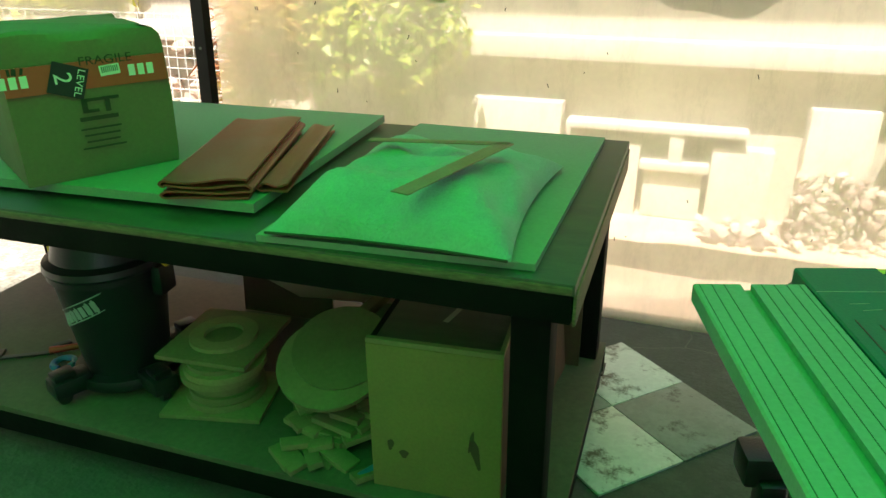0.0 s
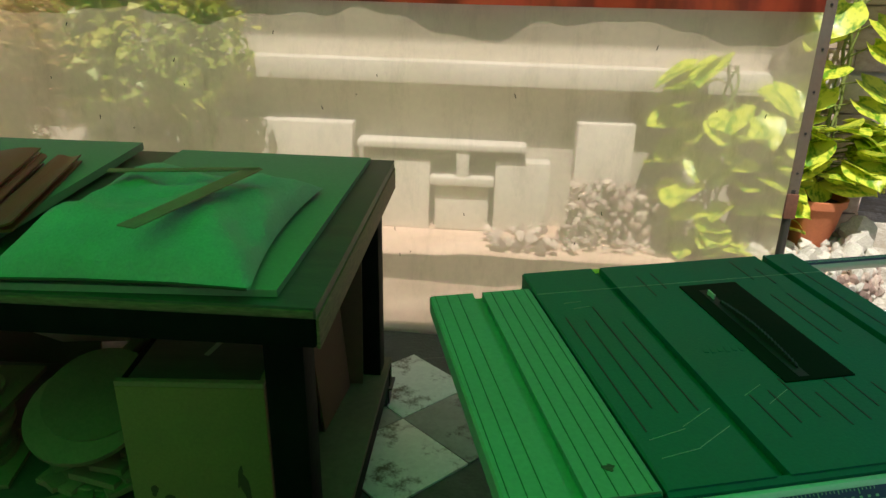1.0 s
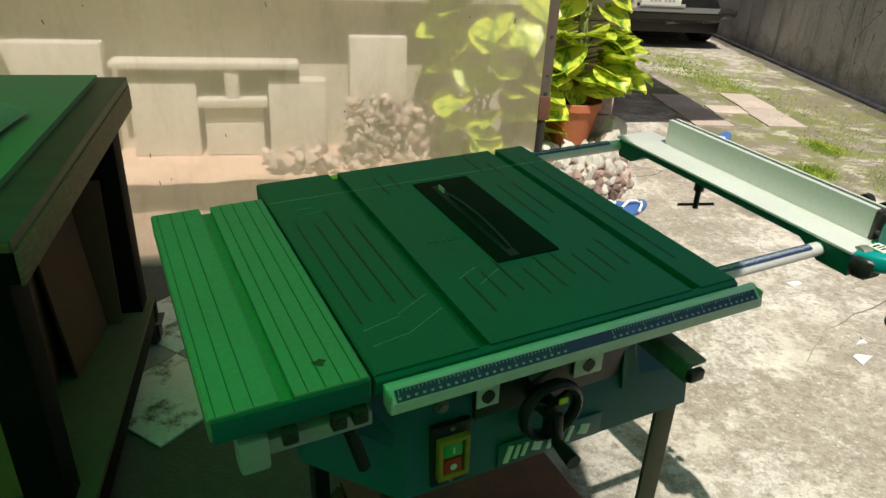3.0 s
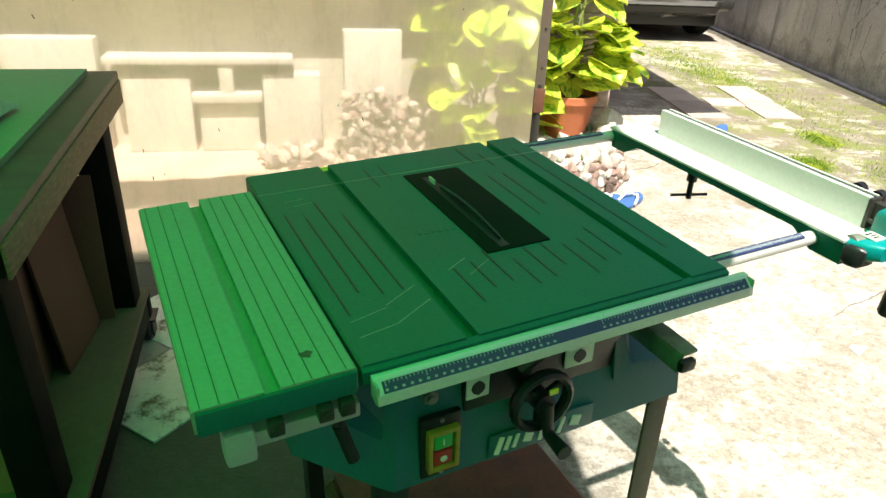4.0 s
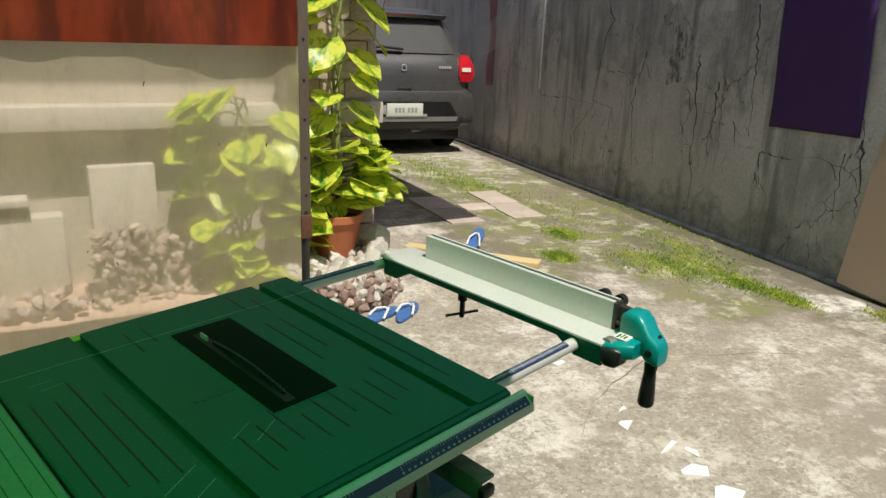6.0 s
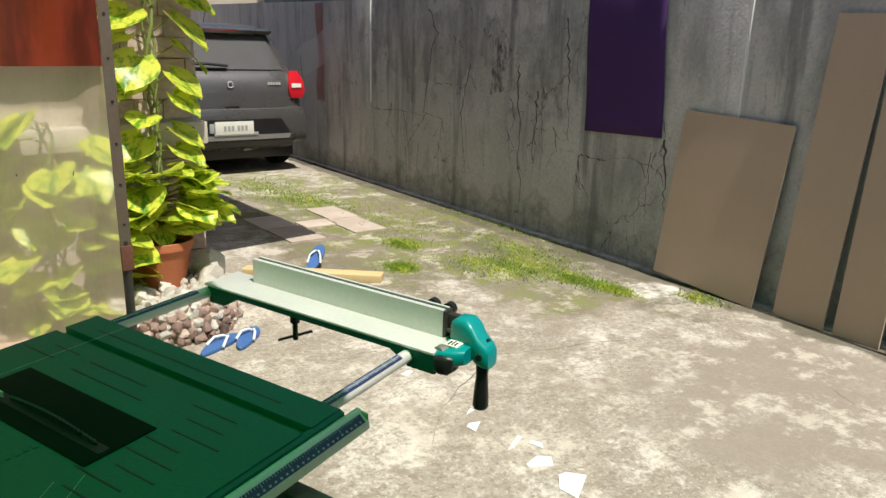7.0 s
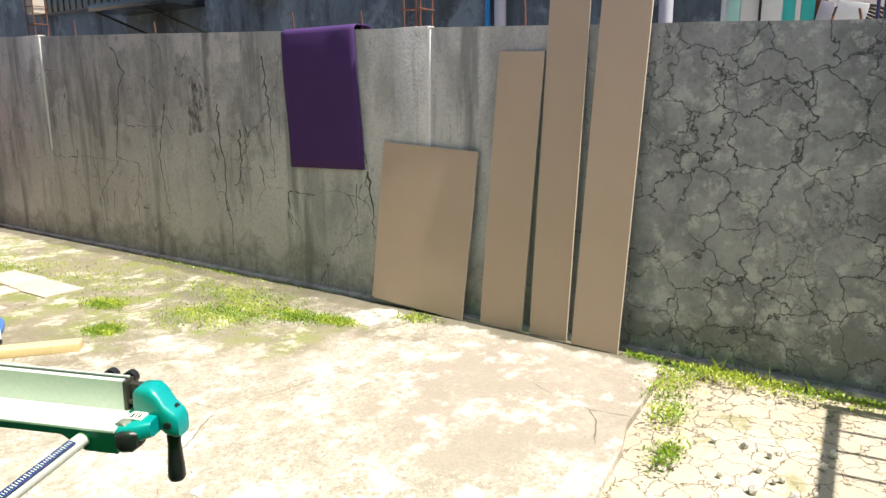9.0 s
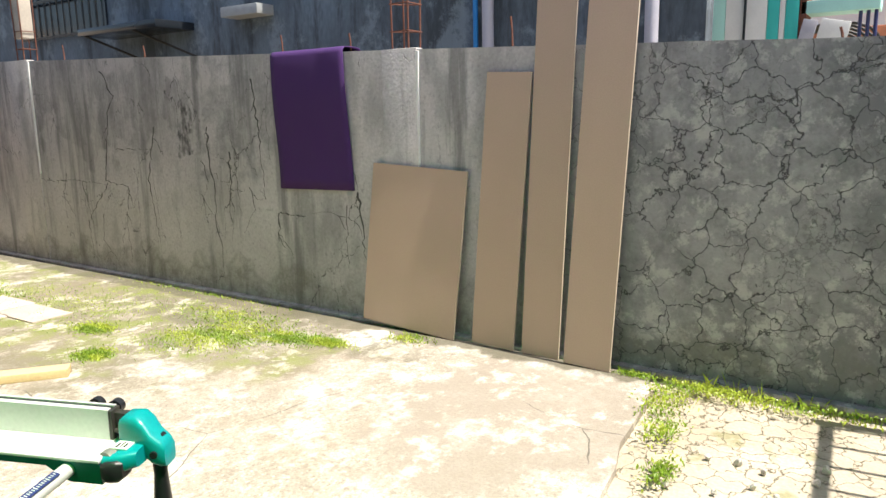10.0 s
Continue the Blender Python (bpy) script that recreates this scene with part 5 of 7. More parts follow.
# the two scale tubes and the rip fence far out on them
for nm, y, x1 in (("front_tube", 0.045, 0.805), ("rear_tube", 0.56, 0.82)):
    bm = bmesh.new()
    tube(bm, (0.35, y, -0.024), (x1, y, -0.024), 0.0115, sides=20)
    tb = part(nm, bm, "alu", saw, "round aluminium extension tube")
    bm = bmesh.new()
    box(bm, 0.20, 0.012, 0.002, (0.65, y - 0.004, -0.0125), 0, Matrix.Rotation(radians(14), 4, "X"))
    part("tube_scale", bm, "blue_print", tb)
    bm = bmesh.new()
    for i in range(39):
        box(bm, 0.0011, 0.008 if i % 5 == 0 else 0.005, 0.001, (0.555 + i * 0.005, y - 0.004, -0.0113), 0, Matrix.Rotation(radians(14), 4, "X"))
    ob = part("tube_marks", bm, "print_pale", tb)
    tagged(ob, kind="stuff")
fence = thing("rip_fence", "aluminium rip fence with teal and black clamp lever", "fence", SAW)
bm = bmesh.new()
box(bm, 0.092, 0.572, 0.005, (0.820, 0.274, -0.004), 0.001)
part("table_leaf", bm, "alu", fence, "flat aluminium leaf")
bm = bmesh.new()
loft(bm, [[(0.778, y, -0.007), (0.862, y, -0.007), (0.860, y, -0.022 - dz), (0.782, y, -0.022 - dz)] for y, dz in ((-0.010, 0.024), (0.045, 0.024), (0.085, 0.0), (0.475, 0.0), (0.515, 0.024), (0.556, 0.024))])
part("carrier", bm, "teal", fence, "dark teal carrier bar", smooth=20)
bm = bmesh.new()
prof = [(0.838, -0.001), (0.862, -0.001), (0.862, 0.050), (0.857, 0.050), (0.857, 0.046), (0.848, 0.046), (0.848, 0.050), (0.838, 0.050)]
loft(bm, [[(x, y, z) for x, z in prof] for y in (0.010, 0.482)])
bar_ = part("fence_bar", bm, "alu", fence, "tall grooved aluminium fence bar", smooth=15)
bm = bmesh.new()
box(bm, 0.006, 0.470, 0.002, (0.8525, 0.246, 0.0475))
part("groove_strip", bm, "black_plastic", bar_)
bm = bmesh.new()
box(bm, 0.024, 0.006, 0.050, (0.850, -0.0115, 0.024), 0.001)
box(bm, 0.014, 0.024, 0.034, (0.853, -0.024, 0.026), 0.002)
for x, z in ((0.845, 0.012), (0.855, 0.040)):
    tube(bm, (x, -0.024, z), (x, -0.014, z), 0.004)
part("end_plate", bm, "dark_steel", fence)
for y in (0.0, 0.035):
    bm = bmesh.new()
    tube(bm, (0.862, y, 0.040), (0.884, y, 0.040), 0.004)
    tube(bm, (0.869, y, 0.040), (0.882, y, 0.040), 0.012)
    part("knob", bm, "black_plastic", fence)
bm = bmesh.new()
tube(bm, (0.815, 0.345, -0.022), (0.815, 0.345, -0.05), 0.010)
tube(bm, (0.815, 0.345, -0.048), (0.815, 0.345, -0.088), 0.0055)
tube(bm, (0.780, 0.358, -0.080), (0.850, 0.332, -0.080), 0.003)
part("clamp_screw", bm, "black_plastic", fence)


def blocky(cx, cz, sx, sz, y, n=20, p=0.45):
    return [(cx + sx * math.copysign(abs(math.cos(a)) ** p, math.cos(a)), y, cz + sz * math.copysign(abs(math.sin(a)) ** p, math.sin(a))) for a in np.linspace(0, 2 * math.pi, n + 1)[:-1]]


bm = bmesh.new()
loft(bm, [blocky(0.846, 0.012, 0.016, 0.026, -0.030), blocky(0.846, 0.016, 0.022, 0.031, -0.040), blocky(0.845, 0.017, 0.023, 0.032, -0.062), blocky(0.843, 0.010, 0.023, 0.030, -0.075), blocky(0.840, -0.003, 0.022, 0.026, -0.088), blocky(0.838, -0.010, 0.020, 0.022, -0.104), blocky(0.838, -0.014, 0.016, 0.017, -0.111)])
head = part("clamp_head", bm, "teal_bright", fence, "bright teal clamp head", smooth=40)
bm = bmesh.new()
tube(bm, (0.842, -0.095, 0.010), (0.842, -0.101, 0.014), 0.006)
tube(bm, (0.818, -0.095, -0.008), (0.814, -0.096, -0.008), 0.006)
part("head_screws", bm, "black_plastic", head)
bm = bmesh.new()
lathe(bm, [(0.010, 0), (0.0115, -0.006), (0.0105, -0.02), (0.0135, -0.060), (0.0145, -0.080), (0.012, -0.085), (0.0, -0.086)], (0.835, -0.094, -0.028), 20)
part("grip", bm, "black_plastic", fence, "tapered black grip")
bm = bmesh.new()
loft(bm, [blocky(0.806, -0.014, 0.026, 0.014, -0.029), blocky(0.808, -0.012, 0.028, 0.016, -0.045), blocky(0.812, -0.010, 0.028, 0.016, -0.062), blocky(0.818, -0.008, 0.022, 0.014, -0.078)])
part("lock_body", bm, "teal_bright", fence, "bright teal lock collar", smooth=40)
bm = bmesh.new()
lathe(bm, [(0.010, -0.012), (0.019, -0.010), (0.021, 0.0), (0.019, 0.010), (0.010, 0.012)], (0.798, -0.036, -0.014), 20, Matrix.Rotation(radians(90), 4, "Y") @ Matrix.Rotation(radians(20), 4, "X"))
part("lock_knob", bm, "lock_grey", fence, "scuffed dark lock knob", smooth=40)
bm = bmesh.new()
loft(bm, [blocky(0.790, -0.022, 0.014, 0.014, -0.030), blocky(0.790, -0.022, 0.018, 0.018, -0.040), blocky(0.792, -0.021, 0.018, 0.018, -0.056), blocky(0.794, -0.020, 0.013, 0.013, -0.063)])
part("scale_window", bm, "black_plastic", fence, smooth=40)
bm = bmesh.new()
box(bm, 0.024, 0.026, 0.003, (0.812, -0.048, 0.0065), 0.001)
lab = part("window_label", bm, "print_pale", fence)
bars([(-0.003, 0.006, 0.014, 0.003), (0.0, 0.0, 0.016, 0.002), (-0.002, -0.006, 0.012, 0.003)], "print_black", Matrix.Translation((0.812, -0.048, 0.0082)), lab, "label_bars")
bm = bmesh.new()
loft(bm, [blocky(0.829, -0.013, 0.006, 0.018, -0.028), blocky(0.832, -0.010, 0.006, 0.019, -0.070)])
part("lock_band", bm, "teal_bright", fence)
for ob in fence.children:
    if ob.name.split(".")[0] in ("end_plate", "knob", "clamp_head", "grip", "lock_body", "lock_knob", "scale_window", "window_label", "lock_band"):
        ob.location.y += 0.018


# steel stand
def ground_under(x, y):
    return -(0.783 + 0.039 * x + 0.037 * y)


for x, y in ((0.060, 0.075), (0.528, 0.075), (0.060, 0.50), (0.528, 0.50)):
    gz = ground_under(x, y) + 0.002
    sx = 1 if x > 0.3 else -1
    sy = 1 if y > 0.3 else -1
    bm = bmesh.new()
    hgt = -0.240 - gz
    box(bm, 0.042, 0.004, hgt, (x - sx * 0.0, y - (-sy) * 0.02, gz + hgt / 2), 0.0008)
    box(bm, 0.004, 0.038, hgt, (x + sx * 0.019, y, gz + hgt / 2), 0.0008)
    part("leg", bm, "grey_post" if x > 0.3 else "dark_steel", saw, "worn steel angle leg")
for (xa, ya), (xb, yb) in (((0.09, 0.09), (0.56, 0.09)), ((0.56, 0.09), (0.56, 0.49)), ((0.09, 0.49), (0.56, 0.49)), ((0.09, 0.09), (0.09, 0.49))):
    bm = bmesh.new()
    za, zb = ground_under(xa, ya) + 0.10, ground_under(xb, yb) + 0.10
    tube(bm, (xa, ya, za), (xb, yb, zb), 0.018, sides=4)
    part("stretcher", bm, "rust", saw, "rusty red steel stretcher")
bm = bmesh.new()
zc = ground_under(0.32, 0.3) + 0.124
box(bm, 0.46, 0.40, 0.012, (0.325, 0.29, zc), 0.001, Matrix.Rotation(radians(2), 4, "Y"))
part("stand_board", bm, "rust", saw, "stained brown board in the stand")
bm = bmesh.new()
box(bm, 0.10, 0.08, 0.07, (0.03, 0.62, ground_under(0.03, 0.6) + 0.36), 0.012)
box(bm, 0.05, 0.05, 0.10, (0.03, 0.58, ground_under(0.03, 0.6) + 0.30), 0.01)
part("wheel_bracket", bm, "black_plastic", saw)
bm = bmesh.new()
path_tube(bm, [(-0.03, 0.56, -0.11), (-0.03, 0.58, -0.085), (-0.02, 0.60, -0.060), (-0.01, 0.60, -0.050)], 0.009)
path_tube(bm, [(-0.02, 0.59, -0.07), (0.03, 0.61, -0.045), (0.06, 0.60, -0.04)], 0.011)
part("rear_guard_arm", bm, "black_plastic", saw)
bm = bmesh.new()
box(bm, 0.12, 0.022, 0.012, (0.15, 0.60, -0.022), 0.004)
box(bm, 0.03, 0.024, 0.016, (0.075, 0.60, -0.022), 0.004)
part("rear_guard", bm, "yellow", saw, "yellow guard behind the table")


# ---- posts of the shelter ----
post = thing("steel_post", "rusty grey perforated steel angle post of the shelter", "post", SH)
bm = bmesh.new()
box(bm, 0.038, 0.004, 1.50, (0.0, 0, 1.33), 0.0008)
box(bm, 0.004, 0.036, 1.50, (0.017, 0.018, 1.33), 0.0008)
part("angle", bm, "grey_post", post)
bm = bmesh.new()
tube(bm, (0.0, 0.012, 0.0), (0.0, 0.012, 0.66), 0.016)
part("pipe", bm, "dark_steel", post)
bm = bmesh.new()
box(bm, 0.042, 0.010, 0.09, (0.0, -0.004, 0.60), 0.002)
part("joint", bm, "rust", post, "rusted joint")
for z in (0.62, 0.72, 0.86, 1.0, 1.14, 1.28, 1.42):
    bm = bmesh.new()
    tube(bm, (0.0, -0.0045, z), (0.0, 0.001, z), 0.0045, sides=10)
    part("hole", bm, "print_black", post)
post2 = thing("dark_post", "dark brown upright post of the shelter", "post", SH)
bm = bmesh.new()
box(bm, 0.055, 0.05, 2.1, (-3.10, 0.0, 1.05), 0.004)
part("shaft", bm, "black_wood", post2)
for z in (0.7, 0.95):
    bm = bmesh.new()
    tube(bm, (-3.10, -0.027, z), (-3.10, -0.02, z), 0.006, sides=10)
    part("bolt", bm, "dark_steel", post2)

# ---- the strip of garden behind the sheet ----
bm = bmesh.new()
c = HOUSE @ Vector((-7.0, 0, 0)), HOUSE @ Vector((1.0, 0, 0))
slab_from(bm, [(-6.5, 1.45), (0.55, 2.76), (0.92, 2.86), (1.02, 3.35), (c[1].x, c[1].y), (c[0].x, c[0].y)], 0.0, 0.012)
solid("garden_soil", bm, "dirt", "bare pinkish brown soil strip beside the house", "soil", kind="structure", smooth=None)


def in_house(x, y, z, turn=0.0):
    return HOUSE @ Matrix.Translation((x, y, z)) @ rz(turn)


rest = thing("cement_stand", "pale cement slabs set as an I against the wall", "stand", HOUSE)
for nm, sx, sy, sz, x, z in (("slab", 0.92, 0.16, 0.035, -0.66, 0.490), ("stem", 0.07, 0.14, 0.145, -0.54, 0.398), ("base", 0.35, 0.18, 0.045, -0.54, 0.302), ("footing", 0.30, 0.10, 0.26, -0.54, 0.146)):
    bm = bmesh.new()
    box(bm, sx, sy, sz, (x, -0.105, z), 0.006)
    rough_up(bm, 0.004, 12)
    part(nm, bm, "cement", rest)
for x, wd, h in ((-1.61, 0.92, 0.58), (-0.885, 0.33, 0.385), (-0.21, 0.30, 0.40), (0.22, 0.31, 0.63), (-2.45, 0.5, 0.44)):
    bm = bmesh.new()
    box(bm, wd, 0.13, h, (0, 0, h / 2), 0.008)
    rough_up(bm, 0.006, 8)
    solid("cement_block", bm, "cement", "weathered pale cement block against the house wall", "block", in_house(x, -0.085, 0.012, 0), group="blocks along the wall")

rocks = {m_: [rock_mesh("rock", m_, s, 2) for s in range(4)] for m_ in ("white_stone", "brown_stone", "stone")}
random.seed(7)


def heap(name, label, mats, spots, category="stones"):
    top = thing(name, label, category)
    for k, (x, y, z, s) in enumerate(spots):
        me = random.choice(rocks[random.choice(mats)])
        piece("stone", me, top, Matrix.LocRotScale((x, y, z), Euler((random.uniform(0, 6), random.uniform(0, 6), random.uniform(0, 6))), (s, s * random.uniform(0.7, 1.1), s * random.uniform(0.55, 0.9))))
    return top


spots = []
for lay in range(8):
    for k in range(30 - 2 * lay):
        x = random.uniform(-0.28, 0.28) * (1 - 0.03 * lay)
        y = random.uniform(-0.26, 0.05) * (1 - 0.06 * lay)
        p = HOUSE @ Vector((0.27 + x, -0.17 + y, 0.025 + lay * 0.043))
        spots.append((p.x, p.y, p.z, random.uniform(0.020, 0.036)))
for k in range(26):
    p = HOUSE @ Vector((random.uniform(-0.4, 0.1), random.uniform(-0.5, -0.25), 0.03))
    spots.append((p.x, p.y, p.z + random.random() * 0.05, random.uniform(0.025, 0.045)))
heap("rubble_pile", "heaped pinkish brown rubble stones beside the house", ["stone", "stone", "brown_stone"], spots)
spots = []
for k in range(150):
    a, r = random.uniform(0, 6.28), math.sqrt(random.random())
    spots.append((1.27 + 0.30 * r * math.cos(a), 3.80 + 0.44 * r * math.sin(a), 0.125 + 0.03 * random.random(), random.uniform(0.018, 0.048)))
for x, y, z, sz in ((1.50, 3.78, 0.17, 0.085), (1.44, 3.62, 0.16, 0.075), (1.54, 3.95, 0.20, 0.09), (1.36, 3.50, 0.15, 0.055), (1.52, 3.88, 0.15, 0.07)):
    spots.append((x, y, z, sz))
heap("pot_stones", "rough white coral stones heaped round the plant pot", ["white_stone"], spots)
spots = []
for lay in range(4):
    for k in range(34):
        a = radians(-175 + (k + 0.5 * (lay % 2) + random.uniform(-0.2, 0.2)) * 6.4)
        r = 1.0 - 0.03 * lay + random.uniform(-0.02, 0.02)
        spots.append((1.27 + 0.33 * r * math.cos(a), 3.80 + 0.48 * r * math.sin(a), 0.018 + 0.034 * lay, random.uniform(0.022, 0.034)))
heap("border_stones", "ring of stacked brown and pale stones round the bed", ["brown_stone", "brown_stone", "stone", "white_stone"], spots)
bm = bmesh.new()
lathe(bm, [(0.97, 0.0), (0.97, 0.11), (0.5, 0.125), (0.0, 0.125)], sides=40)
solid("bed_fill", bm, "dirt", "packed earth fill inside the stone ring", "soil", Matrix.Translation((1.27, 3.80, 0.0)) @ Matrix.Diagonal((0.32, 0.465, 1, 1)), kind="structure")

# stone-clad column at the house corner
column = thing("stone_column", "stone-clad column at the house corner with cement ledge", "column", HOUSE)
bm = bmesh.new()
box(bm, 0.50, 0.34, 2.6, (1.33, 0.02, 1.3))
part("core", bm, "cement", column)
bm = bmesh.new()
box(bm, 0.58, 0.42, 0.12, (1.33, 0.0, 0.885), 0.008)
part("cap_ledge", bm, "cement", column)
bm = bmesh.new()
box(bm, 1, 1, 1, (0, 0, 0), 0.03)
me_clad = to_mesh("stone", bm, "stone", 30)
random.seed(9)
for j in range(20):
    z = 0.02 + j * 0.105
    if 0.78 < z < 0.93:
        continue
    x = 1.08
    while x < 1.575:
        wd = min(random.uniform(0.12, 0.26), 1.58 - x)
        if wd > 0.04:
            piece("stone", me_clad, column, Matrix.LocRotScale((x + wd / 2, -0.155, z + 0.05), None, (wd - 0.006, 0.03 + random.random() * 0.012, 0.099)))
        x += wd
    y = -0.14
    while y < 0.18:
        wd = min(random.uniform(0.12, 0.2), 0.19 - y)
        if wd > 0.04:
            piece("stone", me_clad, column, Matrix.LocRotScale((1.585, y + wd / 2, z + 0.05), None, (0.03 + random.random() * 0.012, wd - 0.006, 0.099)))
        y += wd


# ---- plants ----
def pothos_leaf(name, mat="pothos", k=0):
    """A heart-shaped leaf, 1 long, folded along its midrib and drooping to the tip."""
    bm = bmesh.new()
    rows = 9
    grid_ = []
    for j in range(rows + 1):
        v = j / rows
        wdt = 0.40 * (math.sin(math.pi * min(1, v * 0.93 + 0.07)) ** 0.75) * (1.15 - 0.45 * v)
        row = []
        for i in range(-3, 4):
            u = i / 3
            back = -0.14 * (abs(u) ** 1.5) * (1 - v) ** 3 * 1.2
            z = 0.10 * abs(u) ** 1.3 * (1 - 0.4 * v) - (0.16 + 0.07 * k) * v * v + 0.025 * math.sin(v * 9 + u * 4 + k)
            row.append(bm.verts.new((wdt * u, v + back, z)))
        grid_.append(row)
    for a, b in zip(grid_, grid_[1:]):
        for i in range(6):
            bm.faces.new((a[i], a[i + 1], b[i + 1], b[i]))
    return to_mesh(name, bm, mat, 60)


leaves = [pothos_leaf("leaf", "pothos", k) for k in range(4)]


def vine(name, label, base, top, count, size, spread, seed, face=-90, tilt=(-34, 18)):
    """A climbing vine: stems that rise from base to top with stalked leaves."""
    random.seed(seed)
    pl = thing(name, label, "plant")
    b, t = Vector(base), Vector(top)
    bm = bmesh.new()
    for s in range(3):
        pts = [b.lerp(t, i / 14) + Vector((0.03 * math.sin(i * 1.1 + s * 2), 0.03 * math.cos(i * 0.9 + s), 0)) for i in range(15)]
        path_tube(bm, pts, 0.008 - 0.001 * s)
    stems = part("stem", bm, "stem", pl)
    bm = bmesh.new()
    for k in range(count):
        a = (k + random.random()) / count
        o = b.lerp(t, a)
        ang = radians(face + random.uniform(-105, 105))
        sp = spread(a)
        out = Vector((math.cos(ang), math.sin(ang), random.uniform(0.0, 0.6)))
        tip = o + out * sp * random.uniform(0.55, 1.0)
        tube(bm, o, tip, 0.0032, 0.002, sides=5)
        s = size(a) * random.uniform(0.75, 1.25)
        q = Matrix.Translation(tip) @ rz(math.degrees(ang) - 90 + random.uniform(-25, 25)) @ Matrix.Rotation(radians(random.uniform(*tilt)), 4, "X") @ Matrix.Rotation(radians(random.uniform(-25, 25)), 4, "Y")
        piece("leaf", leaves[k % 4], pl, q @ Matrix.Diagonal((s * 1.42, s, s, 1)))
    tagged(part("stalk", bm, "stem", pl), kind="stuff")
    return pl


PX, PY, PZ = 1.29, 3.90, 0.118
pot = thing("plant_pot", "terracotta plastic flower pot standing on white stones", "pot", Matrix.Translation((PX, PY, PZ)))
bm = bmesh.new()
lathe(bm, [(0.085, 0.0), (0.095, 0.003), (0.125, 0.10), (0.143, 0.20), (0.148, 0.215), (0.158, 0.217), (0.160, 0.255), (0.150, 0.257), (0.143, 0.225), (0.14, 0.222)], sides=40)
part("body", bm, "terracotta", pot)
bm = bmesh.new()
lathe(bm, [(0.139, 0.19), (0.142, 0.222), (0.05, 0.232), (0.0, 0.235)], sides=24)
part("soil", bm, "soil", pot)
bm = bmesh.new()
box(bm, 0.05, 0.002, 0.024, (0, 0, 0), 0.0005)
ob = part("price_tag", bm, "print_pale", pot, "small pale sticker")
ob.matrix_local = rz(-32) @ Matrix.Translation((0, -0.1465, 0.185)) @ Matrix.Rotation(radians(10), 4, "X")
vine("pothos_plant", "lush variegated yellow green pothos climbing from its pot", (PX, PY + 0.03, PZ + 0.30), (PX - 0.01, PY + 0.08, 0.70), 46, lambda a: 0.21 - 0.05 * a, lambda a: 0.13 + 0.10 * math.sin(2.8 * a), 31, tilt=(-18, 34))


def climber(base, top, count, seed):
    """A tall vine with broad leaves set out to its two sides in turn."""
    random.seed(seed)
    pl = thing("pothos_plant", "tall variegated pothos vine climbing the stone column", "plant")
    b, t = Vector(base), Vector(top)
    bm = bmesh.new()
    for st in range(3):
        path_tube(bm, [b.lerp(t, i / 16) + Vector((0.025 * math.sin(i * 1.1 + st * 2), 0.02 * math.cos(i * 0.9 + st), 0)) for i in range(17)], 0.010 - 0.002 * st)
    part("stem", bm, "stem", pl)
    bm = bmesh.new()
    for k in range(count):
        a = (k + 0.6 * random.random()) / count
        o = b.lerp(t, a)
        ang = random.uniform(-50, 5) if k % 2 else random.uniform(-165, -105)
        c, sn = math.cos(radians(ang)), math.sin(radians(ang))
        tip = o + Vector((c, sn, random.uniform(0.25, 0.7))) * (0.06 + 0.06 * a + 0.03 * random.random())
        tube(bm, o, tip, 0.0042, 0.003, sides=5)
        sz = (0.13 + 0.11 * a) * random.uniform(0.85, 1.15)
        q = Matrix.Translation(tip) @ rz(ang - 90 + random.uniform(-15, 15)) @ Matrix.Rotation(radians(random.uniform(-34, -4)), 4, "X") @ Matrix.Rotation(radians(random.uniform(4, 34) * (1 if k % 2 else -1)), 4, "Y")
        piece("leaf", leaves[k % 4], pl, q @ Matrix.Diagonal((sz * 1.35, sz, sz, 1)))
    tagged(part("stalk", bm, "stem", pl), kind="stuff")


climber((PX + 0.02, PY + 0.05, PZ + 0.26), (PX + 0.05, PY + 0.12, 1.78), 24, 36)
p1 = HOUSE @ Vector((0.78, -0.30, 0.012))
vine("pothos_plant", "yellow green pothos growing behind the plastic sheet", tuple(p1), (p1.x, p1.y, 0.98), 40, lambda a: 0.16 + 0.05 * a, lambda a: 0.22, 33)
p1 = HOUSE @ Vector((0.90, -0.42, 0.012))
vine("pothos_plant", "yellow green pothos growing beside the steel post", tuple(p1), (p1.x, p1.y, 0.60), 22, lambda a: 0.15, lambda a: 0.17, 34)


def small_leaf(mat, length, wd):
    bm = bmesh.new()
    vs = [bm.verts.new(p) for p in ((0, 0, 0), (wd, length * 0.45, 0.02), (0, length, -0.03), (-wd, length * 0.45, 0.02))]
    bm.faces.new(vs)
    return bm


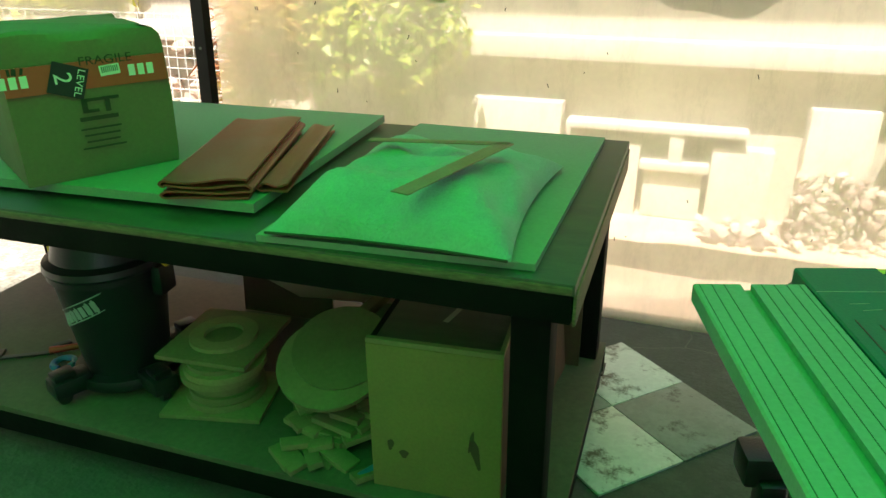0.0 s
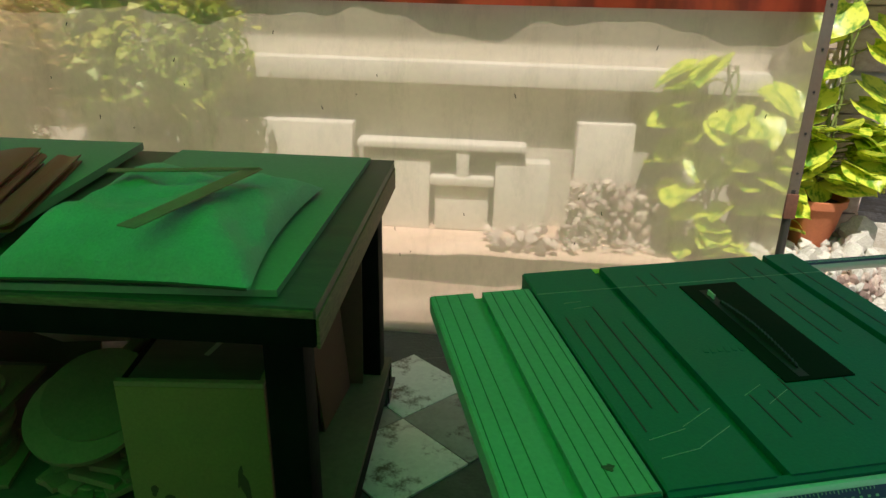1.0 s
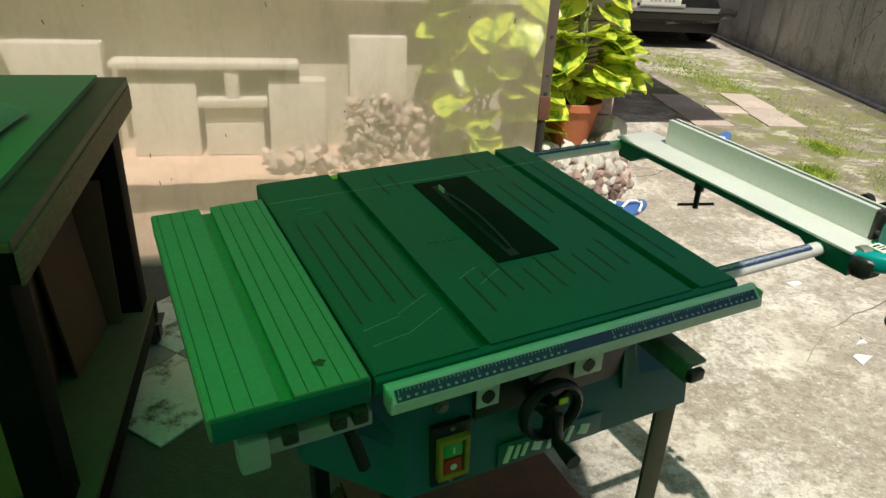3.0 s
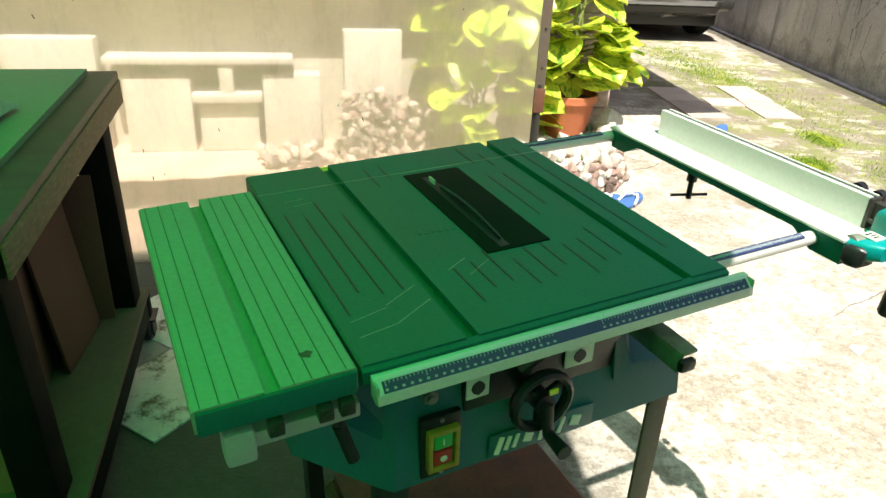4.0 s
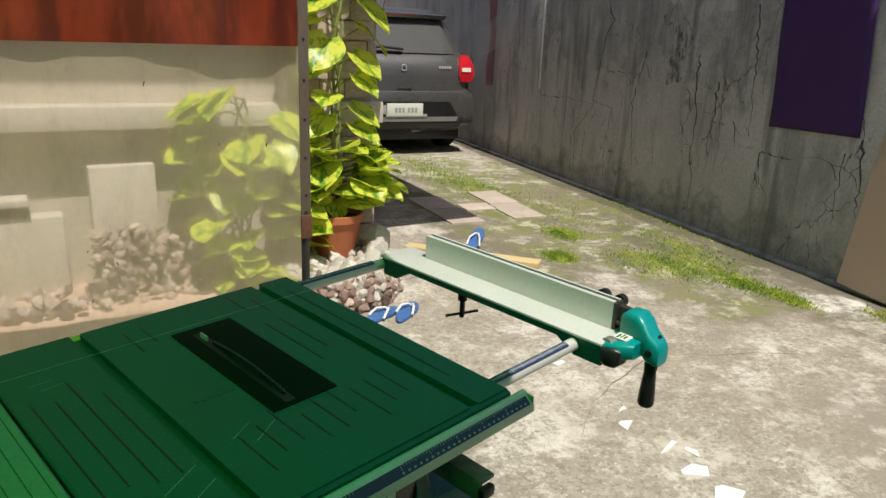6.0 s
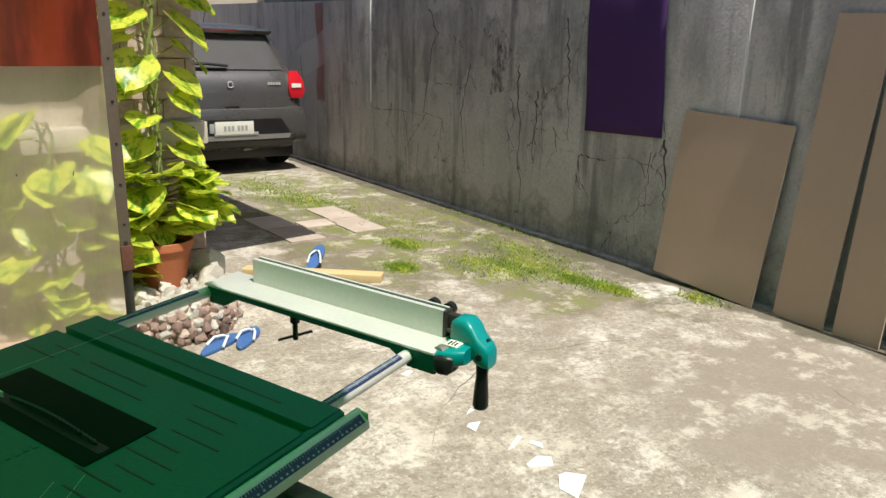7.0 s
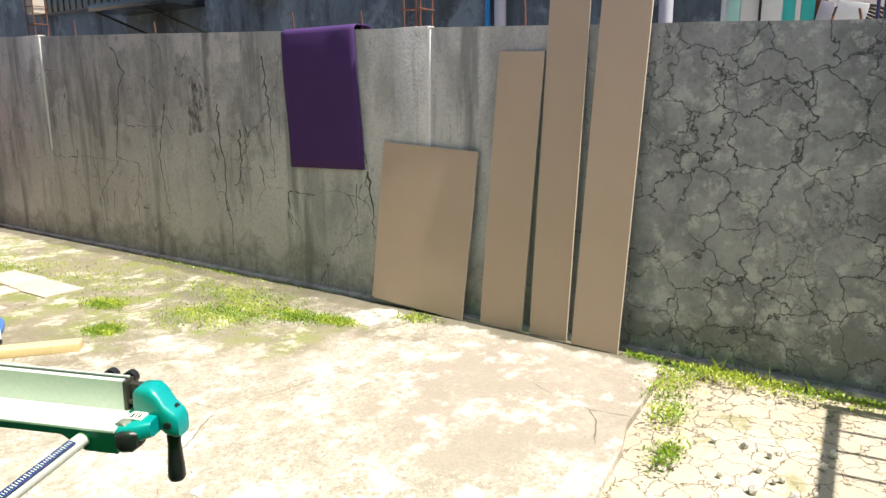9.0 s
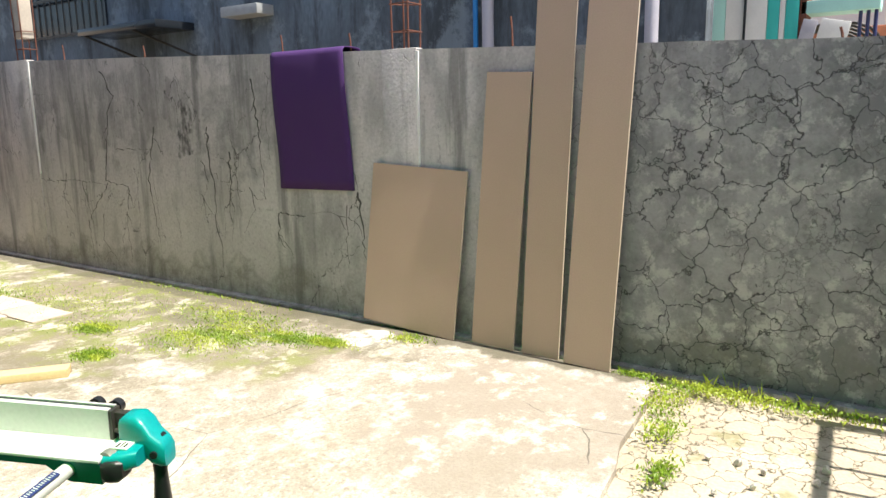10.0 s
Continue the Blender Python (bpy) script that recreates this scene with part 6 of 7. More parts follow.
def shrub(name, label, centre, radii, count, length, wd, mat, seed, limbs=7):
    """A loose bush: limbs from the ground and a crown of many small leaves with gaps."""
    random.seed(seed)
    top = thing(name, label, "shrub")
    c = Vector(centre)
    root = Vector((c.x, c.y, 0.0))
    bm = bmesh.new()
    ends = []
    for k in range(limbs):
        e = c + Vector((random.uniform(-0.7, 0.7) * radii[0], random.uniform(-0.7, 0.7) * radii[1], random.uniform(-0.3, 0.8) * radii[2]))
        mid = root.lerp(e, 0.5) + Vector((random.uniform(-0.05, 0.05), random.uniform(-0.05, 0.05), 0.08))
        tube(bm, root, mid, 0.016, 0.011, 7)
        tube(bm, mid, e, 0.011, 0.004, 7)
        ends.append(e)
    part("limbs", bm, "stem", top)
    verts, faces = [], []
    for k in range(count):
        e = random.choice(ends)
        d = Vector((random.gauss(0, 1), random.gauss(0, 1), random.gauss(0, 1)))
        p = e + Vector((d.x * radii[0] * 0.28, d.y * radii[1] * 0.28, d.z * radii[2] * 0.26))
        m = Matrix.Translation(p) @ Euler((random.uniform(-1.2, 1.0), random.uniform(-1, 1), random.uniform(0, 6.28))).to_matrix().to_4x4()
        s = random.uniform(0.6, 1.3)
        i = len(verts)
        verts += [m @ (Vector(q) * s) for q in ((0, 0, 0), (wd, length * 0.45, 0.015), (0, length, -0.03), (-wd, length * 0.45, 0.015))]
        faces.append((i, i + 1, i + 2, i + 3))
    me = bpy.data.meshes.new("crown")
    me.from_pydata(verts, [], faces)
    me.materials.append(M[mat])
    cr = new("crown", me)
    cr.parent = top
    tagged(cr, kind="stuff")
    return top


shrub("shrub", "bright yellow green shrub behind the plastic sheet", (-2.25, 3.1, 1.0), (0.38, 0.3, 0.50), 2000, 0.085, 0.022, "shrub", 41, 10)
shrub("shrub", "yellow green shrub close to the house wall", (-1.82, 3.3, 0.95), (0.26, 0.2, 0.40), 800, 0.08, 0.022, "shrub", 42, 7)
shrub("ornamental_grass", "reddish brown feathery grass clump behind the plastic", (-2.42, 2.75, 0.72), (0.26, 0.22, 0.45), 2400, 0.16, 0.005, "red_grass", 43, 9)
shrub("shrub", "green shrub at the far end of the garden", (-4.6, 3.2, 1.2), (0.6, 0.4, 0.5), 1500, 0.09, 0.025, "shrub", 44, 8)

# wire mesh guard with stones behind it
guard = thing("wire_mesh_fence", "white wire mesh fence in front of pale stones", "fence", pose(-3.9, 2.95, 0, 0, 0, 10.8))
for k in range(30):
    bm = bmesh.new()
    tube(bm, (-0.9 + 0.062 * k, 0, 0.012), (-0.9 + 0.062 * k, 0, 1.0), 0.0028, sides=5)
    part("upright_wire", bm, "white_rubber", guard)
for k in range(16):
    bm = bmesh.new()
    tube(bm, (-0.93, 0.004, 0.06 + 0.062 * k), (0.93, 0.004, 0.06 + 0.062 * k), 0.0028, sides=5)
    part("level_wire", bm, "white_rubber", guard)
spots = [(-3.9 + random.uniform(-0.9, 0.9), 3.35 + random.uniform(-0.15, 0.15), 0.05 + random.random() * 0.75, random.uniform(0.05, 0.09)) for k in range(80)]
heap("stacked_stones", "pale stones stacked behind the wire mesh", ["white_stone", "stone"], spots)

# ---- the yard ----
# pavers let into the drive
for k, (x, y, a, b, t) in enumerate(((2.455, 5.56, 0.28, 0.44, 3.5), (2.49, 5.10, 0.28, 0.46, 3.5), (3.05, 5.68, 0.27, 0.48, 1.5), (3.035, 5.18, 0.28, 0.50, 1.5), (2.77, 5.36, 0.27, 0.22, 2))):
    bm = bmesh.new()
    box(bm, a, b, 0.016, (0, 0, 0.002), 0.002)
    solid("paver", bm, "paver", "flat pale cement paver let into the drive", "paver", pose(x, y, 0, 0, 0, t), group="pavers in the drive")
random.seed(12)
for k, (x, y, s) in enumerate(((1.97, 2.538, 0.05), (1.987, 2.139, 0.055), (1.964, 2.01, 0.075), (1.987, 1.873, 0.095), (2.002, 1.706, 0.085), (2.012, 1.544, 0.11), (2.06, 1.80, 0.05), (2.03, 1.36, 0.10))):
    bm = bmesh.new()
    pts = [(s * random.uniform(0.5, 0.75) * math.cos(a), s * random.uniform(0.4, 0.7) * math.sin(a)) for a in sorted(random.uniform(0, 6.28) for _ in range(5))]
    slab_from(bm, pts, 0.0, 0.004)
    solid("tile_shard", bm, "white_paint", "broken white tile shard set in the concrete", "tile shard", Matrix.Translation((x, y, 0.0)), group="tile shards", smooth=None)


def slipper(m, label, flip=1):
    s = thing("slipper", label, "slipper", m, group="blue slippers")
    out = []
    for i in range(28):
        a = 2 * math.pi * i / 28
        y = 0.135 * math.sin(a)
        wd = 0.047 * (1 - 0.18 * math.sin(a + 2.6)) * (1 if y > 0 else 0.86)
        out.append((wd * math.cos(a) + flip * 0.008 * math.sin(a), y))
    bm = bmesh.new()
    loft(bm, [[(x * k, y * k, z) for x, y in out] for z, k in ((0.001, 0.96), (0.006, 1.0), (0.014, 1.0), (0.018, 0.97))])
    part("sole", bm, "blue_plastic", s, "blue rubber sole")
    bm = bmesh.new()
    for side in (-1, 1):
        pts = [Vector((0, 0.072, 0.018)), Vector((side * 0.012, 0.055, 0.034)), Vector((side * 0.032, 0.01, 0.040)), Vector((side * 0.042, -0.04, 0.018))]
        for a, b in zip(pts, pts[1:]):
            tube(bm, a, b, 0.006, 0.0065, 8)
    part("strap", bm, "white_rubber", s, "white thong strap")
    return s


slipper(pose(1.375, 3.23, 0.0, 0, 0, -47), "blue rubber slipper with white strap on the concrete", 1)
slipper(pose(1.512, 3.245, 0.0, 0, 0, -37), "blue rubber slipper with white strap on the concrete", -1)
slipper(pose(2.25, 4.16, 0.062, 27, 0, -38), "single blue rubber slipper propped on the plank", 1)
for x, y, l, t in ((2.17, 4.02, 0.86, -39),):
    bm = bmesh.new()
    box(bm, l, 0.10, 0.045, (0, 0, 0.0225), 0.003)
    solid("timber", bm, "pine", "pale sawn timber plank lying on the ground", "timber", pose(x, y, 0, 0, 0, t))


# weeds: tufts of small leaves
def weeds(name, label, spots, count, seed, length=0.03, wide=0.26):
    random.seed(seed)
    verts, faces = [], []
    for k in range(count):
        x, y, rx_, ry_ = random.choice(spots)
        p = Vector((random.gauss(x, rx_), random.gauss(y, ry_), 0.0))
        hgt = random.uniform(0.4, 1.0)
        m = Matrix.Translation(p) @ Euler((random.uniform(0.1, 1.3), 0, random.uniform(0, 6.28))).to_matrix().to_4x4()
        i = len(verts)
        s = hgt * length
        verts += [m @ Vector(q) for q in ((-0.3 * wide * s, 0, 0), (0.3 * wide * s, 0, 0), (wide * s, 0.6 * s, 0.1 * s), (0, s * 1.2, 0), (-wide * s, 0.6 * s, 0.1 * s))]
        faces.append((i, i + 1, i + 2, i + 3, i + 4))
    me = bpy.data.meshes.new(name)
    me.from_pydata(verts, [], faces)
    me.materials.append(M["weed"])
    return tagged(new(name, me), label, "weeds", kind="stuff")


weeds("weeds", "low bright green weeds and moss growing on the concrete", [(2.95, 7.3, 0.17, 0.30), (3.0, 6.6, 0.15, 0.3), (3.1, 6.2, 0.14, 0.25), (3.3, 3.75, 0.16, 0.14), (3.42, 3.5, 0.15, 0.14), (3.3, 5.2, 0.25, 0.5), (3.7, 3.9, 0.1, 0.3), (3.55, 3.2, 0.06, 0.1), (2.75, 3.95, 0.05, 0.06), (3.05, 4.45, 0.05, 0.08), (3.62, 2.95, 0.04, 0.08)], 22000, 51, 0.016)
weeds("weeds", "green weeds along the slab edge and the wall foot", [(3.92, 0.98, 0.07, 0.06), (3.7, 0.95, 0.08, 0.05), (3.45, 0.88, 0.06, 0.04), (3.98, 0.75, 0.04, 0.10), (3.98, 0.5, 0.04, 0.12), (4.0, 0.25, 0.04, 0.12), (3.1, 0.78, 0.06, 0.03), (3.92, 2.55, 0.05, 0.08), (4.03, 4.6, 0.02, 0.5), (4.03, 1.2, 0.02, 0.05), (4.02, 0.85, 0.03, 0.1)], 3600, 52, 0.022)
weeds("tall_weeds", "thin tall grass blades at the wall foot", [(4.06, 0.78, 0.02, 0.06), (4.05, 0.62, 0.02, 0.06), (4.06, 0.45, 0.02, 0.1)], 45, 53, 0.075, 0.05)
spots = [(random.uniform(2.6, 3.5), random.uniform(0.25, 0.8), -0.02, random.uniform(0.010, 0.022)) for k in range(24)]
heap("loose_stones", "small pale stones scattered on the cracked ground", ["white_stone"], spots)

# fibreboards leaning on the boundary wall
def leaning(y0, y1, yt, xb, xt, zt, h, label, warp=0.0):
    """A board with its foot from y0 to y1 at xb, leaning so that at height zt it is at xt, its edge shifted to yt."""
    foot = Vector((xb, y0, 0.002))
    up = Vector((xt - xb, yt - y0, zt)).normalized()
    side = Vector((0, 1, 0))
    side = (side - up * side.dot(up)).normalized()
    out = side.cross(up).normalized()
    m = Matrix((side, out, up)).transposed().to_4x4()
    m.translation = foot
    b = thing("fibreboard", label, "board", m, group="boards leaning on the wall")
    bm = bmesh.new()
    rings = []
    for j in range(17):
        v = j / 16
        off = [-warp * (1 - i / 12) ** 0.7 * max(0, 0.62 - v) ** 2  for i in range(13)]
        rings.append([((y1 - y0) * i / 12, -0.006 - off[i], h * v) for i in range(13)] + [((y1 - y0) * i / 12, 0.006 - off[i], h * v) for i in range(12, -1, -1)])
    loft(bm, rings)
    part("panel", bm, "mdf", b)
    bm = bmesh.new()
    box(bm, 0.0016, 0.0112, h - 0.002, (-0.0008, 0, h / 2))
    part("edge", bm, "mdf_edge", b, "pale cut edge")
    return b


leaning(2.302, 2.998, 2.246, 4.035, 4.125, 1.0, 1.005, "wide brown fibreboard panel leaning on the wall", 0.004)
leaning(1.905, 2.178, 1.838, 4.045, 4.128, 1.54, 1.545, "narrow brown fibreboard plank leaning on the wall")
leaning(1.625, 1.848, 1.594, 4.04, 4.150, 1.88, 2.35, "tall narrow brown fibreboard plank leaning on the wall")
leaning(1.318, 1.575, 1.266, 4.00, 4.135, 1.86, 2.35, "tallest brown fibreboard plank leaning on the wall")

# purple cloth over the wall
bm = bmesh.new()
ztop = wall_top(3.5) + 0.012
prof = [(4.33, ztop - 0.35), (4.328, ztop - 0.02), (4.30, ztop + 0.008), (4.23, ztop + 0.012), (4.16, ztop + 0.010), (4.136, ztop - 0.012)] + [(4.132 - 0.008 * math.sin(i * 0.5), ztop - 0.03 - i * 0.0735) for i in range(13)]
g = []
for k, (x, z) in enumerate(prof):
    a = max(0, k - 5) / 13
    row = []
    for i in range(15):
        u = i / 14
        y = (3.83 - 0.035 * a) * u + (3.175 - 0.055 * a) * (1 - u)
        row.append(bm.verts.new((x - 0.006 * noise.noise(Vector((u * 4, a * 2, 0))), y, z + 0.012 * a * (0.5 - u))))
    g.append(row)
for a, b in zip(g, g[1:]):
    for i in range(14):
        bm.faces.new((a[i], a[i + 1], b[i + 1], b[i]))
cloth = thing("purple_mat", "dark purple yoga mat hung over the wall", "mat")
ob = part("sheet", bm, "purple", cloth, smooth=60)
md = ob.modifiers.new("thickness", "SOLIDIFY")
md.thickness = 0.005
bm = bmesh.new()
box(bm, 0.001, 0.04, 0.022, (4.118, 3.145, 0.835))
part("label_tag", bm, "grey_plastic", cloth, "small grey tag")

# steel gate whose shadow falls on the cracked ground
gate = thing("metal_gate", "dark welded steel bar gate at the yard's entrance", "gate", pose(2.42, -0.50, 0, 0, 0, 4))
for z in (0.12, 0.8, 1.52):
    bm = bmesh.new()
    box(bm, 1.64, 0.04, 0.045, (0.82, 0, z), 0.002)
    part("rail", bm, "dark_steel", gate)
for k in range(9):
    bm = bmesh.new()
    box(bm, 0.02, 0.02, 1.46, (0.04 + k * 0.195, 0, 0.80), 0.001)
    part("bar", bm, "dark_steel", gate)
for x in (0.0, 1.64):
    bm = bmesh.new()
    box(bm, 0.05, 0.05, 1.56, (x, 0, 0.78), 0.002)
    part("stile", bm, "dark_steel", gate)

# ---- the car ----
car = thing("car", "grey hatchback parked at the end of the drive", "car", pose(2.97, 8.02, 0, 0, 0, 4) @ Matrix.Diagonal((1.09, 1.09, 1.12, 1)))


def car_slice(z, hw, y0, y1, r):
    pts = []
    for cx, cy, a0 in ((hw - r, y0 + r, -90), (hw - r, y1 - r, 0), (-hw + r, y1 - r, 90), (-hw + r, y0 + r, 180)):
        for i in range(7):
            a = radians(a0 + i * 15)
            pts.append((cx + r * math.cos(a), cy + r * math.sin(a), z))
    return pts


SL_ = ((0.24, 0.76, 0.13, 3.70, 0.22), (0.30, 0.82, 0.05, 3.80, 0.25), (0.42, 0.855, 0.0, 3.84, 0.27), (0.58, 0.865, 0.0, 3.83, 0.27), (0.645, 0.865, 0.02, 3.80, 0.27), (0.67, 0.862, 0.07, 3.76, 0.26), (0.80, 0.858, 0.085, 3.66, 0.25),
       (0.93, 0.84, 0.11, 3.40, 0.24), (0.98, 0.815, 0.15, 3.05, 0.22), (1.02, 0.79, 0.19, 2.85, 0.2), (1.20, 0.715, 0.31, 2.50, 0.18), (1.36, 0.645, 0.40, 2.12, 0.16), (1.42, 0.61, 0.40, 1.95, 0.16), (1.455, 0.57, 0.44, 1.85, 0.2), (1.48, 0.46, 0.60, 1.70, 0.22))
bm = bmesh.new()
loft(bm, [car_slice(*s) for s in SL_])
part("body", bm, "paint", car, "dark grey metallic body", smooth=45)


def rear_strip(levels, x0, x1, out, n=12):
    """A patch that follows the tail between two heights, standing proud by out."""
    bm = bmesh.new()
    rows = []
    for z, y, a, b in levels:
        row = []
        for i in range(n + 1):
            u = i / n
            x = a + (b - a) * u
            row.append((x, y - out + 0.32 * max(0, abs(x) - 0.45) ** 2, z))
        rows.append(row)
    front = [[bm.verts.new(p) for p in r] for r in rows]
    back = [[bm.verts.new((p[0], p[1] + 0.05, p[2])) for p in r] for r in rows]
    for f_, b_ in ((front, 1), (back, -1)):
        for a, b in zip(f_, f_[1:]):
            for i in range(n):
                q = (a[i], a[i + 1], b[i + 1], b[i])
                bm.faces.new(q)
    edge_f = front[0] + [r[-1] for r in front[1:]] + front[-1][-2::-1] + [r[0] for r in front[-2:0:-1]]
    edge_b = back[0] + [r[-1] for r in back[1:]] + back[-1][-2::-1] + [r[0] for r in back[-2:0:-1]]
    k = len(edge_f)
    for i in range(k):
        bm.faces.new((edge_f[i], edge_f[(i + 1) % k], edge_b[(i + 1) % k], edge_b[i]))
    return bm


tailgate = part("tailgate", rear_strip([(0.66, 0.06, -0.62, 0.62), (0.80, 0.075, -0.66, 0.66), (0.92, 0.10, -0.68, 0.68), (1.0, 0.17, -0.68, 0.68)], 0, 0, 0.014), "paint", car, smooth=45)
part("rear_window", rear_strip([(1.03, 0.195, -0.62, 0.62), (1.20, 0.31, -0.57, 0.57), (1.36, 0.405, -0.50, 0.50)], 0, 0, 0.016), "car_glass", car, "tinted rear window", smooth=45)
part("spoiler", rear_strip([(1.375, 0.36, -0.56, 0.56), (1.41, 0.34, -0.58, 0.58), (1.435, 0.40, -0.57, 0.57)], 0, 0, 0.03), "paint", car, smooth=45)
bm = rear_strip([(1.395, 0.36, -0.2, 0.2), (1.412, 0.35, -0.2, 0.2)], 0, 0, 0.045, 4)
part("brake_light", bm, "lamp_red", car)
bumper = part("bumper", rear_strip([(0.30, 0.045, -0.78, 0.78), (0.34, 0.0, -0.80, 0.80), (0.42, -0.005, -0.80, 0.80), (0.58, -0.005, -0.80, 0.80), (0.635, 0.012, -0.78, 0.78)], 0, 0, 0.02), "paint", car, smooth=45)
part("bumper_recess", rear_strip([(0.40, -0.01, -0.60, 0.60), (0.46, -0.008, -0.56, 0.56), (0.555, -0.006, -0.50, 0.50)], 0, 0, 0.025, 10), "black_plastic", bumper)
part("lower_trim", rear_strip([(0.28, 0.04, -0.62, 0.62), (0.34, 0.0, -0.66, 0.66)], 0, 0, 0.028), "black_plastic", bumper)
part("silver_strip", rear_strip([(0.355, -0.005, -0.58, 0.58), (0.402, -0.006, -0.60, 0.60)], 0, 0, 0.030), "car_trim", bumper)
for s in (1, -1):
    bm = rear_strip([(0.75, 0.085, s * 0.66, s * 0.80), (0.82, 0.075, s * 0.63, s * 0.83), (0.93, 0.10, s * 0.64, s * 0.82), (1.02, 0.16, s * 0.68, s * 0.78)], 0, 0, 0.035, 8)
    lamp = part("tail_lamp", bm, "lamp_red", car, "red tail lamp")
    bm = rear_strip([(0.855, 0.075, s * 0.665, s * 0.78), (0.895, 0.082, s * 0.665, s * 0.78)], 0, 0, 0.042, 6)
    part("reverse_light", bm, "print_pale", lamp)
bm = bmesh.new()
box(bm, 0.40, 0.012, 0.125, (-0.02, -0.042, 0.475), 0.003)
plate = part("number_plate", bm, "print_pale", car, "white number plate")
for k in range(6):
    bm = bmesh.new()
    box(bm, 0.026, 0.004, 0.05, (-0.12 + 0.04 * k + (0.02 if k > 2 else 0), -0.0485, 0.472))
    part("plate_bar", bm, "grey_plastic", plate)
bm = bmesh.new()
box(bm, 0.46, 0.010, 0.03, (0.0, -0.040, 0.415), 0.002)
box(bm, 0.05, 0.010, 0.09, (-0.25, -0.040, 0.475), 0.002)
part("plate_holder", bm, "grey_plastic", plate)
bm = bmesh.new()
path_tube(bm, [(-0.42, 0.165, 1.075), (-0.2, 0.16, 1.08), (0.02, 0.165, 1.062)], 0.013)
part("wiper", bm, "black_plastic", car)
bm = bmesh.new()
path_tube(bm, [(0.035 * math.cos(a) * (1 if i % 2 else 0.7), 0.062, 0.885 + 0.03 * math.sin(a)) for i, a in enumerate(np.linspace(0, 6.28, 9))], 0.005)
part("badge", bm, "alu", tailgate, "small chrome badge")
for x in (-0.47, 0.47):
    bm = bmesh.new()
    for k in range(5):
        box(bm, 0.022, 0.006, 0.026, (x - 0.06 + 0.03 * k, 0.070, 0.895))
    part("badge_bars", bm, "alu", tailgate)
bm = bmesh.new()
box(bm, 0.16, 0.02, 0.03, (0, 0.055, 0.668), 0.008)
part("release_handle", bm, "black_plastic", tailgate)
for x in (-0.74, 0.74):
    for y in (0.70, 3.15):
        bm = bmesh.new()
        lathe(bm, [(0.17, -0.09), (0.28, -0.09), (0.30, -0.07), (0.30, 0.07), (0.28, 0.09), (0.17, 0.09)], (x, y, 0.30), 32, Matrix.Rotation(radians(90), 4, "Y"))
        wh = part("wheel", bm, "tyre", car)
        bm = bmesh.new()
        lathe(bm, [(0.05, -0.07), (0.175, -0.07), (0.175, 0.07), (0.05, 0.07)], (x, y, 0.30), 24, Matrix.Rotation(radians(90), 4, "Y"))
        part("rim", bm, "alu", wh)
# black block added for the car floor and the shade under it
bm = bmesh.new()
box(bm, 1.46, 3.3, 0.2, (0, 1.85, 0.235), 0.03)
part("underbody", bm, "black_plastic", car)
bm = bmesh.new()
tube(bm, (0.1, 0.08, 0.25), (0.3, 0.2, 0.25), 0.022)
part("exhaust", bm, "steel", car)
bm = bmesh.new()
tube(bm, (0.0, 0.75, 1.48), (0.0, 0.62, 1.64), 0.004)
part("aerial", bm, "black_plastic", car)
# a clear film hung beside the car, and a red streak on the wall
bm = bmesh.new()
loft(bm, [[(4.14 - 0.01 * math.sin(i), 8.25 + 0.012 * math.sin(i * 1.7), 0.80 + i * 0.16) for i in range(8)], [(4.135 - 0.01 * math.sin(i + 1), 8.42 + 0.02 * math.sin(i * 1.3), 0.80 + i * 0.16) for i in range(8)]], closed=False)
solid("red_ribbon", bm, "faded_red", "faded red streak on the wall", "ribbon", smooth=None)
bm = bmesh.new()
loft(bm, [[(4.146 - 0.05 * math.sin(3.14 * i / 8), 9.2 - 1.35 * i / 8, 1.33 + 0.38 * i / 8 + 0.03 * math.sin(i)) for i in range(9)], [(3.98 + 0.03 * math.sin(3 * i / 8), 8.6 - 0.8 * i / 8, 1.06 + 0.20 * i / 8) for i in range(9)]], closed=False)
solid("clear_film", bm, "screen", "crumpled clear plastic film between the car and wall", "plastic film", smooth=60)

# ---- beyond the boundary wall ----
def rebar_cage(x, y, z, h, label):
    c_ = thing("rebar_cage", label, "rebar", Matrix.Translation((x, y, z)))
    for dx, dy in ((-0.06, -0.06), (0.06, -0.06), (-0.06, 0.06), (0.06, 0.06)):
        bm = bmesh.new()
        tube(bm, (dx, dy, -0.01), (dx * 1.1, dy * 1.1, h), 0.006, sides=8)
        part("rod", bm, "rust", c_)
    for k in range(2):
        bm = bmesh.new()
        zz = 0.11 + 0.16 * k
        path_tube(bm, [(-0.07, -0.07, zz), (0.07, -0.07, zz), (0.07, 0.07, zz + 0.01), (-0.07, 0.07, zz), (-0.07, -0.07, zz)], 0.004, 6)
        part("tie", bm, "rust", c_)
    return c_


rebar_cage(4.23, 2.74, wall_top(2.74), 0.6, "rusty rebar cage standing up from the pilaster")
rebar_cage(4.23, 7.2, wall_top(7.2), 0.6, "rusty rebar cage at the far pilaster")
bm = bmesh.new()
box(bm, 0.11, 0.16, 0.8, (0, 0, 0.5), 0.01)
solid("cast_stub", bm, "cement", "unfinished pale cement column stub on the wall", "column", Matrix.Translation((4.23, 7.22, wall_top(7.2) + 0.11)))
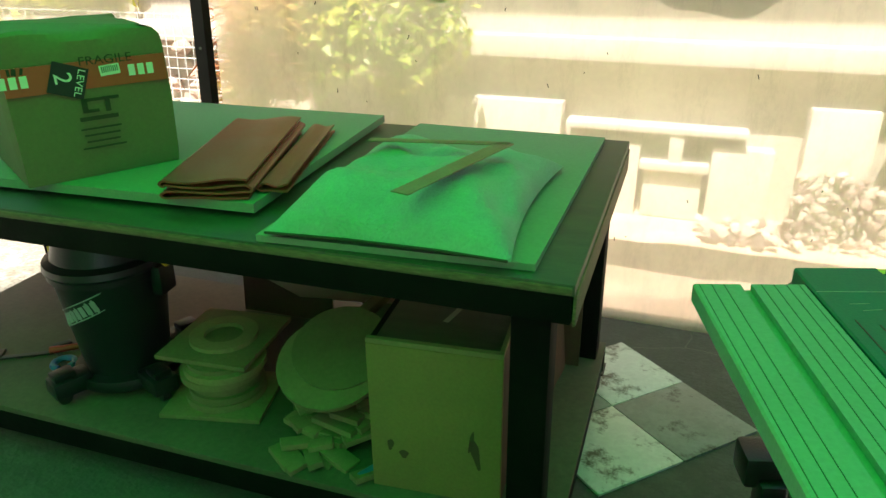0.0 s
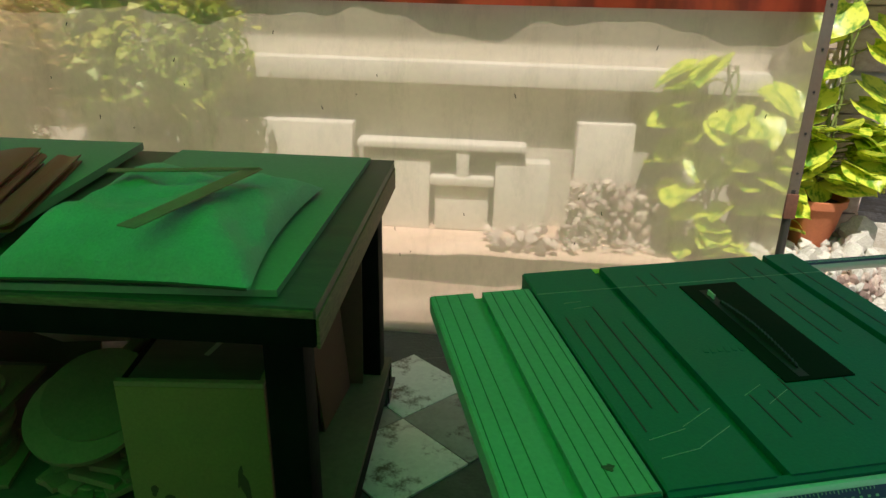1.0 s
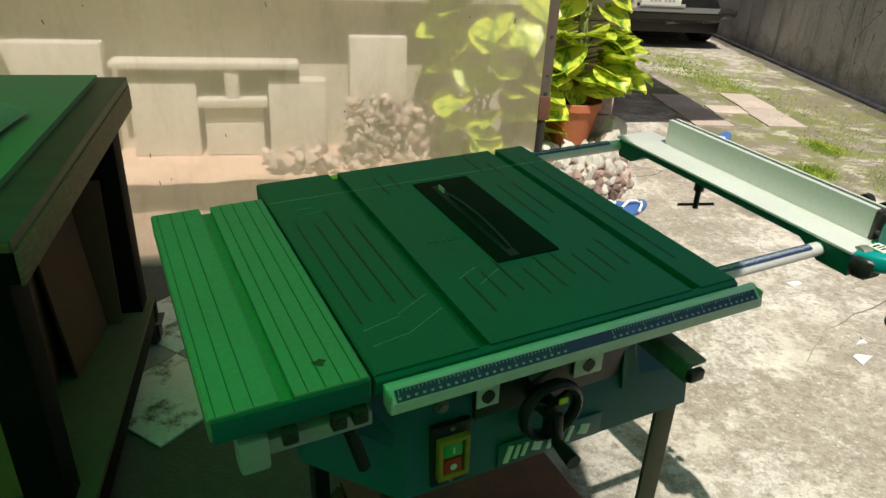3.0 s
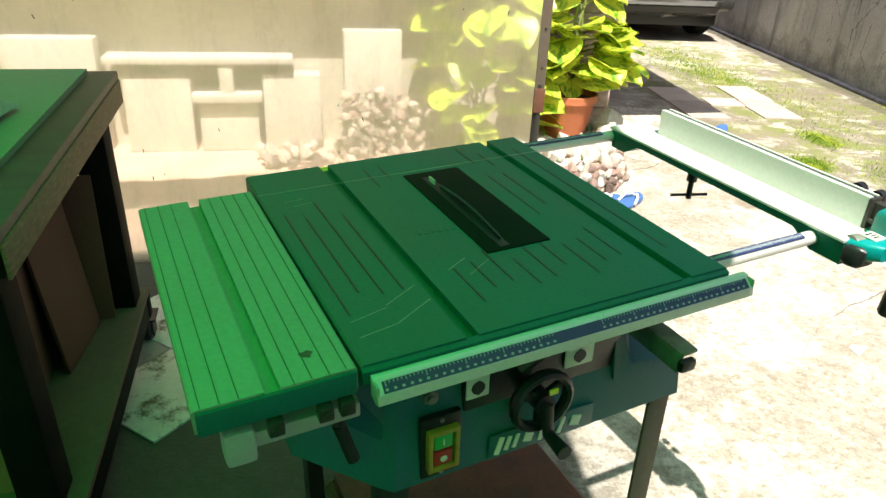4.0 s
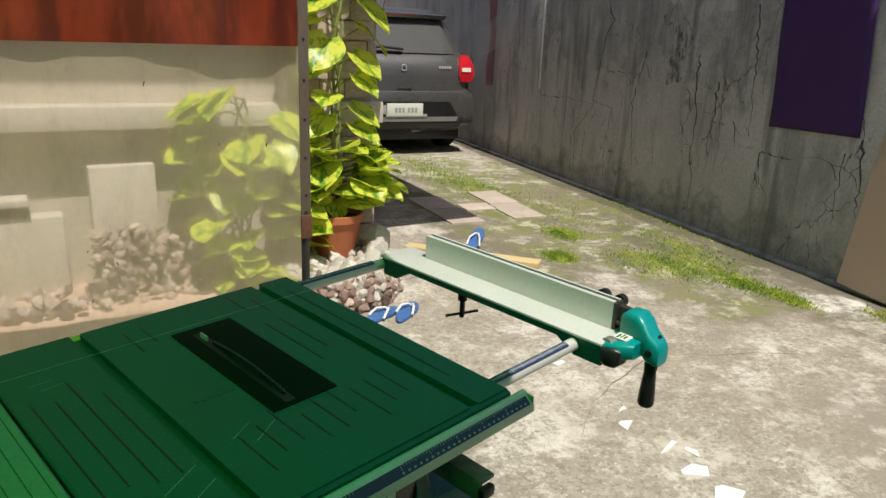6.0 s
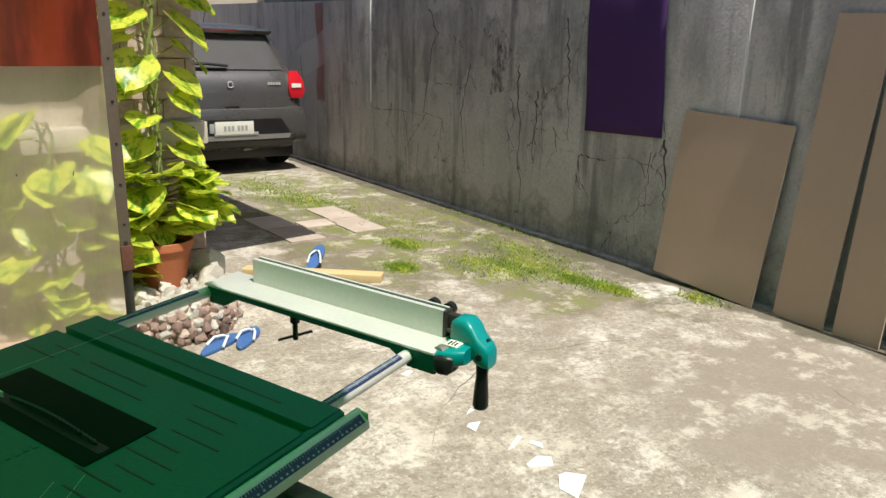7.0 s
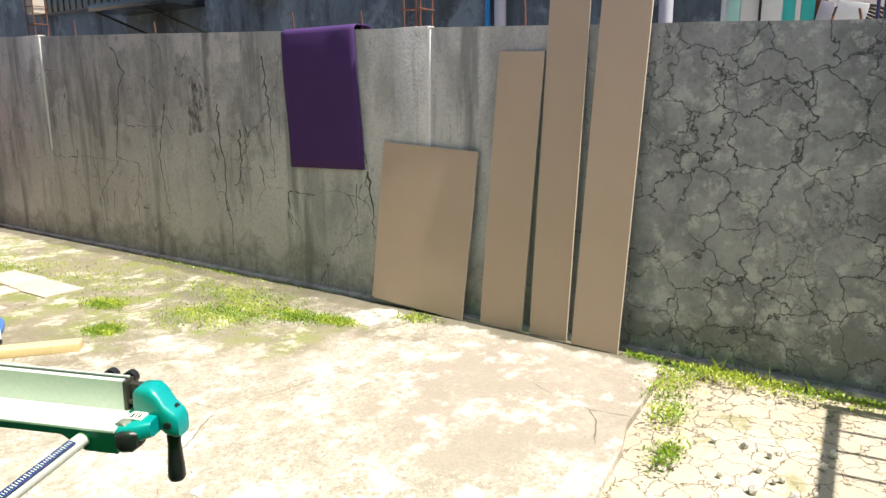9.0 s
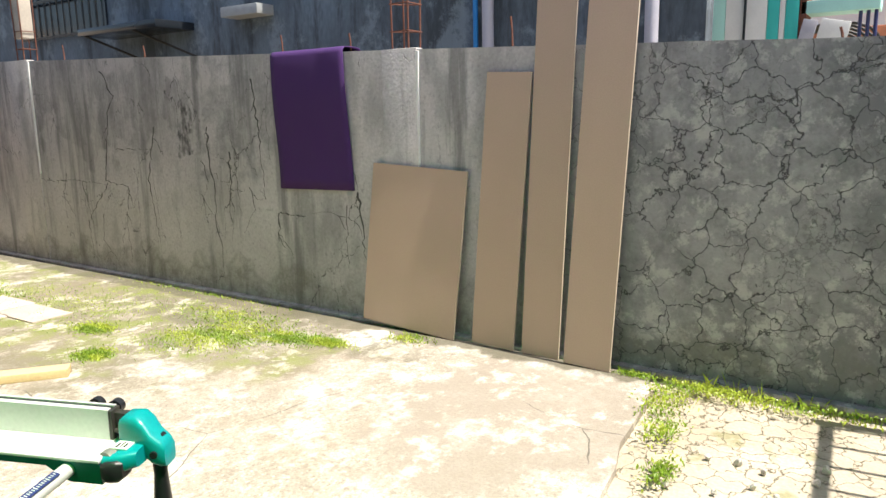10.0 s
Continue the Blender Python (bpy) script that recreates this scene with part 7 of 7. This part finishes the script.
for k, (y, h) in enumerate(((3.82, 0.13), (3.2, 0.12), (5.4, 0.1), (6.6, 0.14), (2.02, 0.17), (0.4, 0.05))):
    bm = bmesh.new()
    path_tube(bm, [(0, 0, -0.01), (0.004, 0.005, h * 0.5), (0.0, 0.012, h)], 0.006, 7)
    solid("rebar_stub", bm, "rust", "short rusty rebar end sticking up from the wall", "rebar", Matrix.Translation((4.25, y, wall_top(y))), group="rebar ends")
for y, r, mat, lab in ((3.27, 0.022, "blue_pipe", "blue plastic water pipe on the neighbour's wall"), (3.15, 0.05, "pvc", "grey plastic drain pipe on the neighbour's wall"), (2.44, 0.05, "pvc", "grey plastic drain pipe on the neighbour's wall"), (1.78, 0.05, "pvc", "grey plastic drain pipe on the neighbour's wall")):
    bm = bmesh.new()
    tube(bm, (5.94, y, 0.0), (5.94, y + 0.02, 5.2), r, sides=18)
    solid("pipe", bm, mat, lab, "pipe", group="wall pipes")
# neighbour's window with grille and its awning
win = thing("window", "dark barred window in the neighbour's blue wall", "window", pose(5.99, 9.6, 0))
bm = bmesh.new()
box(bm, 0.03, 1.9, 1.3, (0, 0, 3.1))
part("pane", bm, "window_dark", win)
for k in range(13):
    bm = bmesh.new()
    tube(bm, (-0.10, -0.9 + k * 0.15, 2.42), (-0.10, -0.9 + k * 0.15, 3.7), 0.009, sides=8)
    part("bar", bm, "dark_steel", win)
for z in (2.44, 2.9):
    bm = bmesh.new()
    box(bm, 0.02, 1.9, 0.03, (-0.10, 0, z))
    part("rail", bm, "dark_steel", win)
bm = bmesh.new()
box(bm, 0.5, 1.5, 0.08, (5.75, 7.75, 2.36), 0.004)
solid("awning", bm, "window_dark", "dark overhanging awning slab on the neighbour's wall", "awning")
for y in (7.15, 8.1):
    bm = bmesh.new()
    tube(bm, (5.55, y + 0.35, 2.33), (5.99, y - 0.2, 2.02), 0.014, sides=8)
    solid("brace", bm, "dark_steel", "thin dark steel brace under the awning", "brace", group="awning braces")
bm = bmesh.new()
box(bm, 0.25, 0.55, 0.10, (5.9, 6.0, 2.42), 0.006)
solid("ledge_block", bm, "grey_plastic", "weathered grey ledge on the neighbour's wall", "ledge")

teal_house = thing("house", "bright turquoise and white house beyond the wall", "house", pose(8.2, 0.0, 0))
for nm, y0, y1, mat in (("corner_trim", 1.755, 1.90, "turquoise_pale"), ("wall", 1.385, 1.755, "white_paint"), ("pilaster", 1.28, 1.385, "turquoise"), ("window_trim", 1.23, 1.28, "white_paint"), ("side_wall", 1.115, 1.23, "turquoise"), ("brown_post", 1.05, 1.115, "rust")):
    bm = bmesh.new()
    box(bm, 0.3, y1 - y0 - 0.004, 5.0, (0, (y0 + y1) / 2, 2.5), 0.004)
    part(nm, bm, mat, teal_house)
bm = bmesh.new()
tube(bm, (-0.17, 1.575, 0.0), (-0.17, 1.575, 5.0), 0.012)
part("cable", bm, "black_plastic", teal_house)
bm = bmesh.new()
box(bm, 0.3, 0.62, 0.11, (0.0, 0.79, 2.23), 0.004)
part("porch_beam", bm, "turquoise_pale", teal_house)
for y in (0.50, 0.56, 0.62):
    bm = bmesh.new()
    tube(bm, (-0.05, y, 0), (-0.05, y + 0.02, 4.0), 0.016, sides=8)
    part("porch_rail", bm, "blue_print", teal_house)
for k in range(5):
    bm = bmesh.new()
    path_tube(bm, [(0.4 + 0.2 * k, 0.85 + 0.05 * k + 0.36 * math.cos(a), 1.93 + 0.21 * math.sin(a)) for a in np.linspace(0.05, 3.1, 10)], 0.015, 6)
    part("arch_bar", bm, "dark_steel", teal_house)
bm = bmesh.new()
box(bm, 0.8, 1.6, 0.6, (10.4, 0.95, 1.92), 0.02)
solid("tiled_roof", bm, "roof_red", "distant reddish roof between the houses", "roof")
for y, z, wd, h, mat in ((1.03, 2.0, 0.12, 0.24, "pvc"), (0.82, 2.0, 0.24, 0.20, "white_paint")):
    bm = bmesh.new()
    box(bm, 0.02, wd, h, (0, 0, 0), 0.004, Matrix.Rotation(radians(12), 4, "X"))
    solid("laundry", bm, mat, "pale cloth hung out beyond the wall", "laundry", Matrix.Translation((8.0, y, z)))
bm = bmesh.new()
box(bm, 0.2, 12, 4.0, (11.5, 0.0, 2.0))
solid("far_wall", bm, "white_paint", "pale far house wall beyond the gap", "wall", kind="structure", smooth=None)
weeds("hanging_plant", "small green plants peeping over the wall", [(4.7, 0.3, 0.05, 0.15), (4.7, 0.75, 0.03, 0.03)], 10, 61, 0.05)

# specks of dirt stuck to the plastic sheet
random.seed(77)
bm = bmesh.new()
box(bm, 0.003, 0.0015, 0.014)
me_speck = to_mesh("speck", bm, "print_black", None)
dusty = bpy.data.objects["plastic_sheet"]
for k in range(34):
    piece("speck", me_speck, dusty, Matrix.Translation((random.uniform(-2.9, -0.1), -0.022, random.uniform(0.25, 1.15))) @ Matrix.Rotation(random.uniform(-0.5, 0.5), 4, "Y") @ Matrix.Diagonal((1, 1, random.uniform(0.4, 1.2), 1)))
